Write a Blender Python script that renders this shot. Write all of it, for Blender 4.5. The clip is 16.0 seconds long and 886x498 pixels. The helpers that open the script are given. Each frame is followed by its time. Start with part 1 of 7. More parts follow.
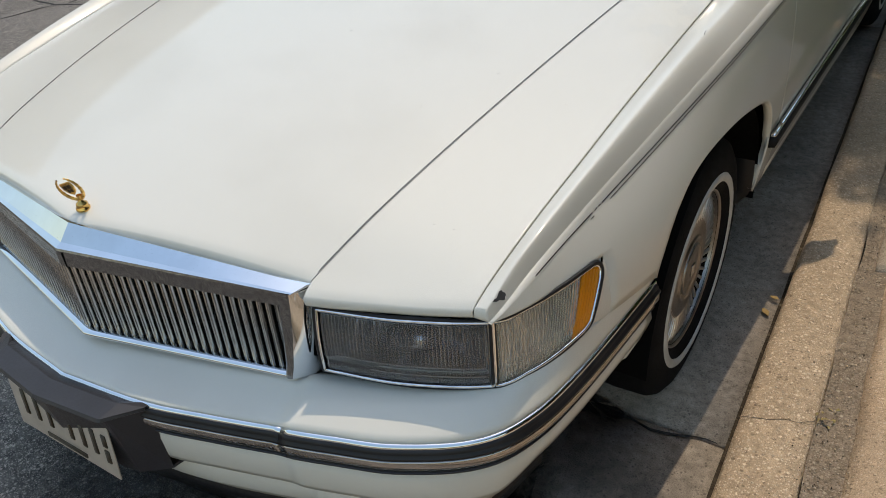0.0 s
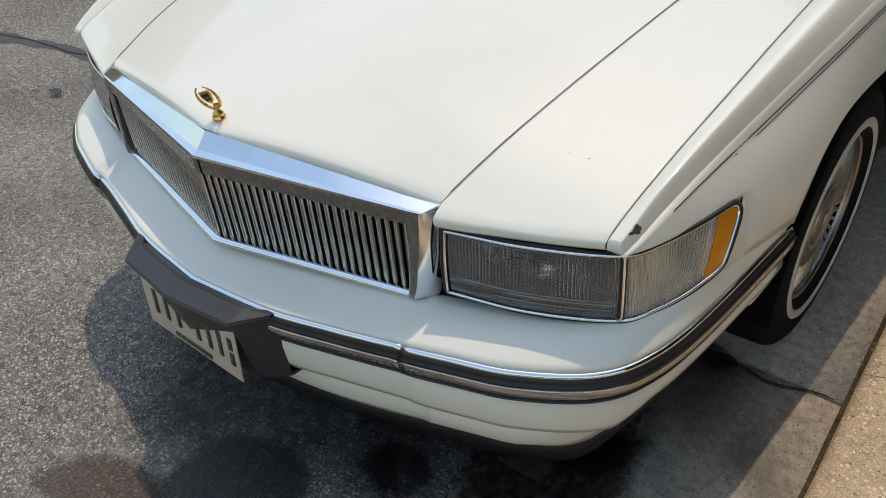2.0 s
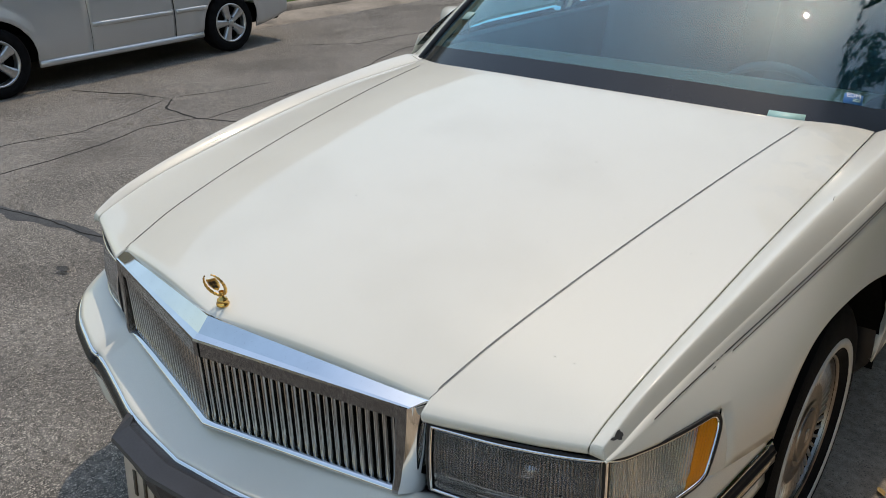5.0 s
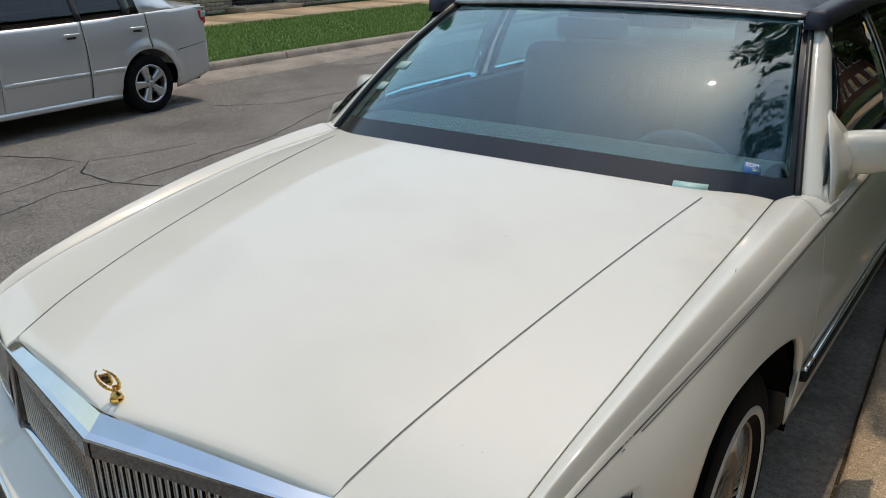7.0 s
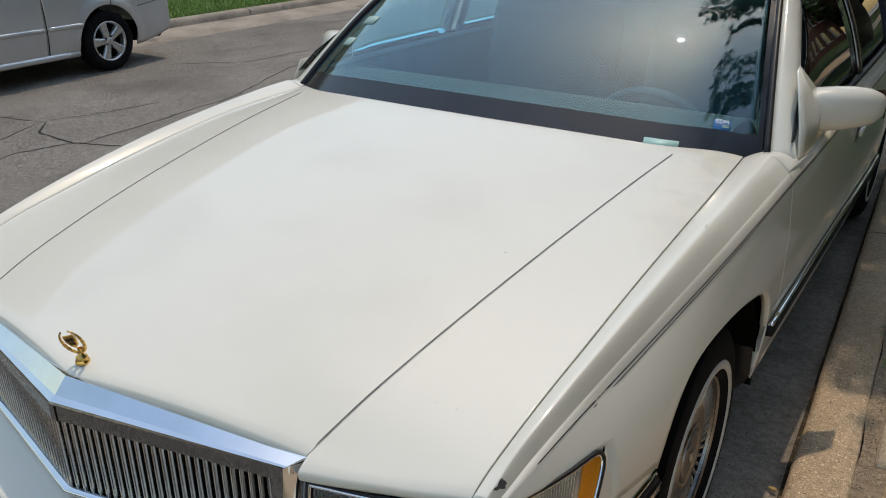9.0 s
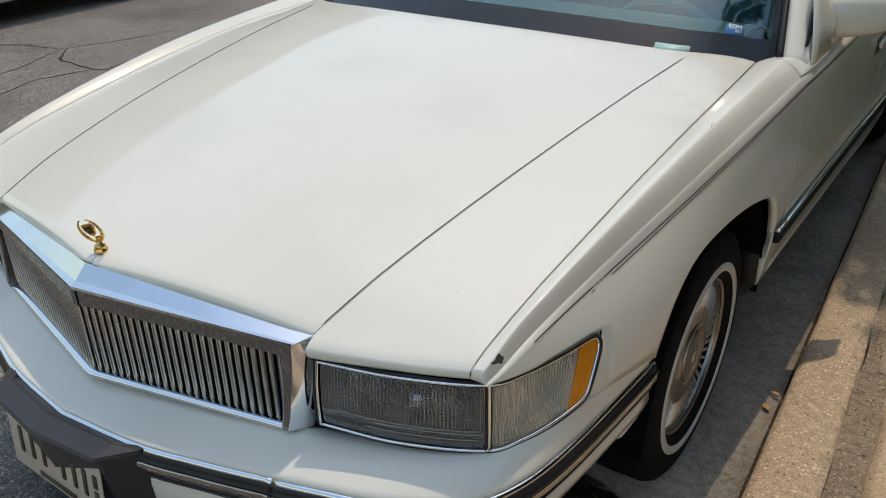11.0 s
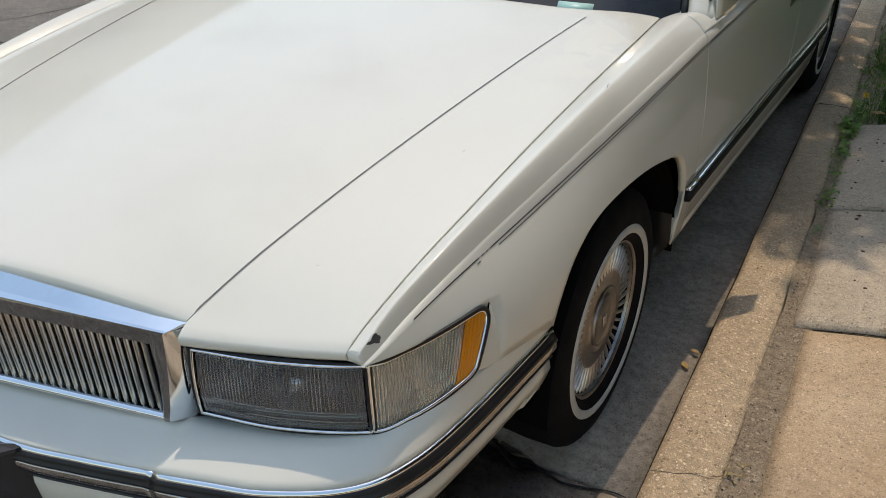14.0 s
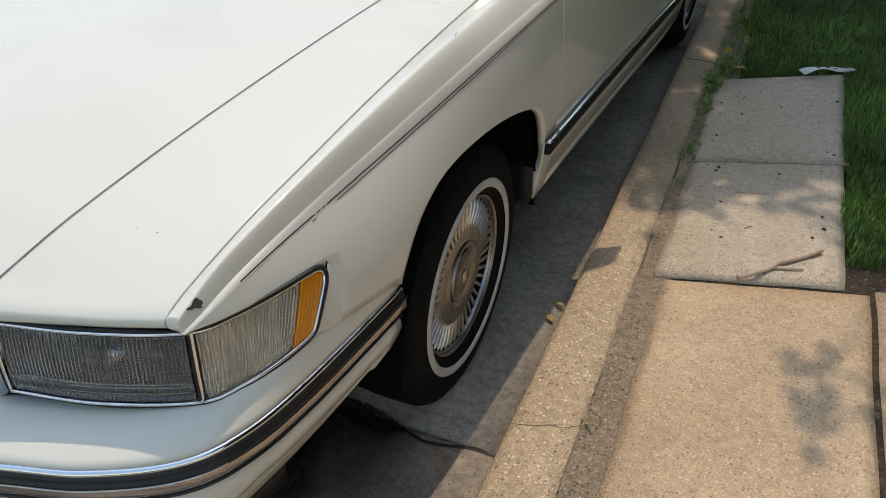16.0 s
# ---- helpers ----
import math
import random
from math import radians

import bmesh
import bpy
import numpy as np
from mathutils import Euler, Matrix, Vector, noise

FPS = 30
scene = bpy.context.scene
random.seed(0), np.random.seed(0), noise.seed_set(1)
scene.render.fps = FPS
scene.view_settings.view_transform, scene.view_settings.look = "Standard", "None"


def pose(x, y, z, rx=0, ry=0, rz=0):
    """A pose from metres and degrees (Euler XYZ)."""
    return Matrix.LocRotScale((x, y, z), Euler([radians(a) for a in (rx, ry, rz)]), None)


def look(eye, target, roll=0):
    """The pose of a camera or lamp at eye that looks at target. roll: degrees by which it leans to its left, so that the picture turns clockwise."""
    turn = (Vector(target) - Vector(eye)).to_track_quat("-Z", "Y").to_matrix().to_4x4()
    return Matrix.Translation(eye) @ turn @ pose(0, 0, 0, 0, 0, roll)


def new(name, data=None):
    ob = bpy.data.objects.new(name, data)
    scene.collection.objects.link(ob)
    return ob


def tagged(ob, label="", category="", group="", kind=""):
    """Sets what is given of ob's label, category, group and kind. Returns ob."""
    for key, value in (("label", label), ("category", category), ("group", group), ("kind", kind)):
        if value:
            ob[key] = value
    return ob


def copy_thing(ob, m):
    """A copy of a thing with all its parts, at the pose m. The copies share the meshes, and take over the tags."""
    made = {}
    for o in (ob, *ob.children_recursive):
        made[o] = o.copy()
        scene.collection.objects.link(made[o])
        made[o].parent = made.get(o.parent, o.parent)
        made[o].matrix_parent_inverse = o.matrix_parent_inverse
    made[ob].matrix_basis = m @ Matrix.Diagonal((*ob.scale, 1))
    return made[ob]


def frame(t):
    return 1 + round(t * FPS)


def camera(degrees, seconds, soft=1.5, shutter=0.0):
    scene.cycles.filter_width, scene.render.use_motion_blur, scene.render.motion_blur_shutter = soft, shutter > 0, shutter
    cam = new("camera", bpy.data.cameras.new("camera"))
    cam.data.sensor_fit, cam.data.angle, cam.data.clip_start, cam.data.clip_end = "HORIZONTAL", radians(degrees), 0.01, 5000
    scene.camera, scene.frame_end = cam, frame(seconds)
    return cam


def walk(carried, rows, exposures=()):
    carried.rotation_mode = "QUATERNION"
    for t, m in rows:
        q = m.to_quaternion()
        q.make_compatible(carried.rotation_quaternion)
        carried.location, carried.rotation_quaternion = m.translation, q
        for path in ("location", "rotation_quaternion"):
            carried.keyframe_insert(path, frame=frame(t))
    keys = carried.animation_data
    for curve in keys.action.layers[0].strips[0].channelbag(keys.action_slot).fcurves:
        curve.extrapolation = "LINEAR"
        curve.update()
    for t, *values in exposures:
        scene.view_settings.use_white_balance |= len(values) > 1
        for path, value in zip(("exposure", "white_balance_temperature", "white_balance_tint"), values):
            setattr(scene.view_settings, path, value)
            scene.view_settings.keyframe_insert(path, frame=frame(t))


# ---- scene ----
cam = camera(57.39, 16.0, soft=0.35)
PATH = [
    (0, (1.253, -0.536, 1.494), (0.7797, 0.1420, 0.9318), -4.39),
    (0.5, (1.244, -0.504, 1.470), (0.7621, 0.1118, 0.8454), -5.26),
    (1, (1.228, -0.509, 1.464), (0.7335, 0.0663, 0.8116), -5.68),
    (1.5, (1.203, -0.536, 1.478), (0.6951, 0.0257, 0.8247), -5.68),
    (2, (1.193, -0.574, 1.478), (0.6585, 0.0004, 0.8581), -5.37),
    (2.5, (1.191, -0.586, 1.488), (0.6346, 0.0059, 0.9048), -5.15),
    (3, (1.195, -0.589, 1.496), (0.6202, 0.0233, 0.9532), -4.81),
    (3.5, (1.198, -0.583, 1.514), (0.6129, 0.0466, 1.0025), -4.51),
    (4, (1.204, -0.587, 1.518), (0.6137, 0.0611, 1.0370), -3.56),
    (4.5, (1.204, -0.602, 1.508), (0.6091, 0.0647, 1.0583), -2.41),
    (5, (1.225, -0.612, 1.510), (0.6255, 0.0724, 1.0948), -1.23),
    (5.2, (1.235, -0.602, 1.512), (0.6344, 0.0909, 1.1116), -0.84),
    (7.3, (1.235, -0.542, 1.554), (0.6974, 0.2224, 1.1991), -0.49),
    (7.5, (1.234, -0.543, 1.543), (0.7040, 0.2271, 1.1879), -0.36),
    (8, (1.236, -0.537, 1.542), (0.7186, 0.2367, 1.1761), -0.56),
    (8.5, (1.233, -0.531, 1.543), (0.7228, 0.2401, 1.1614), -0.52),
    (9, (1.222, -0.536, 1.539), (0.7150, 0.2268, 1.1371), -0.10),
    (9.5, (1.222, -0.571, 1.506), (0.7089, 0.1748, 1.0811), 0.33),
    (9.7, (1.218, -0.582, 1.500), (0.7035, 0.1572, 1.0645), 0.43),
    (12, (1.342, -0.535, 1.467), (0.8375, 0.1759, 0.9778), -1.87),
    (12.5, (1.344, -0.494, 1.465), (0.8507, 0.2156, 0.9617), -2.39),
    (13, (1.362, -0.480, 1.469), (0.8737, 0.2285, 0.9600), -2.65),
    (13.5, (1.356, -0.474, 1.464), (0.8795, 0.2413, 0.9520), -2.22),
    (14, (1.376, -0.458, 1.469), (0.9135, 0.2681, 0.9594), -1.76),
    (14.5, (1.386, -0.429, 1.473), (0.9393, 0.3103, 0.9695), -1.45),
    (15, (1.424, -0.407, 1.476), (0.9926, 0.3452, 0.9782), -1.05),
    (15.5, (1.410, -0.414, 1.466), (1.0136, 0.3467, 0.9522), 0.02),
    (16, (1.442, -0.371, 1.432), (1.1010, 0.3907, 0.8807), 1.21),
]
walk(cam, [(t, look(eye, target, roll)) for t, eye, target, roll in PATH],
     [(0, 0.09), (2, 0.23), (3, 0.10), (4, 0.06), (5, 0.01), (7.5, -0.01), (9.7, 0.02), (12, 0.10), (14, 0.14), (16, 0.26)])

# ---- daylight: a high sun behind the parked car, hazy sky ----
SUN = Vector((-0.09, 0.375, 1.0)).normalized()
sun = new("sun", bpy.data.lights.new("sun", "SUN"))
sun.data.energy, sun.data.angle, sun.data.color = 1.82, radians(0.6), (1.0, 0.845, 0.64)
sun.matrix_world = look(SUN * 30, (0, 0, 0))
world = bpy.data.worlds.new("sky")
world.use_nodes = True
scene.world = world
sky = world.node_tree.nodes.new("ShaderNodeTexSky")
sky.sky_type, sky.sun_disc = "NISHITA", False
sky.sun_elevation = math.asin(SUN.z)
sky.sun_rotation = math.atan2(SUN.x, SUN.y)
sky.dust_density, sky.air_density, sky.ozone_density = 1.5, 2.0, 0.6
world.node_tree.links.new(sky.outputs[0], world.node_tree.nodes["Background"].inputs[0])
world.node_tree.nodes["Background"].inputs[1].default_value = 0.166


# ---- materials ----
def material(name, color, rough=0.5, metal=0.0, **extra):
    """A Principled material; returns it with its nodes, links and shader."""
    m = bpy.data.materials.new(name)
    m.use_nodes = True
    n, l = m.node_tree.nodes, m.node_tree.links
    b = n["Principled BSDF"]
    b.inputs["Base Color"].default_value = (*color, 1)
    b.inputs["Roughness"].default_value = rough
    b.inputs["Metallic"].default_value = metal
    for key, value in extra.items():
        b.inputs[key.replace("_", " ")].default_value = value
    return m, n, l, b


def texture(n, l, kind, scale, detail=4.0, stretch=(1, 1, 1)):
    """A noise, voronoi or wave texture in object metres; returns the node."""
    at, mapping = n.new("ShaderNodeTexCoord"), n.new("ShaderNodeMapping")
    mapping.inputs["Scale"].default_value = stretch
    t = n.new({"noise": "ShaderNodeTexNoise", "voronoi": "ShaderNodeTexVoronoi", "wave": "ShaderNodeTexWave"}[kind])
    t.inputs["Scale"].default_value = scale
    if kind == "noise":
        t.inputs["Detail"].default_value = detail
    l.new(at.outputs["Object"], mapping.inputs[0])
    l.new(mapping.outputs[0], t.inputs["Vector"])
    return t


def ramp(n, l, source, stops):
    """A colour ramp over a value."""
    r = n.new("ShaderNodeValToRGB")
    e = r.color_ramp.elements
    while len(e) < len(stops):
        e.new(0.5)
    for i, (at, c) in enumerate(stops):
        e[i].position, e[i].color = at, (*((c, c, c) if isinstance(c, float) else c), 1)
    l.new(source, r.inputs[0])
    return r.outputs[0]


def mix(n, l, how, a, b, amount=1.0):
    """Two colours put together."""
    x = n.new("ShaderNodeMix")
    x.data_type, x.blend_type = "RGBA", how
    if isinstance(amount, float):
        x.inputs[0].default_value = amount
    else:
        l.new(amount, x.inputs[0])
    for socket, value in ((x.inputs[6], a), (x.inputs[7], b)):
        if isinstance(value, tuple):
            socket.default_value = (*value, 1)
        else:
            l.new(value, socket)
    return x.outputs[2]


def bump(n, l, b, height, strength, distance):
    x = n.new("ShaderNodeBump")
    x.inputs["Strength"].default_value, x.inputs["Distance"].default_value = strength, distance
    l.new(height, x.inputs["Height"])
    l.new(x.outputs[0], b.inputs["Normal"])


def plain(name, color, rough=0.5, metal=0.0, vary=0.12, scale=9.0, relief=0.0, **extra):
    """A material with slight unevenness of colour and gloss."""
    m, n, l, b = material(name, color, rough, metal, **extra)
    t = texture(n, l, "noise", scale, 6.0)
    low, high = tuple(c * (1 - vary) for c in color), tuple(min(1.0, c * (1 + vary)) for c in color)
    l.new(ramp(n, l, t.outputs[0], [(0.3, low), (0.7, high)]), b.inputs["Base Color"])
    f = texture(n, l, "noise", scale * 14, 3.0)
    l.new(ramp(n, l, f.outputs[0], [(0.3, max(0.0, rough * 0.85)), (0.75, min(1.0, rough * 1.2 + 0.01))]), b.inputs["Roughness"])
    if relief:
        bump(n, l, b, f.outputs[0], 0.6, relief)
    return m


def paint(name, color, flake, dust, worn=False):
    """Clear-coated car paint with a little dust, its patches also painting mottled reflections."""
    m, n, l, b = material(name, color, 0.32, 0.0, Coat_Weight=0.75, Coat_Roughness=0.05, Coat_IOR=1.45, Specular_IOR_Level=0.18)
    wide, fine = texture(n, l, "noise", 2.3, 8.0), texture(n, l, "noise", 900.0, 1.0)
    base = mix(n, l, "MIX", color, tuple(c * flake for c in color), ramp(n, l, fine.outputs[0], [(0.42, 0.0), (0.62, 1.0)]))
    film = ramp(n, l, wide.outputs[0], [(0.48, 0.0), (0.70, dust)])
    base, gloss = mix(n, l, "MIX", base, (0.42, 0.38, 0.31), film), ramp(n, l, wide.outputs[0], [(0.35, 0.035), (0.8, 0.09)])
    # Paler, rougher blotches: worn coat, and mottled reflections put into the colour.
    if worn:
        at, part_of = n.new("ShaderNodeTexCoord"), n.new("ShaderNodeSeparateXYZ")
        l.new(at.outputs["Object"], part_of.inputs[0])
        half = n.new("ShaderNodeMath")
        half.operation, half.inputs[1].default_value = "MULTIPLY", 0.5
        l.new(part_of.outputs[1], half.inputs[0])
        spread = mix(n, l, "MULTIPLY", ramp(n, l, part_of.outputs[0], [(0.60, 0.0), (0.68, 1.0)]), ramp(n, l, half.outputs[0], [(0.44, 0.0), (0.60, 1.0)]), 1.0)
        mottle = texture(n, l, "noise", 11.0, 8.0)
        bare = mix(n, l, "MULTIPLY", spread, ramp(n, l, mottle.outputs[0], [(0.49, 0.0), (0.53, 0.4)]), 1.0)
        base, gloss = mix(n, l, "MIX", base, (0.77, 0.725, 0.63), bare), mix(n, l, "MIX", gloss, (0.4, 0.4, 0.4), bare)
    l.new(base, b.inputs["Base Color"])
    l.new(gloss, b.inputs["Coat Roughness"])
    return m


def stony(name, low, high, specks, speck, rough, cell, relief, stains=None, wide=1.2, grit=(0.70, 1.2)):
    """Asphalt or concrete: stained ground mass with stones of two sizes in it."""
    m, n, l, b = material(name, high, rough, 0.0, Specular_IOR_Level=0.25)
    big, mid = texture(n, l, "noise", wide, 8.0), texture(n, l, "noise", 45.0, 8.0)
    base = ramp(n, l, big.outputs[0], [(0.32, low), (0.68, high)])
    base = mix(n, l, "MULTIPLY", base, ramp(n, l, mid.outputs[0], [(0.32, grit[0]), (0.68, grit[1])]), 0.9)
    fine = texture(n, l, "noise", 380.0, 2.0)
    base = mix(n, l, "MULTIPLY", base, ramp(n, l, fine.outputs[0], [(0.36, 0.74), (0.64, 1.14)]), 0.9)
    relief_of = mix(n, l, "ADD", mid.outputs[0], fine.outputs[0], 0.5)
    for size, share, strength in ((cell, specks, 1.0), (cell * 2.1, min(0.9, specks * 1.5), 0.9)):
        v = texture(n, l, "voronoi", size)
        v.inputs["Randomness"].default_value = 1.0
        pick = n.new("ShaderNodeSeparateColor")
        l.new(v.outputs["Color"], pick.inputs[0])
        near = ramp(n, l, v.outputs["Distance"], [(0.22, 1.0), (0.5, 0.0)])
        stones = mix(n, l, "MULTIPLY", near, ramp(n, l, pick.outputs[0], [(1 - share, 0.0), (min(1.0, 1.2 - share), strength)]), 1.0)
        base = mix(n, l, "MIX", base, speck, stones)
        tint = mix(n, l, "MULTIPLY", near, ramp(n, l, pick.outputs[1], [(0.70, 0.0), (0.9, 0.75)]), 1.0)
        base = mix(n, l, "MIX", base, tuple(c * 0.4 for c in low), tint)
        relief_of = mix(n, l, "ADD", relief_of, mix(n, l, "MULTIPLY", near, pick.outputs[2], 1.0), 0.6)
    if stains:
        x = texture(n, l, "noise", stains[0], 5.0)
        base = mix(n, l, "MIX", base, stains[1], ramp(n, l, x.outputs[0], [(0.54, 0.0), (0.68, stains[2])]))
    l.new(base, b.inputs["Base Color"])
    bump(n, l, b, relief_of, 0.9, relief)
    return m


WHITE = paint("cream_white_paint", (0.72, 0.695, 0.625), 0.90, 0.2)
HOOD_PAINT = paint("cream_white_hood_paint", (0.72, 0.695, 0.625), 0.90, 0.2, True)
SILVER = paint("silver_paint", (0.53, 0.54, 0.55), 1.2, 0.1)
SILVER.node_tree.nodes["Principled BSDF"].inputs["Metallic"].default_value = 0.55
CHROME = plain("chrome", (0.80, 0.81, 0.83), 0.06, 1.0, 0.05, 14.0)
DULL_CHROME = plain("worn_chrome", (0.27, 0.26, 0.255), 0.32, 1.0, 0.2, 30.0)
# Pitted chrome, base darkened to stand in for dim reflections of the road.
PITTED_DARK = plain("pitted_chrome_dark_reflection", (0.285, 0.28, 0.282), 0.16, 1.0, 0.25, 120.0, 0.0004)
FIN = plain("aged_fin_chrome", (0.60, 0.585, 0.57), 0.36, 1.0, 0.2, 60.0)
GOLD = plain("gold_plate", (0.78, 0.50, 0.16), 0.2, 1.0, 0.2, 60.0)
RUBBER = plain("black_rubber", (0.012, 0.012, 0.014), 0.42, 0.0, 0.3, 12.0, 0.0002, Specular_IOR_Level=0.35)
MOULD = plain("side_rubber", (0.014, 0.014, 0.015), 0.6, 0.0, 0.3, 20.0, Specular_IOR_Level=0.2)
TYRE = plain("tyre_rubber", (0.007, 0.007, 0.008), 0.9, 0.0, 0.35, 20.0, 0.001, Specular_IOR_Level=0.12)
WHITEWALL = plain("whitewall_rubber", (0.50, 0.49, 0.465), 0.6, 0.0, 0.1, 25.0)
TRIM = plain("grey_trim_plastic", (0.023, 0.022, 0.027), 0.42, 0.0, 0.2, 15.0, 0.0003)
# Near-black, so wells, housings and gaps carry their shade in the colour.
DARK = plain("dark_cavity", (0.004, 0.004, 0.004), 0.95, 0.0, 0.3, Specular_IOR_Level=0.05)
VINYL = plain("navy_vinyl", (0.02, 0.026, 0.05), 0.45, 0.0, 0.3, 300.0, 0.0008)
CLOTH = plain("blue_grey_leather", (0.13, 0.195, 0.235), 0.6, 0.0, 0.12, 8.0, Specular_IOR_Level=0.15)
BLUE_LINE = plain("navy_stripe", (0.008, 0.008, 0.016), 0.4, 0.0, 0.2, 60.0)
ALLOY = plain("alloy", (0.55, 0.56, 0.57), 0.32, 0.9, 0.12, 40.0)
ASPHALT = stony("asphalt", (0.118, 0.110, 0.100), (0.228, 0.212, 0.192), 0.6, (0.55, 0.495, 0.435), 0.92, 105.0, 0.008, (0.8, (0.08, 0.072, 0.064), 0.4), grit=(0.5, 1.3))
GUTTER = stony("gutter_concrete", (0.255, 0.222, 0.185), (0.40, 0.345, 0.285), 0.2, (0.34, 0.285, 0.23), 0.9, 130.0, 0.0008, (2.4, (0.075, 0.068, 0.061), 0.6), 2.0)
CONCRETE = stony("worn_concrete", (0.52, 0.37, 0.235), (0.68, 0.51, 0.345), 0.20, (0.78, 0.64, 0.48), 0.92, 125.0, 0.0030, (1.7, (0.23, 0.18, 0.125), 0.4), 2.6, grit=(0.86, 1.08))
KERB = stony("kerb_concrete", (0.51, 0.375, 0.245), (0.66, 0.50, 0.34), 0.34, (0.85, 0.71, 0.53), 0.92, 105.0, 0.0050, (1.3, (0.2, 0.165, 0.12), 0.4), 2.6, grit=(0.80, 1.12))
# Greyer, paler copy of the concrete: skylight in the tree shade is coloured in.
SHADE_GREY_SLAB = stony("shade_grey_concrete", (0.50, 0.405, 0.30), (0.70, 0.585, 0.455), 0.20, (0.80, 0.69, 0.55), 0.92, 125.0, 0.0035, (2.2, (0.26, 0.215, 0.16), 0.45), 2.2, grit=(0.84, 1.10))
SEAM = stony("old_joint_concrete", (0.27, 0.208, 0.148), (0.40, 0.312, 0.22), 0.3, (0.48, 0.40, 0.30), 0.95, 90.0, 0.006)
SOIL = stony("soil", (0.05, 0.038, 0.026), (0.09, 0.068, 0.045), 0.3, (0.16, 0.13, 0.09), 0.95, 60.0, 0.01)


# ---- building helpers ----
def part(name, bm, mat, parent=None, label="", smooth=True, out=None, thick=0.0):
    """Links a bmesh as one mesh object, under a thing or a part if given. out: the way its faces look; thick: depth behind them."""
    if out is not None:
        bm.normal_update()
        if sum((f.normal.dot(Vector(out)) * f.calc_area() for f in bm.faces), 0.0) < 0:
            bmesh.ops.reverse_faces(bm, faces=bm.faces)
    data = bpy.data.meshes.new(name)
    for f in bm.faces:
        f.smooth = smooth
    bm.to_mesh(data)
    bm.free()
    for x in mat if isinstance(mat, (list, tuple)) else (mat,):
        data.materials.append(x)
    ob = new(name, data)
    if parent is not None:
        ob.parent = parent
    if label:
        tagged(ob, label)
    if thick:
        s = ob.modifiers.new("depth", "SOLIDIFY")
        s.thickness, s.offset = thick, -1
    return ob


def thing(name, label, category, at=(0, 0, 0), group="", kind=""):
    """An Empty at a thing's base."""
    ob = new(name)
    ob.location, ob.empty_display_size = at, 0.1
    return tagged(ob, label, category, group, kind)


def sheet(rows, close=False, bm=None):
    """A grid of faces over rows of points."""
    bm = bm or bmesh.new()
    vs = [[bm.verts.new(p) for p in row] for row in rows]
    for a, b in zip(vs, vs[1:]):
        for i in range(len(a) - (0 if close else 1)):
            j = (i + 1) % len(a)
            bm.faces.new((a[i], a[j], b[j], b[i]))
    return bm


def strips(rows, bm=None):
    """The same grid with its lengthwise edges kept sharp: each strip has vertices of its own."""
    bm = bm or bmesh.new()
    for j in range(len(rows[0]) - 1):
        sheet([[row[j], row[j + 1]] for row in rows], bm=bm)
    return bm


def spl(pairs):
    """A smooth curve through (t, value) pairs, held flat in slope beyond its ends."""
    ts, vs = [float(p[0]) for p in pairs], [np.array(p[1:], float) for p in pairs]
    n = len(ts)
    ms = [(vs[min(i + 1, n - 1)] - vs[max(i - 1, 0)]) / (ts[min(i + 1, n - 1)] - ts[max(i - 1, 0)]) for i in range(n)]

    def at(t):
        if t <= ts[0]:
            r = vs[0] + ms[0] * (t - ts[0])
        elif t >= ts[-1]:
            r = vs[-1] + ms[-1] * (t - ts[-1])
        else:
            i = max(k for k in range(n - 1) if ts[k] <= t)
            h = ts[i + 1] - ts[i]
            u = (t - ts[i]) / h
            r = (2 * u**3 - 3 * u**2 + 1) * vs[i] + (u**3 - 2 * u**2 + u) * h * ms[i] + (3 * u**2 - 2 * u**3) * vs[i + 1] + (u**3 - u**2) * h * ms[i + 1]
        return float(r[0]) if len(r) == 1 else r
    return at


def steps(a, b, n):
    return [a + (b - a) * i / (n - 1) for i in range(n)]


def sweep(path, profile, up=(0, 0, 1), close=True, bm=None, ends=True):
    """A profile of (aside, up) pairs drawn along a path; aside is to the path's right."""
    up = Vector(up)
    path = [Vector(p) for p in path]
    rows = []
    for i, p in enumerate(path):
        way = (path[min(i + 1, len(path) - 1)] - path[max(i - 1, 0)]).normalized()
        side = way.cross(up).normalized()
        top = side.cross(way)
        rows.append([p + side * a + top * b for a, b in profile])
    bm = bm or bmesh.new()
    vs = [[bm.verts.new(p) for p in row] for row in rows]
    for a, b in zip(vs, vs[1:]):
        for i in range(len(profile) - (0 if close else 1)):
            j = (i + 1) % len(profile)
            bm.faces.new((a[i], a[j], b[j], b[i]))
    if close and ends:
        bm.faces.new(vs[0])
        bm.faces.new(vs[-1][::-1])
    bmesh.ops.recalc_face_normals(bm, faces=bm.faces)
    return bm


def disc_profile(r, n=8, squash=1.0):
    return [(r * math.cos(2 * math.pi * i / n), squash * r * math.sin(2 * math.pi * i / n)) for i in range(n)]


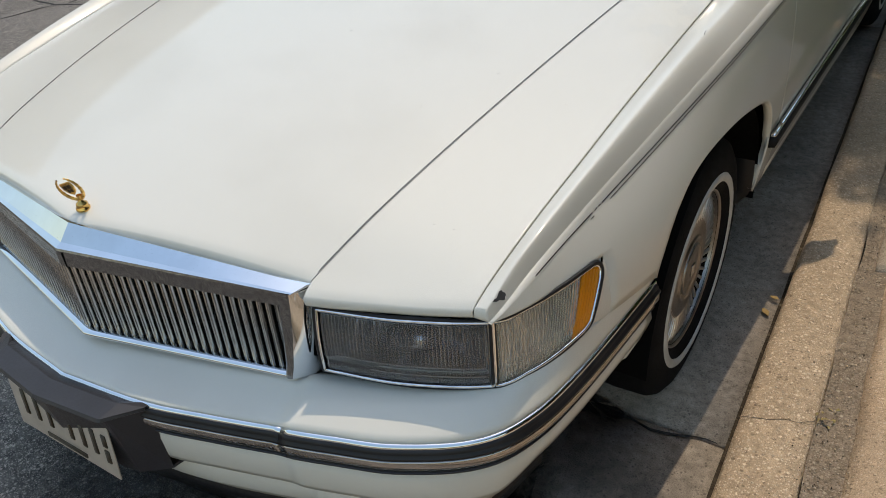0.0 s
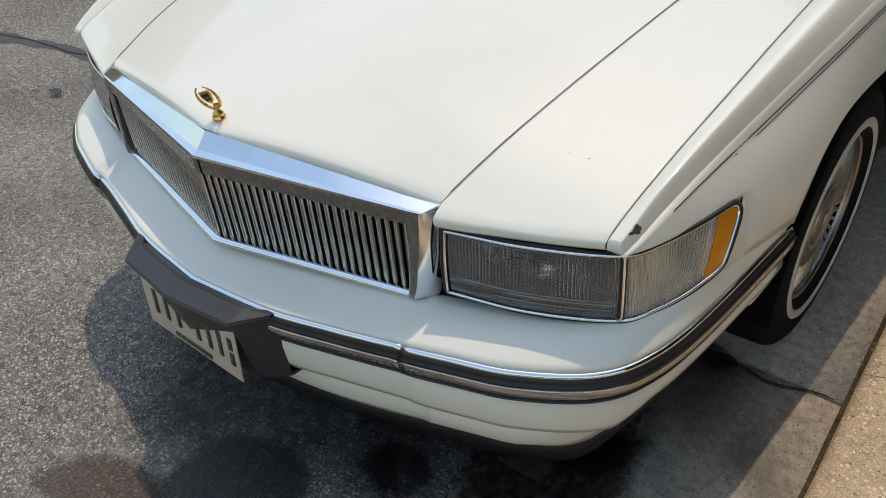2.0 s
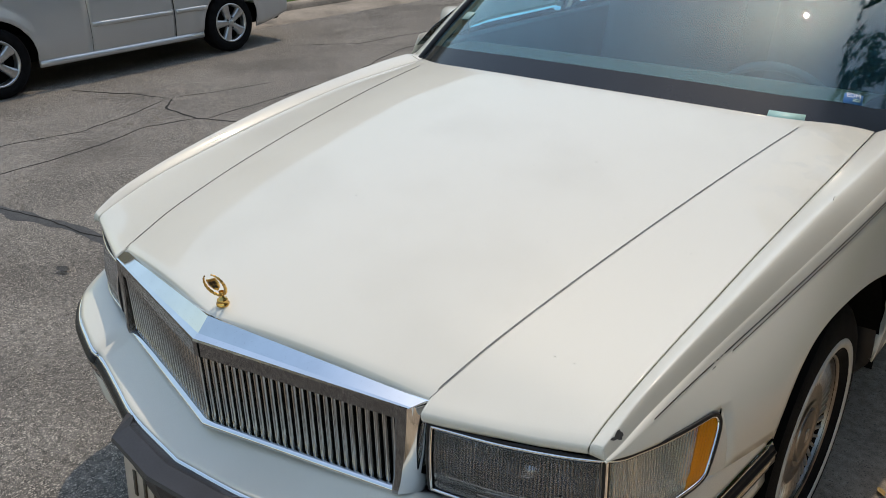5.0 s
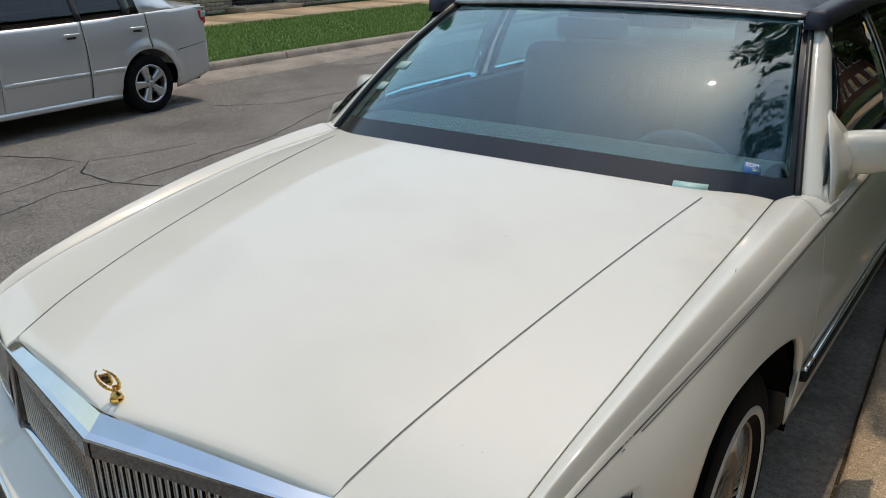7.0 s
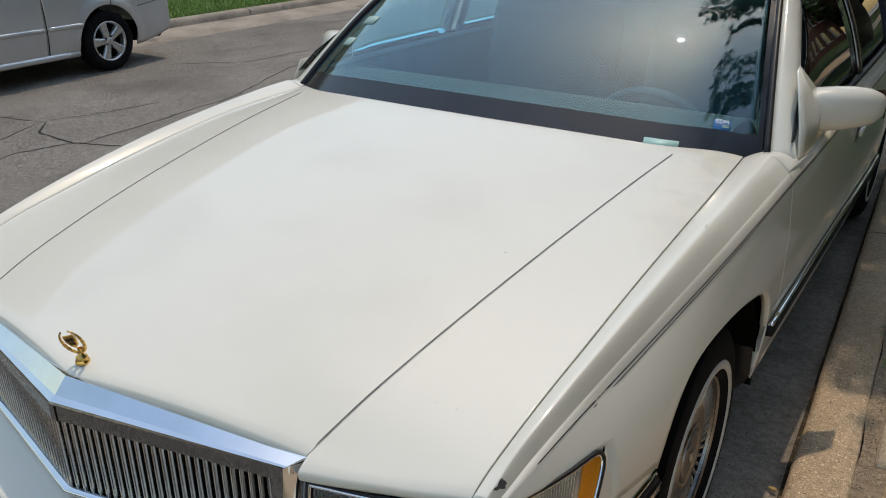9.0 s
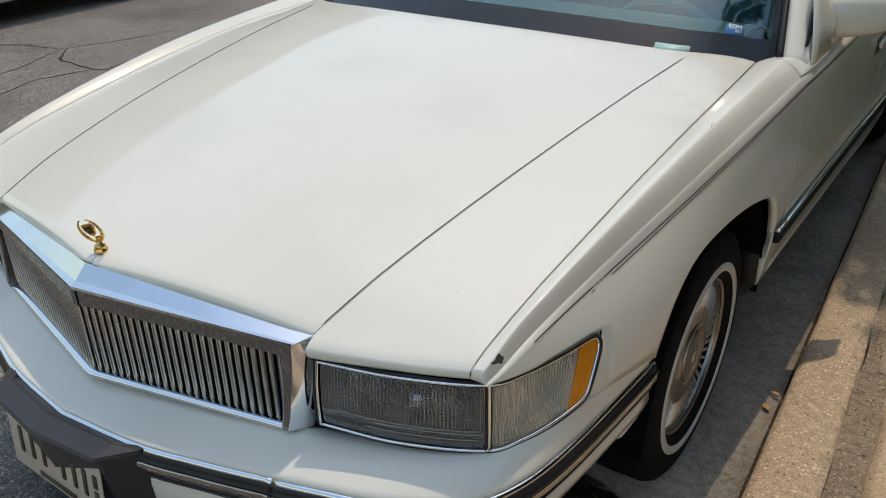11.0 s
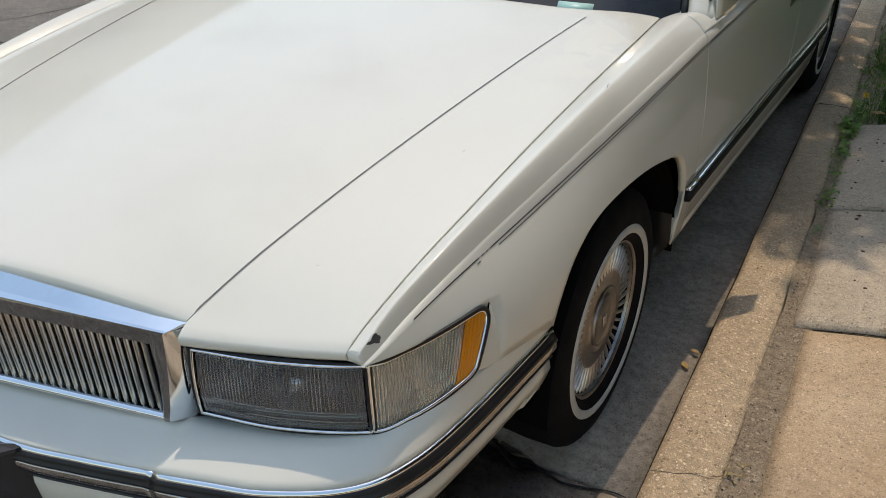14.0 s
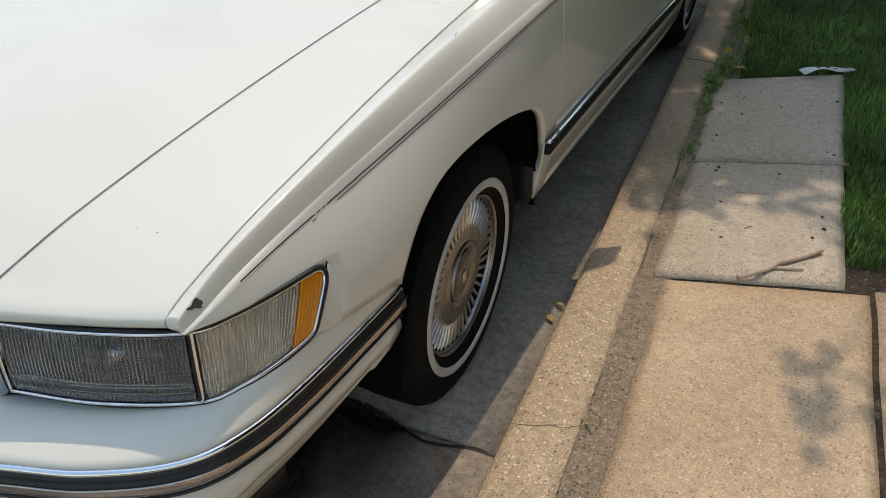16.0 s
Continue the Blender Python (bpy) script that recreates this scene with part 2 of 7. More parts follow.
def lathe(profile, n=48, bm=None, start=0.0, turn=2 * math.pi):
    """A profile of (along x, radius) pairs turned round the x axis."""
    bm = bm or bmesh.new()
    whole = turn > 6.28
    rows = []
    for k in range(n if whole else n + 1):
        a = start + turn * k / n
        rows.append([bm.verts.new((x, r * math.cos(a), r * math.sin(a))) for x, r in profile])
    for k in range(n):
        a, b = rows[k], rows[(k + 1) % len(rows)]
        for i in range(len(profile) - 1):
            if profile[i][1] < 1e-6:
                bm.faces.new((a[i], a[i + 1], b[i + 1]))
            elif profile[i + 1][1] < 1e-6:
                bm.faces.new((a[i], a[i + 1], b[i]))
            else:
                bm.faces.new((a[i], a[i + 1], b[i + 1], b[i]))
    if min(r for _, r in profile) < 1e-6:
        bmesh.ops.remove_doubles(bm, verts=bm.verts, dist=1e-6)
    bmesh.ops.recalc_face_normals(bm, faces=bm.faces)
    return bm


def box(cx, cy, cz, sx, sy, sz, round_by=0.0, bm=None):
    """A box about a centre, its edges rounded."""
    made = bmesh.new()
    bmesh.ops.create_cube(made, size=1, matrix=Matrix.Translation((cx, cy, cz)) @ Matrix.Diagonal((sx, sy, sz, 1)))
    if round_by:
        bmesh.ops.bevel(made, geom=made.edges, offset=round_by, segments=2, profile=0.5, affect="EDGES")
    if bm is None:
        return made
    data = bpy.data.meshes.new("joined")
    made.to_mesh(data)
    made.free()
    bm.from_mesh(data)
    bpy.data.meshes.remove(data)
    return bm


def moved(bm, m):
    bmesh.ops.transform(bm, matrix=m, verts=bm.verts)
    return bm


# ---- street: one sheet of ground, gutter, kerb, carriage walk, lawns ----
KX, KA = 1.083, 0.042


def along(u, v, z):
    """A place u metres along the near kerb and v metres from its street edge towards the lawn."""
    return Vector((KX - KA * u + v, u + KA * v, z))


def road_z(x, y=0.0):
    t = min(1.0, max(0.0, (-x - 0.6) / 5.0))
    return 0.012 * math.sin(min(1.0, max(0.0, (0.9 - x) / 2.4)) * math.pi) - 0.115 * t * t * (3 - 2 * t)


def walk_z(v):
    """Height over the strip behind the kerb: it climbs away from the street."""
    return 0.095 + 0.10 * min(max(v - 0.157, 0.0), 1.2)


xs = [-400, -120, -60, -30, -20, -14, -11] + steps(-9.5, 0.6, 44) + [0.72, 2, 6, 14, 30, 120, 400]
ys = [-400, -120, -50, -20, -8] + steps(-4, 14, 46) + [17, 22, 30, 45, 80, 160, 400]
bm = sheet([[(x, y, -0.06 if x > 0.7 else road_z(max(x, -12))) for x in xs] for y in ys])
ground = tagged(part("ground", bm, ASPHALT, out=(0, 0, 1)), "worn grey asphalt street with pale stone chips and cracks", "road", kind="structure")

# gutter pan between asphalt and kerb, cast in lengths
gutter = thing("gutter", "stained concrete gutter pan along the kerb", "gutter", kind="structure")
for a, b in ((-40, -8.01), (-8, -2.2), (-2.19, 0.862), (0.874, 3.9), (3.91, 7.0), (7.01, 14.0), (14.01, 60)):
    rows = [[along(u, v, 0.004 + 0.012 * (-v / 0.6)) for v in steps(-0.6, 0.012, 5)] for u in steps(a, b, 9)]
    part("gutter_slab", sheet(rows), GUTTER, gutter, out=(0, 0, 1), thick=0.05)

# kerb stones, worn and rounded along the street edge
kerb = thing("kerb", "worn concrete kerb with exposed pale pebbles", "kerb", kind="structure")
random.seed(4)
KPROFILE = [(0.0, -0.2), (0.0, 0.06), (0.003, 0.078), (0.012, 0.09), (0.028, 0.097), (0.08, 0.099), (0.135, 0.096), (0.150, 0.092), (0.157, 0.082), (0.158, -0.2)]
for a, b in ((-40, -8.01), (-8, -1.4), (-1.394, 3.46), (3.472, 7.2), (7.21, 16.0), (16.01, 60)):
    us = steps(a, b, max(8, int((b - a) / (0.12 if -9 < a < 16 else 1.0))))
    rows = []
    for u in us:
        rows.append([along(u, v + 0.004 * noise.noise((u * 3, v * 9, 1)), z + (0.004 * noise.noise((u * 4, v * 20, 5)) if z > 0.05 else 0)) for v, z in KPROFILE])
    part("kerb_stone", sheet(rows), KERB, kerb, out=(0.3, 0, 1))
rows = [[along(u, 0.157 + v + 0.012 * noise.noise((u * 5, v * 9, 2)), 0.0885 + 0.004 * noise.noise((u * 9, v * 30, 3))) for v in steps(0, 0.12, 7)] for u in steps(-4, 9, 160)]
tagged(part("seam", sheet(rows), SEAM, out=(0, 0, 1)), "dirty crumbled joint between kerb and walk slabs", "joint", kind="structure")

rows = [[along(u, v + 0.003 * noise.noise((u * 7, 1, 4)), 0.0085 - 0.02 * max(0.0, -v - 0.008)) for v in (-0.014, -0.006, 0.003)] for u in steps(-4, 12, 240)]
tagged(part("kerb_joint", sheet(rows), SOIL, out=(0, 0, 1)), "dark dirt line along the foot of the kerb", "joint", kind="structure")

# walk slabs behind the kerb, joints skewed to it
carriage_walk = thing("pavement", "sand-coloured worn concrete slabs with dirty joints", "pavement", kind="structure")


def slab(name, u_near, u_far, v0, v1, skew0, skew1, parent, mat=None):
    rows = []
    for i, f in enumerate(steps(0, 1, 26)):
        row = []
        for g in steps(0, 1, 16):
            v = v0 + (v1 - v0) * g
            u = (u_near + skew0 * g) * (1 - f) + (u_far + skew1 * g) * f
            edge = min(f, 1 - f) * (u_far - u_near), min(g, 1 - g) * (v1 - v0)
            drop = -0.012 * max(0.0, 1 - min(edge) / 0.012) + 0.0035 * noise.noise((u * 2.2, v * 2.2, 7))
            wob = 0.006 * noise.noise((u * 6, v * 6, 9)) if min(edge) < 0.02 else 0
            row.append(along(u + wob, v + wob, walk_z(v) + 0.004 + drop))
        rows.append(row)
    return part(name, sheet(rows), mat or CONCRETE, parent, out=(0, 0, 1), thick=0.06)


slab("slab", -1.2, 1.606, 0.235, 0.760, 0.05, 0.07, carriage_walk)
slab("slab", 1.618, 2.40, 0.20, 0.70, 0.07, 0.08, carriage_walk, SHADE_GREY_SLAB)
slab("slab", 2.405, 3.26, 0.185, 0.705, 0.08, 0.17, carriage_walk, SHADE_GREY_SLAB)
slab("slab", -1.2, 1.70, 0.775, 1.9, 0.06, 0.12, carriage_walk)


# ---- the white sedan ----
sedan = thing("white_sedan", "cream-white full-size sedan with chrome grille and navy vinyl roof", "car")

# hood: three lengthwise lines (height over y), the middle, the pinstripe and the shut line
Z_MID = spl([(0.10, 0.7645), (0.36, 0.828), (0.66, 0.884), (1.08, 0.943), (1.36, 0.975), (1.6, 0.994)])
Z_PIN = spl([(0.19, 0.735), (0.36, 0.788), (0.66, 0.849), (1.08, 0.910), (1.43, 0.945), (1.6, 0.956)])
X_PIN = spl([(0.19, 0.473), (0.36, 0.500), (0.66, 0.541), (1.08, 0.590), (1.43, 0.625)])
Z_SHUT = spl([(0.268, 0.729), (0.32, 0.749), (0.457, 0.788), (0.616, 0.8175), (0.812, 0.851), (1.062, 0.885), (1.256, 0.904), (1.55, 0.920)])
X_SHUT = spl([(0.268, 0.7365), (0.32, 0.738), (0.457, 0.746), (0.616, 0.752), (0.812, 0.758), (1.062, 0.7645), (1.256, 0.7665), (1.55, 0.760)])


def hood_front(x):
    """The hood's front edge: behind the grille header, then stepping forward beside it to run over the lamps."""
    a = abs(x)
    inner, outer = 0.114 + 0.090 * a / 0.476, 0.177 + 0.376 * (a - 0.482)
    t = min(1.0, max(0.0, (a - 0.4760) / 0.004))
    return inner + (outer - inner) * t * t * (3 - 2 * t)


BASE = spl([(-0.80, 1.585), (-0.769, 1.557), (-0.62, 1.455), (-0.45, 1.405), (-0.2, 1.365), (0, 1.355), (0.2, 1.365), (0.45, 1.405), (0.62, 1.455), (0.769, 1.557), (0.80, 1.585)])


GRID = [-1, -0.997, -0.991, -0.98] + steps(-0.965, -0.66, 11) + [-0.6535, -0.652, -0.6504, -0.6488, -0.6472, -0.641] + steps(-0.63, 0.63, 33) + [0.641, 0.6472, 0.6488, 0.6504, 0.652, 0.6535] + steps(0.66, 0.965, 11) + [0.98, 0.991, 0.997, 1]


def hood_z(x, y):
    a, p, s = abs(x), X_PIN(y), X_SHUT(y)
    zm, zp, zs = Z_MID(y), Z_PIN(y), Z_SHUT(max(y, 0.24))
    if a <= p:
        return zm + (zp - zm) * (a / p) ** 2
    k = (a - p) / (s - p)
    slope = 2 * (zp - zm) / p * (s - p)
    return zp + slope * k + (zs - zp - slope) * k * k


def hood_top(x, y):
    """The hood's height with its rounded front edge."""
    return hood_z(x, y) - 0.0045 * max(0.0, 1 - (y - hood_front(x)) / 0.016) ** 2


def nose(x):
    return hood_top(x, hood_front(x))


def lip_drop(x):
    return 0.027 if abs(x) < 0.475 else 0.022 - 0.003 * (abs(x) - 0.475) / 0.257


rows = []
for dy, dz in ((0.016, -1.0), (0.004, -0.94), (0.0, -0.7), (-0.0022, -0.3)):
    rows.append([(x, hood_front(x) + dy, nose(x) + dz * lip_drop(x)) for x in [0.735 * g for g in GRID]])
for f in [0, 0.0015, 0.004, 0.008, 0.013, 0.02, 0.03, 0.045, 0.064] + steps(0.085, 0.984, 35) + [0.996, 1]:
    row = []
    for g in GRID:
        y0 = hood_front(0.735 * g)
        y = y0 * (1 - f) + (BASE(0.768 * g) - 0.004) * f
        x = g * (X_SHUT(y) - 0.0009)
        row.append((x, y, hood_top(x, y)))
    rows.append(row)
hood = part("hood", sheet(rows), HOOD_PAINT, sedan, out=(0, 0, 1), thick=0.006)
for s in (1, -1):
    for gap, w in ((0.0, 0.00055), (0.0025, 0.0003)):
        path = []
        for y in steps(0.203, 1.40, 50):
            x = X_PIN(y) + gap
            path.append((s * x, y, hood_top(x, y) + 0.0010))
        part("pinstripe", sweep(path, [(-w, 0), (w, 0), (w, 0.0004), (-w, 0.0004)]), BLUE_LINE, hood)

# fender: shut line, crown, crease, pinstripe, then the flank down to the lamp, bumper, arch or sill
X_RIDGE = spl([(0.27, 0.757), (0.287, 0.7605), (0.353, 0.7665), (0.45, 0.7755), (0.57, 0.785), (0.74, 0.797), (0.95, 0.8095), (1.18, 0.8195), (1.43, 0.824), (1.57, 0.823)])
Z_RIDGE = spl([(0.27, 0.731), (0.287, 0.742), (0.353, 0.773), (0.45, 0.800), (0.57, 0.826), (0.74, 0.8565), (0.95, 0.8875), (1.18, 0.911), (1.43, 0.931), (1.57, 0.937)])
X_CREASE = spl([(0.27, 0.7625), (0.3, 0.770), (0.36, 0.7785), (0.45, 0.7885), (0.59, 0.803), (0.743, 0.8185), (0.93, 0.837), (1.167, 0.856), (1.4, 0.868), (1.55, 0.876), (2.2, 0.884), (3.6, 0.872), (4.9, 0.800)])
Z_CREASE = spl([(0.27, 0.7125), (0.3, 0.724), (0.36, 0.7455), (0.45, 0.7655), (0.59, 0.7895), (0.743, 0.8115), (0.93, 0.838), (1.167, 0.8665), (1.4, 0.886), (1.55, 0.897), (2.2, 0.909), (3.6, 0.912), (4.9, 0.892)])
X_PIN2 = spl([(0.27, 0.767), (0.30, 0.777), (0.363, 0.788), (0.469, 0.799), (0.595, 0.811), (0.90, 0.843), (1.15, 0.8665), (1.511, 0.8865), (1.98, 0.899), (3.6, 0.896), (4.9, 0.83)])
Z_PIN2 = spl([(0.27, 0.711), (0.30, 0.722), (0.363, 0.742), (0.469, 0.759), (0.595, 0.773), (0.90, 0.8115), (1.15, 0.8425), (1.511, 0.874), (1.98, 0.890), (3.6, 0.894), (4.9, 0.87)])
X_SIDE = spl([(0.25, 0.752), (0.275, 0.772), (0.30, 0.795), (0.40, 0.828), (0.53, 0.856), (0.70, 0.880), (0.90, 0.893), (1.10, 0.900), (1.50, 0.904), (2.5, 0.908), (3.6, 0.905), (4.9, 0.84)])
Z_RUB = spl([(1.45, 0.522), (1.907, 0.511), (2.53, 0.488), (3.0, 0.466), (3.97, 0.425), (4.9, 0.40)])
Z_SILL = spl([(1.46, 0.345), (1.8, 0.335), (2.5, 0.296), (3.42, 0.235), (4.9, 0.23)])
ARCH = spl([(0.704, 0.555), (0.712, 0.575), (0.724, 0.598), (0.748, 0.630), (0.79, 0.662), (0.87, 0.694), (0.98, 0.708), (1.12, 0.704), (1.26, 0.680), (1.36, 0.648), (1.415, 0.605), (1.448, 0.552), (1.462, 0.515)])
LAMP_TOP = spl([(0.27, 0.7115), (0.285, 0.7120), (0.32, 0.7085), (0.36, 0.7060), (0.45, 0.7015), (0.529, 0.700)])


def flank_x(y, z):
    xm, xp, zp = X_SIDE(y), X_PIN2(y), Z_PIN2(y)
    if z > 0.6:
        return xm - (xm - xp) * ((z - 0.6) / max(0.05, zp - 0.6)) ** 2
    return xm - 0.028 * ((0.6 - z) / 0.3) ** 2


def flank_rows(ys, bottom, s):
    """Rows of points across the body's side at each y, from the crease down to bottom(y)."""
    rows = []
    for y in ys:
        xc, zc, xp, zp = X_CREASE(y), Z_CREASE(y), X_PIN2(y), Z_PIN2(y)
        row = [(xc, zc), (xc + (xp - xc) * 0.03, zc - (zc - zp) * 0.010), (xc + (xp - xc) * 0.22, zc - (zc - zp) * 0.10), (xc + (xp - xc) * 0.55, zc - (zc - zp) * 0.36), (xp, zp)]
        low = bottom(y)
        for k in range(1, 10):
            z = zp + (low - zp) * k / 9
            row.append((flank_x(y, z), z))
        rows.append([(s * x, y, z) for x, z in row])
    return rows


def fender_bottom(y):
    if y < 0.529:
        return LAMP_TOP(y)
    if y < 0.700:
        return 0.583 - 0.022 * (y - 0.529) / 0.171
    return ARCH(y) if y < 1.4625 else 0.515


def fender_split(y):
    """A level line along the flank, over the lamp and the wheel opening."""
    return LAMP_TOP(y) if y < 0.529 else 0.700 + 0.011 * min(1.0, (y - 0.529) / 0.25)


def fender_top(y, s):
    """From the shut line over the ridge to just above the crease."""
    xs_, zs_, xr, zr, xc, zc = X_SHUT(y) + 0.0011, Z_SHUT(y), X_RIDGE(y), Z_RIDGE(y), X_CREASE(y), Z_CREASE(y)
    top = [(xs_ - 0.001, zs_ - 0.012), (xs_, zs_ - 0.001)]
    for k in (0.15, 0.35, 0.55, 0.75, 0.9, 1.0):
        top.append((xs_ + (xr - xs_) * k, zs_ + (zr - zs_) * math.sin(k * math.pi / 2) ** 1.3))
    for k in (0.12, 0.25, 0.4, 0.55, 0.7, 0.82, 0.92, 0.985):
        top.append((xr + (xc - xr) * k, zr - (zr - zc) * (0.25 * k + 0.75 * (1 - math.cos(k * math.pi / 2)))))
    return [(s * x, y, z) for x, z in top]


for s in (1, -1):
    front = [0.2725, 0.276, 0.281, 0.287, 0.295, 0.305, 0.32, 0.34, 0.365, 0.39, 0.42, 0.45, 0.48, 0.51, 0.527, 0.529, 0.56, 0.60, 0.65, 0.69, 0.699, 0.703, 0.708, 0.716, 0.727, 0.74, 0.76]
    ys_f = front + steps(0.785, 1.38, 26) + [1.40, 1.415, 1.43, 1.44, 1.45, 1.457, 1.462, 1.475, 1.49, 1.51, 1.53, 1.54, 1.545, 1.547, 1.548]
    rows, low = [], []
    for y, tail in zip(ys_f, flank_rows(ys_f, fender_split, s)):
        rows.append(fender_top(y, s) + tail)
        if y >= 0.5289:
            low.append([(s * flank_x(y, z), y, z) for z in steps(fender_split(y), fender_bottom(y), 8)])
    skin = sheet(rows)
    sheet(low, bm=skin)
    bmesh.ops.remove_doubles(skin, verts=skin.verts, dist=1e-5)
    bmesh.ops.recalc_face_normals(skin, faces=skin.faces)
    fender = part("fender", skin, WHITE, sedan, out=(s, 0, 1), thick=0.005)
    tip = [p for p in fender_top(0.2725, s)[1:]] + [p for p in flank_rows([0.2725], fender_split, s)[0]]
    part("fender_nose", sheet([tip] + [[(x, y + dy, z + (min(z, 0.7105) - z) * k) for x, y, z in tip] for dy, k in ((-0.0016, 0.12), (-0.0022, 0.5), (-0.001, 0.9), (0.006, 1.0))]), WHITE, fender, out=(0, -1, 0))
    rows = []
    for y in steps(1.4625, 1.548, 8):
        rows.append([(s * flank_x(y, z), y, z) for z in steps(0.517, Z_SILL(y), 8)])
    part("fender_rear", sheet(rows), WHITE, fender, out=(s, 0, 1), thick=0.005)
    # rolled lip round the wheel opening
    lip = [(s * (flank_x(y, fender_bottom(y)) - 0.0025), y, fender_bottom(y)) for y in ys_f if 0.702 < y < 1.4625] + [(s * flank_x(1.464, z), y, z) for y, z in ((1.467, 0.505), (1.474, 0.488), (1.477, 0.466), (1.469, 0.443), (1.462, 0.425), (1.462, 0.405), (1.4645, 0.375), (1.4645, 0.35))]
    part("arch_lip", sweep(lip, [(-0.0015, -0.016), (0.0015, -0.016), (0.0015, 0.0005), (-0.0015, 0.0005)], up=(s, 0, 0)), WHITE, fender)
    # twin side pinstripe with a nicked stretch
    for dz, w in ((0.0, 0.0011), (-0.0054, 0.0008)):
        for a, b in (((0.372, 0.545), (0.552, 0.560), (0.566, 0.572), (0.578, 1.546)) if dz == 0 else ((0.535, 0.545), (0.60, 1.546))) if s == 1 else ((0.372, 1.546),):
            path = []
            for y in steps(a, b, 30):
                z = Z_PIN2(y) + dz
                path.append((s * (flank_x(y, z) + 0.0012), y, z + 0.0004))
            part("pinstripe", sweep(path, [(-w, 0), (w, 0), (w, 0.0005), (-w, 0.0005)], up=(s, 0, 0.3)), BLUE_LINE, fender)

# worn spot of bare primer on the near fender's nose
bpy.context.view_layer.update()
near_fender = [o for o in sedan.children if o.name.startswith("fender")][0]
chip = bmesh.new()
ring = []
sight = Vector((-0.49, 0.81, -0.71)).normalized()
across = sight.cross(Vector((0, 0, 1))).normalized()
upward = across.cross(sight)
for a, b in ((-1.0, -0.75), (-0.75, -0.35), (-0.4, -0.2), (-0.25, 0.3), (-0.05, 0.8), (0.3, 1.0), (0.42, 0.7), (0.75, 0.6), (0.9, 0.2), (0.7, -0.1), (0.75, -0.5), (0.35, -0.6), (0.0, -0.5), (-0.4, -0.75)):
    start = Vector((0.763, 0.306, 0.739)) - sight * 0.12 + across * (0.0110 * a) + upward * (0.0100 * b)
    ok, place, normal, face = near_fender.ray_cast(start, sight)
    ring.append(chip.verts.new(place - sight * 0.0008))
chip.faces.new(ring)
chip_mat = plain("bare_primer", (0.06, 0.06, 0.063), 0.7)
part("paint_chip", chip, chip_mat, hood, "chipped grey primer spot", out=(1, -1, 1))

# doors, rear quarter, trunk
DOORS = ((1.5535, 2.715, "front_door"), (2.7205, 3.56, "rear_door"))
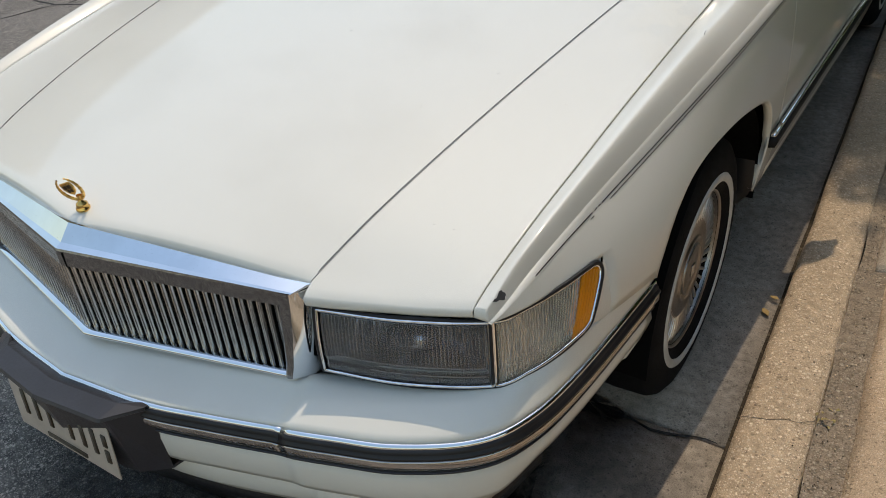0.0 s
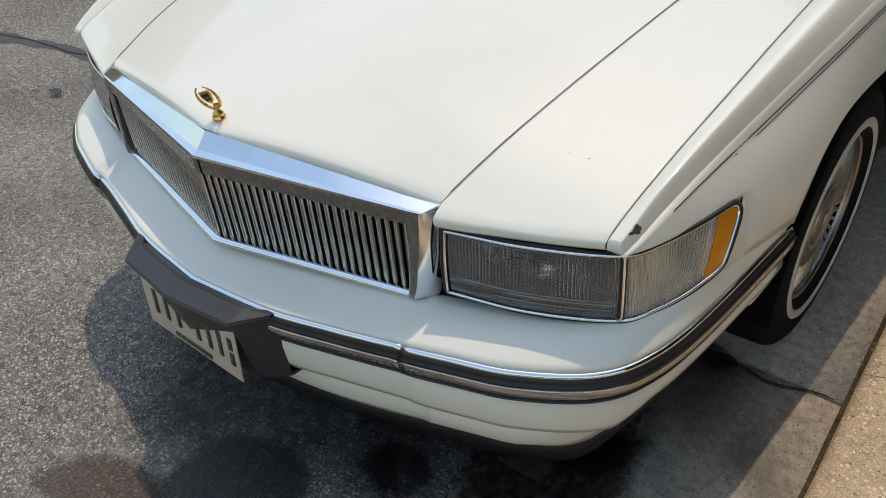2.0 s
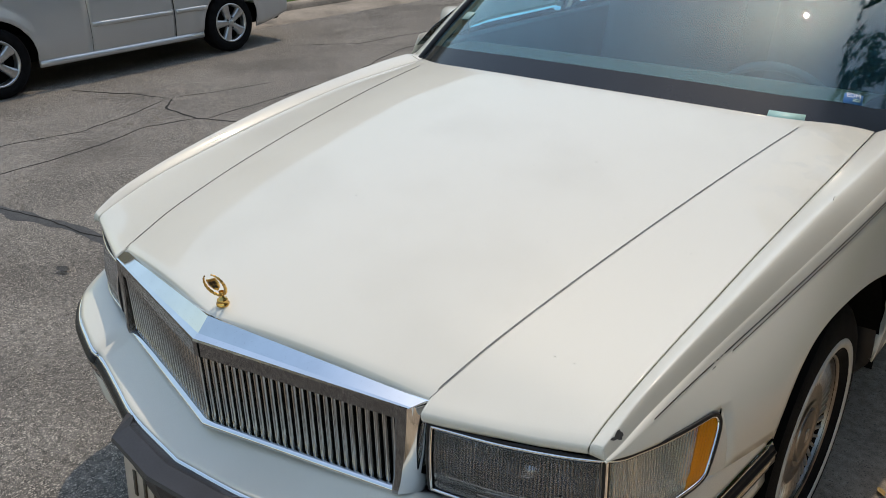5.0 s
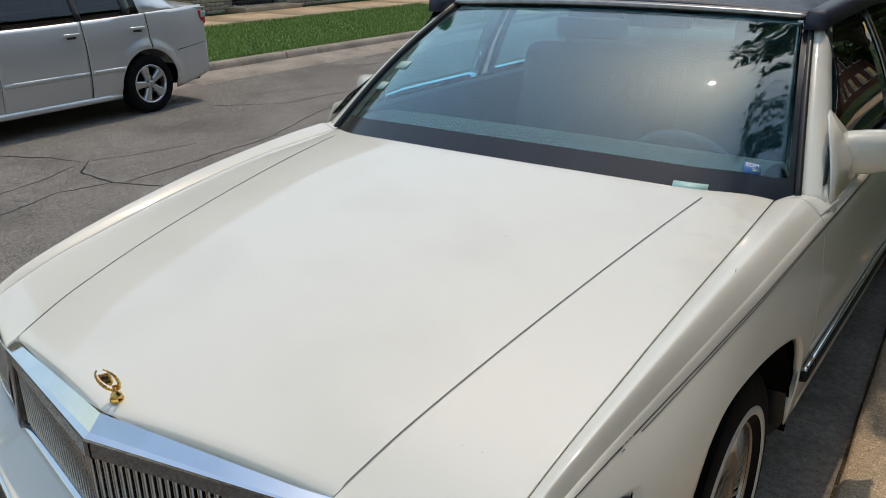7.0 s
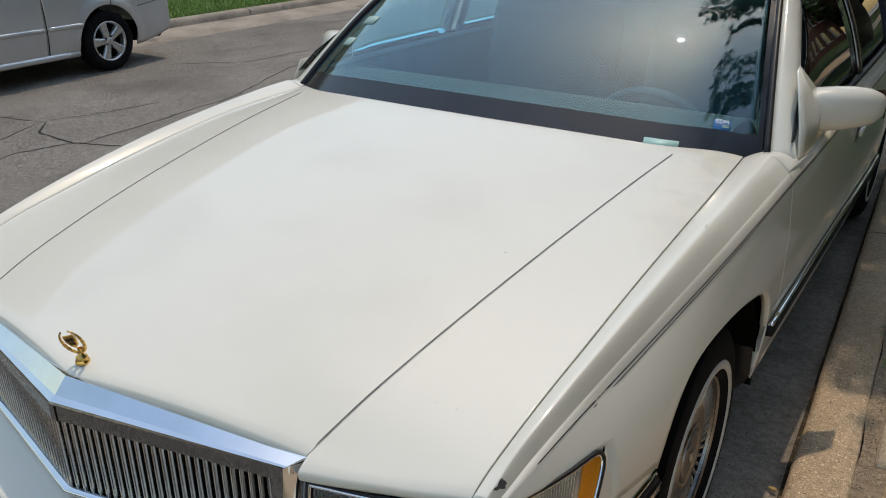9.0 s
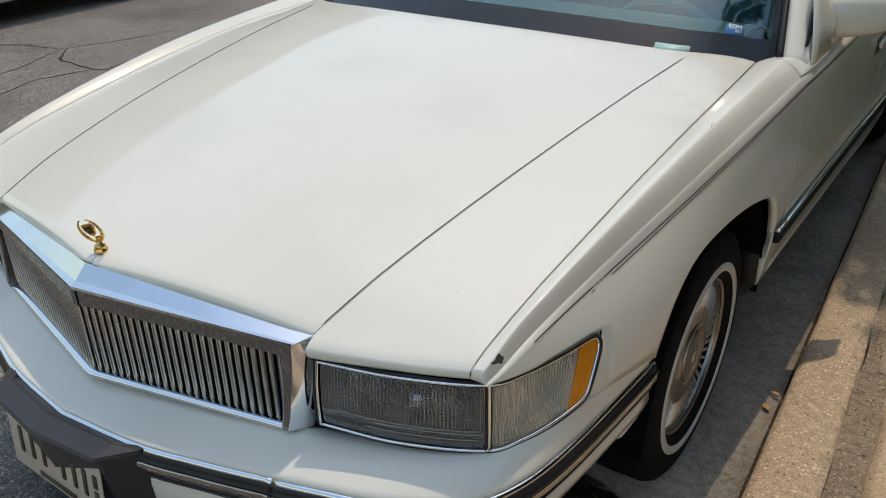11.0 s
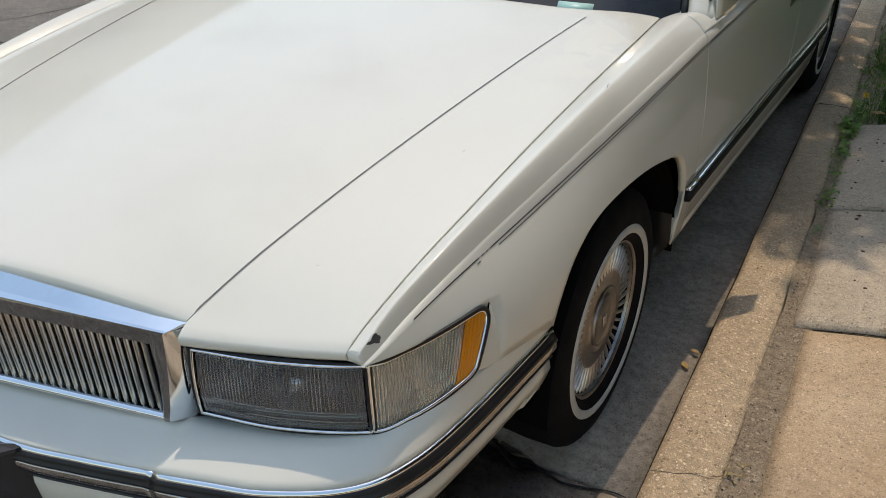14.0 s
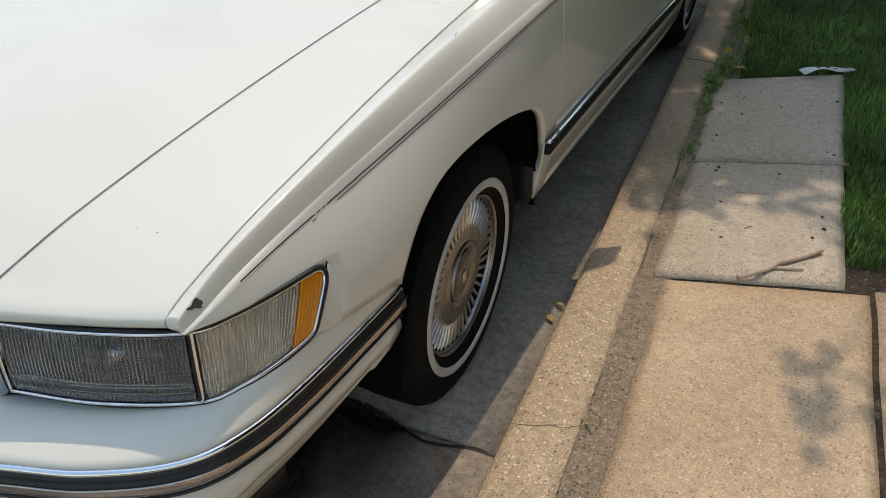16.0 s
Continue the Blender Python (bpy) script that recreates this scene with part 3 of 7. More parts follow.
for s in (1, -1):
    for a, b, name in DOORS:
        ys_d = [a, a + 0.0015, a + 0.004] + steps(a + 0.01, b - 0.01, 22) + [b - 0.004, b - 0.0015, b]
        rows = []
        for y, tail in zip(ys_d, flank_rows(ys_d, lambda y: Z_SILL(y) + 0.035, s)):
            belt = 0.901 + 0.053 * min(1.0, max(0.0, (y - 1.56) / 0.22)) - 0.004 * (y - 1.55)
            rows.append([(s * (X_CREASE(y) - 0.016), y, belt), (s * (X_CREASE(y) - 0.004), y, belt - 0.002)] + tail)
        door = part(name, sheet(rows), WHITE, sedan, "cream-white painted car door", out=(s, 0, 0), thick=0.006)
        for dz, w in ((0.0, 0.0011), (-0.0054, 0.0008)):
            path = [(s * (flank_x(y, Z_PIN2(y) + dz) + 0.0005), y, Z_PIN2(y) + dz + 0.0003) for y in ys_d]
            part("pinstripe", sweep(path, [(-w, 0), (w, 0), (w, 0.0005), (-w, 0.0005)], up=(s, 0, 0.3)), BLUE_LINE, door)
        path = [(s * (flank_x(y, Z_RUB(y)) + 0.002), y, Z_RUB(y) - 0.033) for y in ys_d]
        o = s
        rub = part("rub_strip", sweep(path, [(-0.002, 0.028), (o * 0.014, 0.024), (o * 0.018, 0.004), (o * 0.014, -0.006), (-0.002, -0.009)]), MOULD, door, "black rubber side moulding")
        path = [(s * (flank_x(y, Z_RUB(y)) + 0.004), y, Z_RUB(y) - 0.006) for y in ys_d]
        part("chrome_strip", sweep(path, [(-0.002, 0.003), (o * 0.009, 0.002), (o * 0.011, -0.001), (o * 0.009, -0.003), (-0.002, -0.003)]), CHROME, rub)
        hy = b - 0.13
        hx, hz = flank_x(hy, 0.775), 0.775
        part("handle_cup", box(s * (hx - 0.002), hy, hz, 0.012, 0.15, 0.055, 0.005), DULL_CHROME, door)
        part("handle", box(s * (hx + 0.012), hy - 0.005, hz + 0.006, 0.014, 0.12, 0.026, 0.006), WHITE, door, "body-coloured door pull")
    # sill under the doors
    rows = [[(s * (flank_x(y, Z_SILL(y) + 0.03) - 0.004), y, Z_SILL(y) + 0.032), (s * flank_x(y, Z_SILL(y)), y, Z_SILL(y)), (s * 0.84, y, Z_SILL(y) - 0.025), (s * 0.78, y, Z_SILL(y) - 0.025)] for y in steps(1.5, 3.6, 12)]
    part("sill", sheet(rows), WHITE, sedan, out=(s, 0, -1), thick=0.004)
    # lower rubber stub between arch and door
    path = [(s * (flank_x(y, Z_RUB(y)) + 0.002), y, Z_RUB(y) - 0.033) for y in steps(1.466, 1.546, 4)]
    rub = part("rub_strip", sweep(path, [(-0.002, 0.028), (s * 0.014, 0.024), (s * 0.018, 0.004), (s * 0.014, -0.006), (-0.002, -0.009)]), MOULD, sedan, "black rubber side moulding")
    path = [(s * (flank_x(y, Z_RUB(y)) + 0.004), y, Z_RUB(y) - 0.006) for y in steps(1.466, 1.546, 4)]
    part("chrome_strip", sweep(path, [(-0.002, 0.003), (s * 0.009, 0.002), (s * 0.011, -0.001), (s * 0.009, -0.003), (-0.002, -0.003)]), CHROME, rub)
    # rear quarter with its low wheel opening
    ys_q = steps(3.565, 4.93, 40)

    def quarter_bottom(y):
        d = abs(y - 3.97)
        return max(Z_SILL(y), 0.24 + 0.32 * math.sqrt(max(0.0, 1 - (d / 0.37) ** 2)) if d < 0.37 else 0)
    rows = []
    for y, tail in zip(ys_q, flank_rows(ys_q, quarter_bottom, s)):
        rows.append([(s * (X_CREASE(y) - 0.16), y, Z_CREASE(y) + 0.055), (s * (X_CREASE(y) - 0.03), y, Z_CREASE(y) + 0.03)] + tail)
    part("rear_quarter", sheet(rows), WHITE, sedan, out=(s, 0, 0.3), thick=0.005)
    # fender apron behind the front wheel
    rows = []
    for y, z, w in ((1.40, 0.60, 0.0), (1.446, 0.54, 0.004), (1.462, 0.49, 0.006), (1.470, 0.44, 0.010), (1.462, 0.40, 0.012), (1.474, 0.36, 0.012), (1.478, 0.33, 0.004), (1.466, 0.308, -0.010), (1.440, 0.296, -0.035), (1.39, 0.290, -0.08)):
        rows.append([(s * x, y + 0.02 * (0.87 - x), z + 0.05 * max(0.0, 0.70 - x)) for x in (0.57, 0.68, 0.78, 0.84, 0.868 + w)])
    part("splash_guard", sheet(rows), RUBBER, sedan, "black splash guard behind the wheel", thick=0.012)
rows = [[(g * (X_CREASE(y) - 0.16), y, Z_CREASE(y) + 0.055 + 0.03 * (1 - g * g)) for g in steps(-1, 1, 17)] for y in steps(3.95, 4.93, 8)]
part("trunk_lid", sheet(rows), WHITE, sedan, out=(0, 0, 1), thick=0.006)
rows = [[(g * 0.80, 4.93 + 0.03 * math.sin(f * 3.1), 0.93 - 0.62 * f) for g in steps(-1, 1, 13)] for f in steps(0, 1, 8)]
part("rear_panel", sheet(rows), WHITE, sedan, out=(0, 1, 0), thick=0.006)

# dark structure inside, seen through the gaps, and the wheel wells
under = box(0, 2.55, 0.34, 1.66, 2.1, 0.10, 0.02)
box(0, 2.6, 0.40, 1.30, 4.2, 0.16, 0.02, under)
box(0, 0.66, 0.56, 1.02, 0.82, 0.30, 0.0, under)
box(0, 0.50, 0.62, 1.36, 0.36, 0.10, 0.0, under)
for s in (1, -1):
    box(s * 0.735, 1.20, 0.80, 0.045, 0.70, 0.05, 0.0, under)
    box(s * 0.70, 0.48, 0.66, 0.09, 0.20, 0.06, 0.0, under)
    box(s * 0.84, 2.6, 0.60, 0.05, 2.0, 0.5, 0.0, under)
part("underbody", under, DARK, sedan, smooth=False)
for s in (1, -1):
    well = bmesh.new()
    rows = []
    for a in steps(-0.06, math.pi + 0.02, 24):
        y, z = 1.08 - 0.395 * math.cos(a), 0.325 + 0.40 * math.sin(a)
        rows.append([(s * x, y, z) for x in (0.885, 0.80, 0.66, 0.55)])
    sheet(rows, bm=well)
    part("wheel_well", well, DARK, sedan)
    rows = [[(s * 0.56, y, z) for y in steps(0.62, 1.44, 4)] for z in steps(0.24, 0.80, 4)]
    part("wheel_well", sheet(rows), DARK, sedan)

# bumper: stations from the middle to the wheel opening, each with strip, shelf and lower edge
STRIP = spl([(0, 0.0, -0.010, 0.500), (1, 0.192, 0.012, 0.500), (2, 0.325, 0.047, 0.500), (2.6, 0.405, 0.069, 0.502), (2.9, 0.455, 0.080, 0.507), (3.1, 0.487, 0.0795, 0.516), (3.4, 0.553, 0.098, 0.5195), (4, 0.655, 0.134, 0.520), (5, 0.768, 0.205, 0.523), (6, 0.822, 0.290, 0.528), (7, 0.850, 0.430, 0.533), (8, 0.876, 0.705, 0.546)])
SHELF = spl([(0, 0.0, 0.085, 0.530), (1, 0.22, 0.122, 0.536), (2, 0.34, 0.145, 0.541), (3, 0.46, 0.176, 0.550), (4, 0.60, 0.228, 0.558), (5, 0.735, 0.280, 0.566), (6, 0.800, 0.345, 0.580), (7, 0.842, 0.455, 0.595), (8, 0.872, 0.700, 0.566)])
LOWER = spl([(0, 0.0, 0.032, 0.250), (1, 0.22, 0.068, 0.250), (2, 0.345, 0.100, 0.250), (3, 0.46, 0.138, 0.251), (4, 0.63, 0.198, 0.253), (5, 0.722, 0.268, 0.258), (6, 0.768, 0.41, 0.285), (7, 0.812, 0.53, 0.338), (8, 0.855, 0.662, 0.400)])
LADDER = ((0.0, 0.498), (0.010, 0.480), (0.010, 0.474), (0.001, 0.450), (0.005, 0.446), (0.0075, 0.43), (0.004, 0.385), (-0.002, 0.368), (-0.020, 0.360), (-0.046, 0.352))


def bumper_row(k, s):
    top, shelf, low = STRIP(k), SHELF(k), LOWER(k)
    ahead, behind = STRIP(k + 0.05), STRIP(max(0, k - 0.05))
    way = Vector((ahead[0] - behind[0], ahead[1] - behind[1], 0)).normalized()
    out = Vector((way.y, -way.x, 0))
    row = [Vector(shelf) + Vector((0, 0.02, -0.02)) - out * 0.02, Vector(shelf)]
    bulge = -0.005 + 0.013 * min(1.0, max(0.0, (k - 2.75) / 0.4)) * (1 - max(0, k - 5) / 6)
    for f in (0.2, 0.45, 0.7, 0.88, 0.97):
        row.append(Vector(shelf).lerp(Vector(top), f) + Vector((0, 0, bulge * 4 * f * (1 - f) + 0.004 * f)))
    row.append(Vector(top) - out * 0.004)
    row.append(Vector(top) - out * 0.010 + Vector((0, 0, -0.012)))
    drop = top[2] - 0.520
    rise = 0.030 * max(0.0, min(1.0, (k - 5.4) / 0.8))
    zs = [z + drop * 0.8 + (rise if z < 0.4 else 0.0) for _, z in LADDER]
    for (o, _), z in zip(LADDER, zs):
        if z > low[2] + 0.02:
            row.append(Vector((top[0], top[1], z)) + out * (o - 0.006))
        else:
            row.append(Vector((top[0], top[1], 0)).lerp(Vector((low[0], low[1], 0)), 0.5) + Vector((0, 0, low[2] + 0.012)))
    last, keep = row[-1].copy(), max(0.0, min(1.0, 5.0 - k))
    for o, z, f in ((-0.038, 0.330, 0.3), (-0.036, 0.316, 0.45), (-0.040, 0.285, 0.8)):
        ledge = Vector((top[0], top[1], z + drop)) + out * o
        row.append(last.lerp(Vector(low), f).lerp(ledge, keep))
    row.append(Vector(low))
    row.append(Vector(low) - out * 0.02)
    return [(s * p.x, p.y, p.z) for p in row]


BAND = plain("dull_mirror_band", (0.40, 0.37, 0.355), 0.10, 0.9, 0.15, 25.0)
ks = sorted(steps(0, 8, 65) + [2.8, 2.9, 2.94, 2.97, 3.03, 3.06, 3.1, 3.2])
rows = [bumper_row(k, -1) for k in ks[:0:-1]] + [bumper_row(k, 1) for k in ks]
bumper = part("front_bumper", sheet(rows), WHITE, sedan, "cream-white bumper cover, its shelf partly in shade", out=(0, -1, 0.5), thick=0.005)
for name, k0, k1, both in (("middle", 0, 2.985, True), ("wing", 2.995, 8, False)):
    for s in (1,) if both else (1, -1):
        span = [-k for k in steps(k0, k1, 30)[:0:-1]] + steps(k0, k1, 30) if both else steps(k0, k1, 50)
        path = []
        for k in span:
            p = STRIP(abs(k))
            path.append(((1 if k >= 0 else -1) * s * p[0], p[1], p[2]))
        o = s
        rub = part("bumper_strip", sweep([(x, y, z - 0.021) for x, y, z in path], [(-0.008 * o, 0.0145), (0.0058 * o, 0.0145), (0.0078 * o, 0.011), (0.0095 * o, 0.008), (0.0095 * o, 0.005), (0.0140 * o, 0.003), (0.0145 * o, 0.0), (0.0135 * o, -0.003), (0.0115 * o, -0.005), (-0.008 * o, -0.0055)]), RUBBER, bumper, "black rubber bumper strip")
        part("chrome_strip", sweep([(x, y, z - 0.002) for x, y, z in path], [(-0.008 * o, 0.000), (-0.006 * o, 0.0022), (-0.002 * o, 0.0026), (0.0015 * o, 0.0014), (0.0036 * o, -0.0010), (0.0046 * o, -0.0040), (0.0046 * o, -0.0058), (-0.008 * o, -0.0060)]), CHROME, rub)
        line = sweep([(x, y, z - 0.0635) for x, y, z in path], [(-0.004 * o, 0.002), (0.0045 * o, 0.0015), (0.0045 * o, -0.0015), (-0.004 * o, -0.002)])
        part("groove_line", line, TRIM, bumper)
        band = sweep([(x, y, z - 0.046) for x, y, z in path], [(-0.006 * o, 0.0198), (0.0105 * o, 0.0194), (0.0126 * o, 0.015), (0.0126 * o, 0.004), (0.0105 * o, -0.001), (0.0075 * o, -0.004), (-0.006 * o, -0.004)])
        part("bright_band", band, BAND, bumper, "dull mirrored band under the rubber strip")
# air dam under the bumper
rows = []
for k in [-k for k in steps(0, 6.2, 30)[:0:-1]] + steps(0, 6.2, 30):
    p, s = LOWER(abs(k)), (1 if k >= 0 else -1)
    rows.append([(s * (p[0] - 0.006), p[1] + 0.008, p[2] + 0.004), (s * (p[0] - 0.004), p[1] + 0.004, p[2] - 0.03), (s * (p[0] - 0.012), p[1] + 0.016, p[2] - 0.07)])
part("air_dam", sheet(rows), RUBBER, bumper, "scuffed black rubber air dam", out=(0, -1, 0), thick=0.006)

# plate holder and plate
holder = bmesh.new()
rows = []
for x, y0 in ((-0.212, 0.018), (-0.165, -0.010), (-0.16, -0.012), (0.0, -0.030), (0.16, -0.012), (0.165, -0.010), (0.212, 0.018)):
    inner = abs(x) < 0.2
    rows.append([(x, 0.030, 0.478), (x, y0 - 0.002 if inner else y0 + 0.006, 0.504 if inner else 0.498), (x, y0 - 0.042 if inner else y0 - 0.012, 0.500), (x, y0 - 0.046 if inner else y0 - 0.014, 0.494), (x, y0 - 0.034 if inner else y0 - 0.006, 0.489), (x, y0 - 0.010 if inner else y0, 0.330), (x, 0.060, 0.322)])
sheet(rows, bm=holder)
bmesh.ops.recalc_face_normals(holder, faces=holder.faces)
plate_holder = part("plate_holder", holder, TRIM, bumper, "matt charcoal plastic number-plate bracket", smooth=False, out=(0, -1, 0.3), thick=0.006)
plate_mat = plain("plate_enamel", (0.47, 0.40, 0.33), 0.35, 0.0, 0.1, 30.0)
ink = plain("plate_ink", (0.05, 0.035, 0.02), 0.5)
PLATE = Matrix.Translation((0, -0.046, 0.411)) @ Matrix.Rotation(radians(-5), 4, "X")
plate = part("number_plate", moved(box(0, 0, 0, 0.305, 0.003, 0.152, 0.001), PLATE), plate_mat, plate_holder, "cream number plate with dark bars")
for x in (-0.112, -0.074, -0.036, 0.028, 0.066, 0.100):
    part("plate_bar", moved(box(x, -0.0026, -0.004, 0.011, 0.0022, 0.060), PLATE), ink, plate)
part("plate_bar", moved(box(0.134, -0.0026, 0.012, 0.012, 0.0022, 0.028), PLATE), ink, plate)
part("plate_bar", moved(box(0.134, -0.0026, -0.026, 0.012, 0.0022, 0.03), PLATE), ink, plate)
part("plate_bar", moved(box(0, -0.0026, -0.062, 0.12, 0.0022, 0.010), PLATE), ink, plate)
part("plate_bar", moved(box(0, -0.0026, 0.062, 0.08, 0.0022, 0.012), PLATE), ink, plate)

# grille: V-shaped chrome shell, header, posts, rail and upright bars
BAR = plain("grille_bar_chrome", (0.52, 0.515, 0.51), 0.20, 1.0, 0.15, 50.0)
grille = new("grille")
grille.parent = sedan
tagged(grille, "chrome V-shaped grille with upright bars")


def grille_y(x):
    return 0.067 + 0.104 * abs(x) / 0.46


rows, band = [], []
for x in steps(-1, 1, 41):
    a = abs(x)
    rows.append([(0.479 * x, 0.116 + 0.090 * a, 0.746 - 0.029 * a), (0.4785 * x, 0.112 + 0.090 * a, 0.7655 - 0.0325 * a), (0.473 * x, 0.106 + 0.090 * a, 0.767 - 0.0335 * a), (0.463 * x, 0.080 + 0.091 * a, 0.7405 - 0.0105 * a), (0.461 * x, 0.0675 + 0.100 * a, 0.735 - 0.0065 * a)])
    band.append([(0.461 * x, 0.0675 + 0.100 * a, 0.735 - 0.0065 * a), (0.460 * x, 0.0655 + 0.101 * a, 0.731 - 0.0065 * a), (0.460 * x, 0.065 + 0.101 * a, 0.700 + 0.002 * a), (0.460 * x, 0.068 + 0.101 * a, 0.697 + 0.002 * a), (0.460 * x, 0.10 + 0.095 * a, 0.697 + 0.002 * a)])
shell = strips(rows[:21])
part("grille_shell", strips(rows[20:], bm=shell), CHROME, grille, "polished chrome header", out=(0, -1, 1))
for s in (1, -1):
    edge = [Vector(p) for p in rows[-1 if s == 1 else 0][1:]]
    cap = [[p + Vector((s * 0.0005, 0, 0)), p + Vector((s * 0.0005, 0.001, -0.020))] for p in edge]
    part("shell_end", sheet(cap), CHROME, grille, smooth=False, out=(s, 0, 0))
face = strips(band[:21])
part("header_face", strips(band[20:], bm=face), PITTED_DARK, grille, "pitted chrome header face, dark road reflection in its colour", out=(0, -1, 0))
rail = [(0.440 * x, grille_y(0.440 * x) - 0.006, 0.549 + 0.004 * abs(x)) for x in steps(-1, 1, 41)]
part("grille_rail", sweep(rail, [(-0.010, -0.008), (0.004, -0.008), (0.0055, -0.004), (0.003, 0.001), (-0.03, 0.001)]), CHROME, grille)
for s in (1, -1):
    face, flat = [], []
    for z, i, o, yf, yr, xr in ((0.728, 0.434, 0.4615, 0.1665, 0.204, 0.4785), (0.70, 0.434, 0.461, 0.165, 0.203, 0.478), (0.64, 0.433, 0.457, 0.161, 0.198, 0.4755), (0.58, 0.432, 0.451, 0.155, 0.190, 0.472), (0.560, 0.430, 0.447, 0.152, 0.186, 0.469), (0.550, 0.428, 0.444, 0.153, 0.184, 0.466)):
        face.append([(s * (i - 0.002), yf + 0.024, z), (s * i, yf - 0.003, z), (s * (i + 0.004), yf - 0.0045, z), (s * (o - 0.003), yf - 0.0015, z)])
        flat.append([(s * (o - 0.003), yf - 0.0015, z), (s * o, yf + 0.002, z), (s * (o + (xr - o) * 0.5), (yf + yr) / 2 - 0.001, z), (s * xr, yr, z), (s * xr, yr + 0.012, z)])
    post = part("grille_post", sheet(flat), CHROME, grille, out=(s, -1, 0))
    part("post_face", sheet(face), PITTED_DARK, post, smooth=False, out=(0, -1, 0))
for i in range(-25, 26):
    x = 0.4235 * i / 25
    bm = bmesh.new()
    foot = 0.546 + 0.01 * abs(x) / 0.43
    sweep([(x, grille_y(x) + 0.006, z) for z in (foot, 0.60, 0.65, 0.698)], [(-0.0050, -0.004), (-0.0047, 0.0005), (-0.0038, 0.0034), (-0.0026, 0.0040), (-0.0018, 0.0024), (0.0018, 0.0024), (0.0026, 0.0040), (0.0038, 0.0034), (0.0047, 0.0005), (0.0050, -0.004), (0.0042, -0.024), (-0.0042, -0.024)], up=(0, -1, 0), bm=bm)
    part("grille_bar", bm, BAR, grille, smooth=False)
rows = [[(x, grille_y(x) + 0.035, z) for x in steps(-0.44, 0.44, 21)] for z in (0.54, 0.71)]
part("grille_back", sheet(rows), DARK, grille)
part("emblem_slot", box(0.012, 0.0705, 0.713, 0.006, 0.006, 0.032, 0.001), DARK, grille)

# gold hood ornament: foot, stem and an open wreath
ornament = new("hood_ornament")
ornament.parent = sedan
ornament.location = (0, 0.142, hood_z(0, 0.142))
ornament.rotation_euler = (0, 0, radians(28))
LEAN = Matrix.Rotation(radians(24), 4, Vector((0.67, -0.74, 0)))
ornament.scale = (0.87, 0.87, 0.87)
tagged(ornament, "gold-plated wreath hood ornament")
bm = bmesh.new()
for (x0, r0), (x1, r1) in zip([(0, 0.0145), (0.006, 0.0145), (0.009, 0.0105), (0.012, 0.0125), (0.016, 0.011), (0.019, 0.006), (0.028, 0.0045)], [(0.006, 0.0145), (0.009, 0.0105), (0.012, 0.0125), (0.016, 0.011), (0.019, 0.006), (0.028, 0.0045), (0.034, 0.006)]):
    rows = [[(r * math.cos(a), r * math.sin(a), z) for a in steps(0, 2 * math.pi, 25)[:-1]] for z, r in ((x0, r0), (x1, r1))]
    sheet(rows, close=True, bm=bm)
bmesh.ops.remove_doubles(bm, verts=bm.verts, dist=1e-5)
part("foot", bm, GOLD, ornament)
HANG = Matrix.Translation((0, 0, 0.026)) @ LEAN @ Matrix.Translation((0, 0, -0.034))
for s in (1, -1):
    rows = []
    for i, a in enumerate(steps(0.0, 2.75, 34)):
        c = Vector((s * 0.0215 * math.sin(a), 0.0, 0.063 - 0.031 * math.cos(a)))
        out = Vector((s * math.sin(a) * 0.031, 0.0, -math.cos(a) * 0.0215)).normalized()
        w = 0.0016 + 0.0022 * math.sin(math.pi * min(1.0, 0.22 + i / 40)) + (0.0005 if i % 4 < 2 else -0.0003)
        rows.append([c + out * w * math.cos(b) + Vector((0, 0.8 * w * math.sin(b), 0)) for b in steps(0, 2 * math.pi, 9)[:-1]])
    bm = sheet(rows, close=True)
    bmesh.ops.recalc_face_normals(bm, faces=bm.faces)
    part("wreath", moved(bm, HANG), GOLD, ornament, "gold leaf wreath arm")
crest = bmesh.new()
outline = [(-0.0115, 0.078), (0.0115, 0.078), (0.0125, 0.066), (0.0085, 0.054), (0.0, 0.047), (-0.0085, 0.054), (-0.0125, 0.066)]
ring = [crest.verts.new((x, -0.0022, z)) for x, z in outline]
back = [crest.verts.new((x, 0.0022, z)) for x, z in outline]
crest.faces.new(ring)
crest.faces.new(back[::-1])
for i in range(7):
    crest.faces.new((ring[i], back[i], back[(i + 1) % 7], ring[(i + 1) % 7]))
bmesh.ops.recalc_face_normals(crest, faces=crest.faces)
for x in steps(-0.0105, 0.0105, 7):
    bmesh.ops.create_icosphere(crest, subdivisions=1, radius=0.0022, matrix=Matrix.Translation((x, 0.0, 0.0795)))
shield = part("crest", moved(crest, HANG), GOLD, ornament, "small gold shield", smooth=False)
PATINA = plain("dark_patina", (0.05, 0.03, 0.016), 0.35, 0.6, 0.3, 200.0)
for side in (-1, 1):
    for x, z, w, h in ((-0.0048, 0.0705, 0.0075, 0.009), (0.0048, 0.0705, 0.0075, 0.009), (-0.0035, 0.060, 0.005, 0.008), (0.0035, 0.060, 0.005, 0.008)):
        part("crest_field", moved(box(x, side * 0.0024, z, w, 0.0014, h, 0.0), HANG), PATINA, shield, smooth=False)

# headlamps and corner lamps
glass_m, gn, gl, gb = material("lamp_glass", (0.74, 0.75, 0.77), 0.02, 0.0, IOR=1.5, Transmission_Weight=0.965)
milky_m, mn, ml, mb = material("aged_lamp_plastic", (0.95, 0.92, 0.86), 0.03, 0.0, IOR=1.45, Transmission_Weight=0.93)
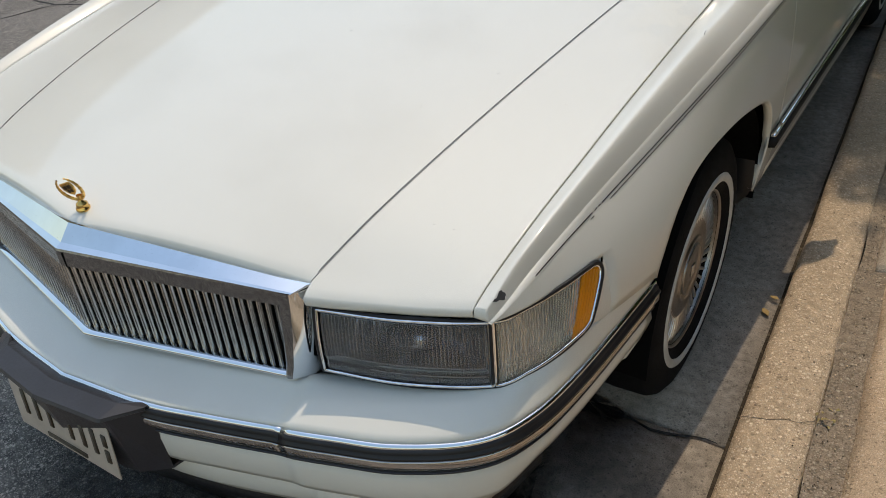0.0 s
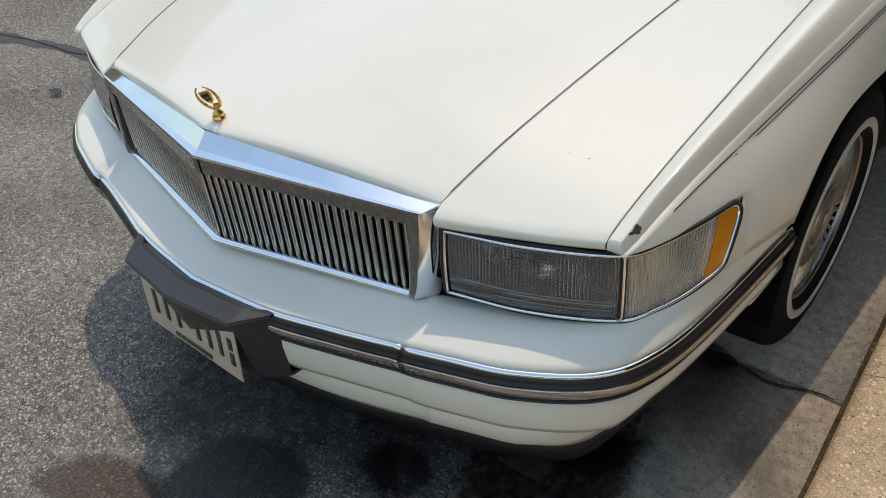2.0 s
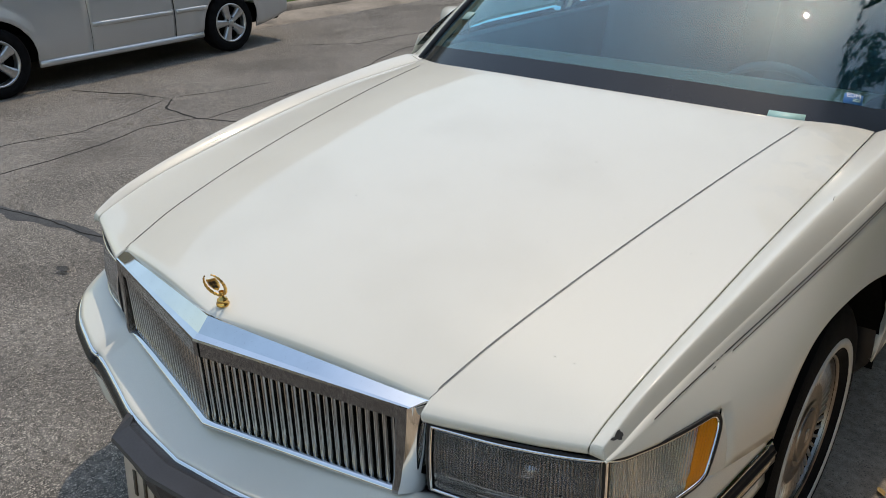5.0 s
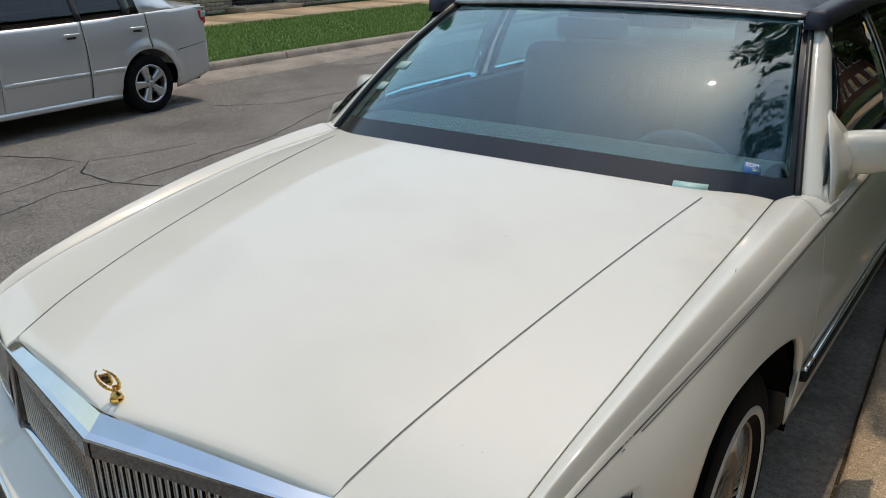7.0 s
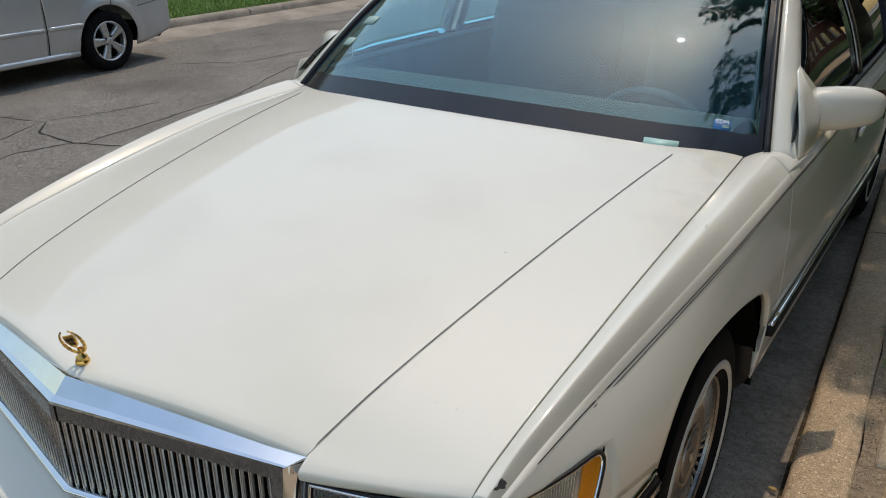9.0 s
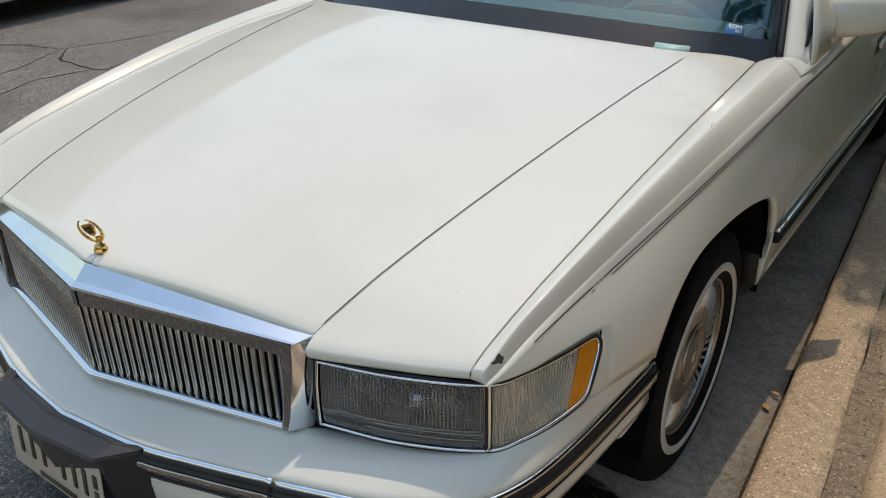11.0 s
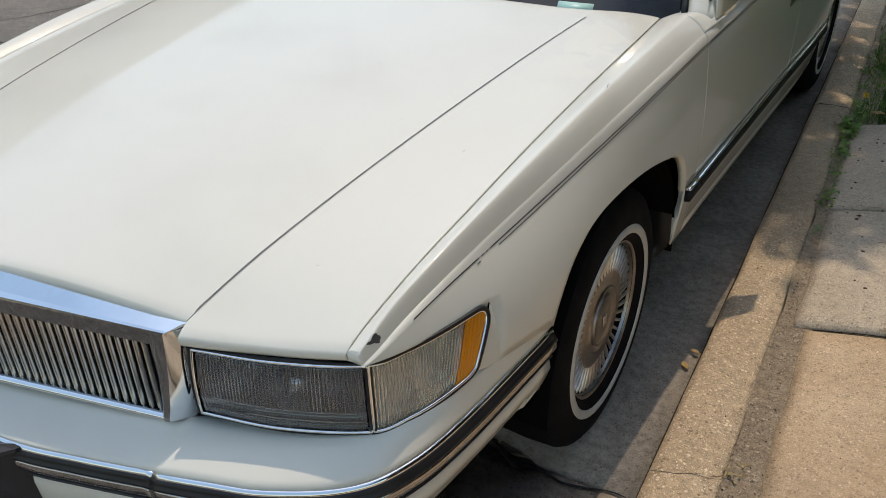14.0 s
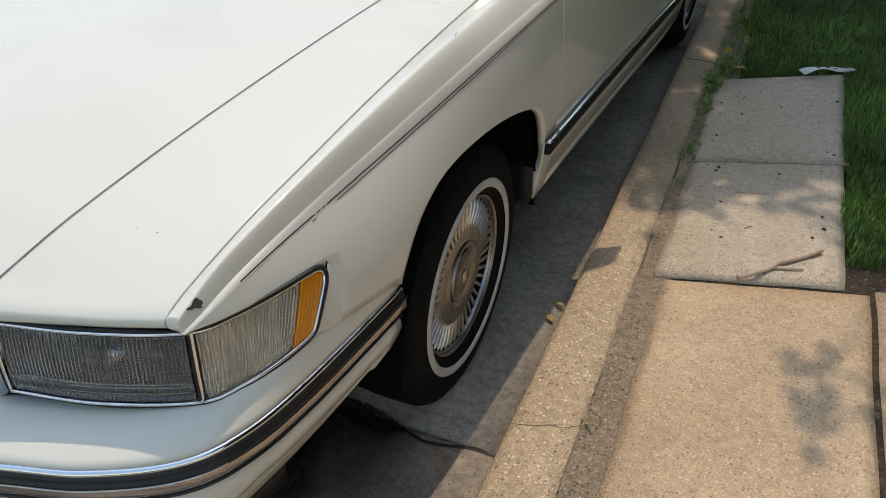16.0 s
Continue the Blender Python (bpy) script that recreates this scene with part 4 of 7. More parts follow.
amber_m, an, al, ab = material("amber_lens", (0.95, 0.35, 0.010), 0.10, 0.0, Transmission_Weight=0.35, IOR=1.48)
LENS, AMBER = glass_m, amber_m
REFLECT = plain("lamp_reflector", (0.055, 0.058, 0.064), 0.16, 0.8, 0.4, 30.0)
HAZE = plain("lamp_housing", (0.50, 0.475, 0.44), 0.25, 0.45, 0.15, 40.0)
LAMP_UP = spl([(0, 0.492, 0.187, 0.697), (0.5, 0.625, 0.227, 0.697), (1, 0.754, 0.292, 0.696), (1.35, 0.789, 0.352, 0.696), (1.7, 0.815, 0.428, 0.697), (2, 0.834, 0.512, 0.696), (2.06, 0.838, 0.524, 0.694)])
LAMP_LO = spl([(0, 0.499, 0.176, 0.579), (0.5, 0.631, 0.215, 0.575), (1, 0.760, 0.285, 0.571), (1.35, 0.800, 0.336, 0.580), (1.7, 0.824, 0.386, 0.589), (2, 0.843, 0.447, 0.600), (2.06, 0.846, 0.458, 0.603)])


def lamp_round(k):
    """How far the outer lamp's end has rounded off: 0 along its length, 1 at its very end."""
    u = min(1.0, max(0.0, (k - 1.93) / 0.13))
    return 1 - math.sqrt(1 - u * u)


def lamp_point(k, f, back=0.0):
    u = lamp_round(k)
    return lamp_side(k, 0.24 * u + f * (1 - 0.24 * u - 0.09 * u), back)


def lamp_side(k, f, back=0.0):
    a, b = Vector(LAMP_UP(k)), Vector(LAMP_LO(k))
    d = Vector(LAMP_UP(k + 0.02)) - Vector(LAMP_UP(k - 0.02))
    out = Vector((d.y, -d.x, 0)).normalized()
    return a.lerp(b, f) + out * (0.010 * 4 * f * (1 - f) * (0.6 if k < 1.0 else 0.25) - back)


for s in (1, -1):
    flip = lambda p: (s * p.x, p.y, p.z)
    for name, k0, k1, flutes, mat, label in (("headlamp", 0.02, 0.975, 46, LENS, "fluted clear glass headlamp"), ("corner_lamp", 1.03, 1.850, 31, milky_m, "fluted clear corner lamp"), ("side_marker", 1.858, 2.05, 6, AMBER, "amber side marker lens")):
        n = flutes * 6
        rows = []
        for k in steps(k0, k1, n):
            w = math.cos((k - k0) / (k1 - k0) * flutes * 2 * math.pi)
            rows.append([flip(lamp_point(k, f, (0.0014 if name == "corner_lamp" else 0.0007) * w * (1 if 0.06 < f < 0.70 or name != "headlamp" else 0.35) + (0.0008 * math.sin(f * 150) if 0.70 < f < 0.95 else -0.0012 if 0.655 < f < 0.70 else 0))) for f in steps(0.03, 0.97, 29)])
        lens = part(name, sheet(rows), mat, sedan, label, out=(s, -1, 0), thick=0.003)
        lens.visible_shadow = False
        if name == "side_marker":
            rows = [[flip(lamp_point(k, f, 0.012)) for f in (0.03, 0.5, 0.97)] for k in steps(k0, k1, 5)]
            part("backing", sheet(rows), plain("amber_backing", (0.62, 0.24, 0.025), 0.4), lens)
            continue
        rows = []
        for k in steps(k0 - (0.022 if name == "headlamp" else 0.05), k1 + 0.004, 40):
            u = min(1.0, max(0.0, (k - k0) / (k1 - k0)))
            cups = 0.035 + (0.035 * abs(math.sin(u * 2 * math.pi)) if name == "headlamp" else 0.012 * math.sin(u * 3.1))
            rows.append([flip(lamp_point(k, f, 0.012 + cups * (1 - (2 * f - 1) ** 4))) for f in steps(0.0, 1.0, 12)])
        part("reflector", sheet(rows), REFLECT if name == "headlamp" else HAZE, lens, "silvered reflector bowl")
        if name == "headlamp":
            for k, f, w, h in ((0.27, 0.40, 0.030, 0.018), (0.50, 0.46, 0.020, 0.026), (0.90, 0.52, 0.034, 0.040), (0.80, 0.40, 0.026, 0.014)):
                c = lamp_point(k, f, 0.034)
                part("bulb_shield", box(s * c.x, c.y, c.z, w, 0.012, h, 0.003), TRIM, lens)
            fan = bmesh.new()
            corner = [flip(lamp_point(k, f, 0.022)) for k, f in ((0.55, 0.62), (0.57, 0.30), (0.66, 0.34))]
            fan.faces.new([fan.verts.new(p) for p in corner])
            part("facet", fan, CHROME, lens, "bright triangular facet", thick=0.002)
            for i in range(7):
                k = 0.21 + 0.035 * i
                part("facet", sweep([flip(lamp_point(k, 0.10, 0.007)), flip(lamp_point(k, 0.19 + 0.02 * (i % 3), 0.009))], disc_profile(0.0014, 6)), CHROME, lens)
            for f, k in ((0.70, 0.10), (0.745, 0.36), (0.845, 0.30)):
                run = [flip(lamp_point(q, f, 0.0035)) for q in steps(k, 0.95, 16)]
                part("lens_ridge", sweep(run, disc_profile(0.0009, 6)), HAZE, lens, "moulded ridge inside the lens")
    rows = []
    for f in steps(-0.02, 1.20, 12):
        p = Vector(LAMP_UP(2.062)).lerp(Vector(LAMP_LO(2.062)), f)
        z = p.z
        rows.append([flip(Vector((flank_x(y, z), y, z))) for y in steps(p.y, 0.5288, 6)])
    part("fender_filler", sheet(rows), WHITE, sedan, out=(s, 0, 0))
    rows = [[flip(lamp_side(k, f, 0.004)) for f in (-0.03, 0.24 * lamp_round(k) - 0.02)] for k in steps(1.94, 2.066, 16)]
    part("fender_corner", sheet(rows), WHITE, sedan, out=(s, -1, 0))
    rows = [[flip(lamp_side(k, f, 0.004)) for f in (1.03, 1.02 - 0.09 * lamp_round(k))] for k in steps(1.94, 2.066, 16)]
    part("fender_corner", sheet(rows), WHITE, sedan, out=(s, -1, 0))
    for k0, k1 in ((0.0, 1.0), (1.012, 2.06)):
        run = steps(k0, k1 - 0.12, 20) + steps(k1 - 0.11, k1, 12)
        loop = [flip(lamp_point(k, 0.0, -0.001)) for k in run] + [flip(lamp_point(k1, f, -0.001)) for f in steps(0.06, 0.94, 8)] + [flip(lamp_point(k, 1.0, -0.001)) for k in run[::-1]] + [flip(lamp_point(k0, f, -0.001)) for f in steps(0.94, 0.06, 8)]
        loop = [tuple(p) for p in loop]
        bm = bmesh.new()
        sweep(loop + loop[:1], disc_profile(0.0030, 6), up=(0.3 * s, -0.3, 0.9), bm=bm, ends=False)
        part("lamp_bezel", bm, CHROME, sedan, "bright lamp surround")
        ctr = sum((Vector(p) for p in loop), Vector()) / len(loop)
        outer = [Vector(p) + (Vector(p) - ctr).normalized() * 0.005 + Vector((-0.001 * s, 0.002, 0)) for p in loop]
        part("lamp_gasket", sweep(outer + outer[:1], disc_profile(0.0032, 6), up=(0.3 * s, -0.3, 0.9), ends=False), RUBBER, sedan)
        if k0 > 0:
            turned = [min(1.0, max(0.0, (i - 22) / 10)) for i in range(39)]
            rim = [Vector(p) + Vector((0.0015 * s, -0.002, 0.0062)) * (1 - w) + Vector((0.0012 * s, 0.0052, 0.001)) * w for p, w in zip(loop, turned)]
            part("lamp_gasket", sweep(rim, disc_profile(0.0042, 6), up=(0.3 * s, -0.3, 0.9)), RUBBER, sedan)
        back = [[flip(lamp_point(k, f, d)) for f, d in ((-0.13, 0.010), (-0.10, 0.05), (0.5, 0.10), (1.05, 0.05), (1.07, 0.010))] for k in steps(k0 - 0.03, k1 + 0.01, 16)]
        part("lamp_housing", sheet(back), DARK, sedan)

# wheels
TYRE_PROFILE = [(-0.105, 0.21), (-0.108, 0.25), (-0.103, 0.29), (-0.090, 0.312), (-0.07, 0.323), (0, 0.326), (0.07, 0.323), (0.088, 0.314), (0.100, 0.295), (0.106, 0.270), (0.1065, 0.245), (0.104, 0.222), (0.098, 0.205), (0.085, 0.190)]


def cover_wheel(name, at, s):
    wheel = new(name)
    wheel.parent, wheel.location = sedan, at
    if s < 0:
        wheel.rotation_euler = (0, 0, math.pi)
    tagged(wheel, "whitewall tyre with finned chrome wheel cover")
    tyre = part("tyre", lathe(TYRE_PROFILE, 72), TYRE, wheel)
    part("whitewall", lathe([(0.1055, 0.2195), (0.1085, 0.2215), (0.1095, 0.231), (0.1085, 0.2395), (0.1055, 0.242)], 72), WHITEWALL, tyre, "white rubber sidewall band")
    rim = part("wheel_cover", lathe([(0.066, 0.203), (0.084, 0.2025), (0.091, 0.199), (0.092, 0.195), (0.086, 0.191), (0.076, 0.188)], 72), DULL_CHROME, wheel, "worn chrome wheel cover")
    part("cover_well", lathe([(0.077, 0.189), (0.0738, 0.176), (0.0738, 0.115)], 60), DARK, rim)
    part("cover_dish", lathe([(0.064, 0.136), (0.0765, 0.131), (0.0800, 0.122), (0.0815, 0.110), (0.0815, 0.096), (0.0812, 0.0865), (0.0835, 0.0845), (0.0865, 0.081), (0.0860, 0.075), (0.0800, 0.070), (0.0795, 0.066)], 72), DULL_CHROME, rim)
    fin = None
    for i in range(44):
        a = 2 * math.pi * i / 44
        if fin is None:
            bm = bmesh.new()
            rows = [[(x, w * 0.72, r) for x, w in ((0.0745, -0.0068 * k), (0.0770 + d, -0.0064 * k), (0.0798 + d, -0.0030 * k), (0.0802 + d, 0.0020 * k), (0.0774 + d, 0.0062 * k), (0.0745, 0.0068 * k))] for r, k, d in ((0.119, 1.20, 0.0003), (0.128, 1.0, 0.0012), (0.148, 0.80, 0.0022), (0.172, 0.72, 0.0022), (0.184, 0.70, 0.0), (0.190, 0.65, -0.005))]
            sheet(rows, bm=bm)
            bmesh.ops.recalc_face_normals(bm, faces=bm.faces)
            ob = part("fin", bm, FIN, rim)
            fin = ob.data
        else:
            ob = new("fin", fin)
            ob.parent = rim
        ob.rotation_euler = (a, 0, 0)
    cap = part("centre_cap", lathe([(0.078, 0.0665), (0.0865, 0.0655), (0.0890, 0.0625), (0.0875, 0.058), (0.0855, 0.055), (0.0865, 0.03), (0.0875, 0.0)], 48), DULL_CHROME, rim, "round centre cap")
    part("cap_emblem", box(0.0885, 0, 0, 0.004, 0.022, 0.030, 0.0015), FIN, cap)
    part("valve_stem", box(0.090, -0.12, 0.145, 0.012, 0.008, 0.008, 0.002), RUBBER, rim)
    return wheel


cover_wheel("front_wheel", (0.763, 1.076, 0.325), 1)
cover_wheel("front_wheel", (-0.768, 1.08, 0.324), -1)
cover_wheel("rear_wheel", (0.768, 3.97, 0.324), 1)
cover_wheel("rear_wheel", (-0.768, 3.97, 0.324), -1)

# windscreen, roof, pillars, side windows
GLASS, wn, wl, wb = material("car_glass", (0.52, 0.85, 0.93), 0.0, 0.0, IOR=1.64, Transmission_Weight=1.0)
TINT, tn, tl, tb = material("dark_window_glass", (0.05, 0.06, 0.06), 0.0, 0.0, IOR=1.52, Transmission_Weight=1.0)
FRIT = plain("black_glass_edge", (0.012, 0.014, 0.018), 0.15, 0.0, 0.2)
TOP_Y = spl([(-0.64, 2.13), (-0.3, 2.07), (0, 2.05), (0.3, 2.07), (0.64, 2.13)])


def screen_point(g, f, lift=0.0):
    """On the windscreen: g across from -1 to 1, f from its foot to its head."""
    x0, x1 = 0.786 * g + 0.014, 0.638 * g + 0.020
    y0, y1 = BASE(x0) + 0.004, TOP_Y(x1)
    z0 = hood_z(min(0.76, abs(x0)), BASE(x0)) - 0.006
    z1 = 1.338 - 0.022 * g * g
    bow = 0.030 * math.sin(math.pi * f)
    return Vector((x0 + (x1 - x0) * f, y0 + (y1 - y0) * f - bow * 0.45 - lift * 0.5, z0 + (z1 - z0) * f + bow * 0.8 + lift))


rows = [[screen_point(g, f) for g in steps(-1, 1, 41)] for f in steps(0.0, 1, 25)]
windscreen = part("windscreen", sheet(rows), GLASS, sedan, "windscreen reflecting pale sky and branches", out=(0, -1, 1), thick=0.005)
windscreen.visible_shadow = False
rows = [[screen_point(g, f, 0.0012) for g in steps(-0.985, 0.985, 41)] for f in (-0.035, 0.03, 0.064, 0.098)]
part("screen_band", sheet(rows), FRIT, windscreen, "black band along the foot of the glass", out=(0, -1, 1))
for s in (1, -1):
    rows = [[screen_point(s * g, f, 0.0013) for g in (0.982 - 0.01 * f, 0.99, 0.998)] for f in steps(0.0, 1, 16)]
    part("screen_band", sheet(rows), FRIT, windscreen, out=(0, -1, 1))
    path = [screen_point(s * 1.008, f, 0.005) for f in steps(-0.01, 1, 20)]
    part("screen_trim", sweep(path, [(-0.009, -0.008), (0.010, -0.008), (0.008, 0.005), (-0.007, 0.005)], up=(0, -0.5, 0.86)), RUBBER, sedan)
    # A pillar
    rows = []
    for f in steps(-0.03, 1.0, 18):
        p = screen_point(s * 1.016, f, 0.004)
        wide = 0.074 - 0.032 * min(1.0, max(0.0, f) ** 0.6)
        rows.append([p + Vector((0, 0.03, -0.03)), p, p + Vector((s * 0.018, 0.006, 0.003)), p + Vector((s * wide * 0.8, 0.028, -0.004)), p + Vector((s * wide, 0.055, -0.018)), p + Vector((s * wide * 0.9, 0.075, -0.03))])
    part("windscreen_pillar", sheet(rows), WHITE, sedan, out=(s, -1, 1), thick=0.005)
    # panel that carries the fender's crown up into the pillar's foot
    tail = [Vector(p) + Vector((0, 0.0045, 0)) for p in fender_top(1.5465, s)[1:]]
    foot, outer = rows[1][1] + Vector((-s * 0.012, 0, -0.004)), rows[1][4] + Vector((s * 0.012, 0.02, -0.006))
    patch = []
    for f in steps(0, 1, 7):
        line = []
        for i, p in enumerate(tail):
            q = foot.lerp(outer, i / (len(tail) - 1)) + Vector((0, 0, 0.003 * math.sin(math.pi * i / (len(tail) - 1))))
            line.append(p.lerp(q, f))
        patch.append(line)
    part("pillar_foot", sheet(patch), WHITE, sedan, out=(s, -0.3, 1), thick=0.003)
path = [screen_point(g, 1.0, 0.008) for g in steps(-1.02, 1.02, 30)]
part("screen_trim", sweep(path, [(-0.012, -0.006), (0.012, -0.006), (0.010, 0.008), (-0.010, 0.008)], up=(0, -0.5, 0.86)), DULL_CHROME, sedan)
rows = []
for f in steps(0, 1, 20):
    row = []
    for g in steps(-1, 1, 25):
        y = TOP_Y(0.63 * g) * (1 - f) + 3.35 * f
        row.append((0.665 * g * (1 + 0.05 * math.sin(math.pi * f)), y + 0.012, 1.345 + 0.075 * math.sin(math.pi * (0.06 + 0.72 * f)) - 0.045 * abs(g) ** 3))
    rows.append(row)
part("vinyl_roof", sheet(rows), VINYL, sedan, "navy vinyl-covered roof", out=(0, 0, 1), thick=0.02)
for s in (1, -1):
    path = [(s * (0.685 + 0.02 * math.sin(math.pi * f)), 2.06 + 1.25 * f, 1.318 + 0.03 * math.sin(math.pi * f)) for f in steps(0, 1, 14)]
    part("roof_rail", sweep(path, [(-0.03, -0.025), (0.03, -0.025), (0.022, 0.02), (-0.02, 0.03)]), VINYL, sedan)
    # side glass: belt to roof rail, in two panes with a bright post between
    def side_point(y, f, lift=0.0):
        b = Vector((s * (X_CREASE(y) - 0.022), y, 0.952))
        t = Vector((s * 0.700, max(y, 2.10), 1.315))
        return b.lerp(t, f) + Vector((s * (0.018 * math.sin(math.pi * f) + lift), 0, lift * 0.4))
    for a, b in ((1.64, 2.63), (2.70, 3.42)):
        rows = []
        for y in steps(a, b, 12):
            reach = min(1.0, max(0.02, (y - 1.55) / 0.54))
            rows.append([side_point(y, f * reach) for f in steps(0, 1, 8)])
        part("side_window", sheet(rows), TINT if s == 1 else GLASS, sedan, "dark tinted side window reflecting lawn and house" if s == 1 else "clear side window", out=(s, 0, 0.4), thick=0.004)
    path = [side_point(2.665 + 0.04 * f - 0.03, f, 0.006) for f in steps(0, 1, 10)]
    part("door_post", sweep(path, [(-0.028, -0.005), (0.028, -0.005), (0.024, 0.006), (-0.024, 0.006)], up=(s, 0, 0.4)), DULL_CHROME, sedan)
    path = [(s * (X_CREASE(y) - 0.014), y, 0.957) for y in steps(1.80, 3.5, 20)]
    part("belt_trim", sweep(path, [(-0.010, -0.006), (0.010, -0.006), (0.010, 0.006), (-0.010, 0.006)]), RUBBER, sedan)
    rows = [[side_point(y, f, 0.004) for f in steps(0, 1, 6)] for y in steps(3.42, 3.95, 6)]
    part("rear_pillar", sheet(rows), VINYL, sedan, out=(s, 0, 0.3), thick=0.02)
    rows = []
    for f in steps(0, 1, 8):
        inner, outer = Vector((s * 0.60, 3.355 + 0.56 * f, 1.335 - 0.335 * f)), side_point(3.42 + 0.53 * f, 1 - 0.96 * f, 0.004)
        rows.append([inner.lerp(outer, k) + Vector((0, 0, 0.015 * math.sin(math.pi * k))) for k in steps(0, 1, 6)])
    part("rear_corner", sheet(rows), VINYL, sedan, out=(s, 0.5, 0.6), thick=0.01)
    # door mirror: a sail on the door and a housing that sweeps back
    mirror = new("door_mirror")
    mirror.parent = sedan
    tagged(mirror, "cream-white painted door mirror housing")
    front = [Vector(p) for p in ((0.880, 1.635, 0.915), (0.866, 1.665, 0.985), (0.846, 1.70, 1.05), (0.820, 1.752, 1.115))]
    rear = [Vector(p) for p in ((0.884, 1.92, 0.925), (0.872, 1.93, 0.985), (0.850, 1.90, 1.04), (0.814, 1.800, 1.118))]
    puff = (0.006, 0.016, 0.013, 0.003)
    rows = [[a, a.lerp(b, 0.12) + Vector((k * 0.5, 0, 0)), a.lerp(b, 0.5) + Vector((k, -0.01, 0)), b + Vector((k * 0.3, 0, 0))] for a, b, k in zip(front, rear, puff)][:4 if s == 1 else 2]
    part("sail", sheet([[(s * p.x, p.y, p.z) for p in r] for r in rows]), WHITE, mirror, out=(s, -1, 0.3), thick=0.006)
    root, way = Vector((0.842, 1.870, 0.988)), Vector((0.168, 0.140, 0.006))
    side = Vector((-way.y, way.x, 0)).normalized()
    rows = []
    for f, ry, rz in ((0.0, 0.040, 0.052), (0.1, 0.048, 0.058), (0.12, 0.050, 0.0595), (0.35, 0.054, 0.060), (0.6, 0.052, 0.057), (0.82, 0.045, 0.049), (0.95, 0.030, 0.036), (1.0, 0.014, 0.020), (1.008, 0.002, 0.003)):
        c = root + way * f
        row = []
        for a in steps(0, 2 * math.pi, 29)[:-1]:
            p = c - side * (ry * math.copysign(abs(math.cos(a)) ** 0.75, math.cos(a))) * -1 + Vector((0, 0, rz * math.copysign(abs(math.sin(a)) ** 0.75, math.sin(a))))
            row.append((s * p.x, p.y, p.z))
        rows.append(row)
    part("housing", sheet(rows, close=True), WHITE, mirror, out=(s, 0.5, 0))
    glass = moved(box(0, 0, 0, 0.17, 0.004, 0.085, 0.002), Matrix.Translation(root + way * 0.5 + Vector((0.03, 0.055, 0)) * 0.9) @ Matrix.Rotation(math.atan2(way.y, way.x), 4, "Z"))
    part("mirror_glass", moved(glass, Matrix.Diagonal((s, 1, 1, 1))), CHROME, mirror)

# stickers on the windscreen
def sticker(g, f, w, h, mat, name, label, lift=0.002):
    rows = [[screen_point(g + w * a, f + h * b, lift) for a in (-0.5, 0.0, 0.5)] for b in (-0.5, 0.0, 0.5)]
    return part(name, sheet(rows), mat, windscreen, label, out=(0, -1, 1), thick=0.0008)


PALE = plain("pale_paper", (0.30, 0.43, 0.41), 0.5)
BLUE = plain("blue_sticker", (0.05, 0.17, 0.42), 0.4)

sticker(0.878, 0.118, 0.050, 0.042, BLUE, "blue_sticker", "blue sticker with white letters")
sticker(-0.855, 0.45, 0.10, 0.055, PALE, "pale_sticker", "pale green parking sticker")
sticker(-0.865, 0.30, 0.08, 0.05, PALE, "pale_sticker", "pale green registration sticker")
tag_rows = [[screen_point(g, f, 0.004) for g in (0.662, 0.715, 0.768)] for f in (-0.006, 0.01, 0.026)]
part("serial_tag", sheet(tag_rows), plain("tag_aqua", (0.42, 0.64, 0.60), 0.4), windscreen, "pale aqua serial plate behind the glass", out=(0, -1, 1), thick=0.001)


def letters(text, size, m, mat, parent, name="lettering"):
    """Raised letters from the built-in font, as a mesh."""
    c = bpy.data.curves.new(name, "FONT")
    c.body, c.size, c.extrude, c.align_x, c.align_y = text, size, 0.0004, "CENTER", "CENTER"
    holder = bpy.data.objects.new(name, c)
    scene.collection.objects.link(holder)
    mesh = bpy.data.meshes.new_from_object(holder)
    bpy.data.objects.remove(holder)
    mesh.transform(m)
    mesh.materials.append(mat)
    ob = new(name, mesh)
    ob.parent = parent
    return ob


WHITE_INK = plain("white_ink", (0.8, 0.82, 0.84), 0.5)
a, b, c = screen_point(0.878, 0.128, 0.0045), screen_point(0.898, 0.128, 0.0045), screen_point(0.878, 0.15, 0.0045)
ex = (b - a).normalized()
ez = ex.cross((c - a).normalized()).normalized()
ey = ez.cross(ex)
m = Matrix((ex, ey, ez)).transposed().to_4x4()
m.translation = a
letters("EDM", 0.018, m, WHITE_INK, windscreen)
for k in range(2):
    part("sticker_bar", sheet([[screen_point(0.888 + 0.010 * i, 0.104 + 0.007 * k + 0.005 * j, 0.0045) for i in (-1, 1)] for j in (0, 1)]), PALE, windscreen, out=(0, -1, 1), thick=0.0005)

# cabin behind the glass
rows = []
for f in steps(0, 1, 8):
    rows.append([(0.70 * g, 1.50 + 0.42 * f + 0.05 * (1 - g * g) * (f - 0.6), 0.935 + 0.035 * math.sin(math.pi * f) - 0.01 * f) for g in steps(-1, 1, 17)])
rows.append([(0.70 * g, 1.93, 0.80) for g in steps(-1, 1, 17)])
part("dashboard", sheet(rows), plain("dash_vinyl", (0.055, 0.072, 0.08), 0.8, 0.0, 0.15, 30.0, 0.0006, Specular_IOR_Level=0.08), sedan, "grey padded dashboard", out=(0, -0.2, 1), thick=0.01)
wheel_rim = bmesh.new()
ring = [(0.19 * math.cos(a), 0.19 * math.sin(a), 0.0) for a in steps(0, 2 * math.pi, 37)]
sweep(ring, disc_profile(0.014, 8), bm=wheel_rim, ends=False)
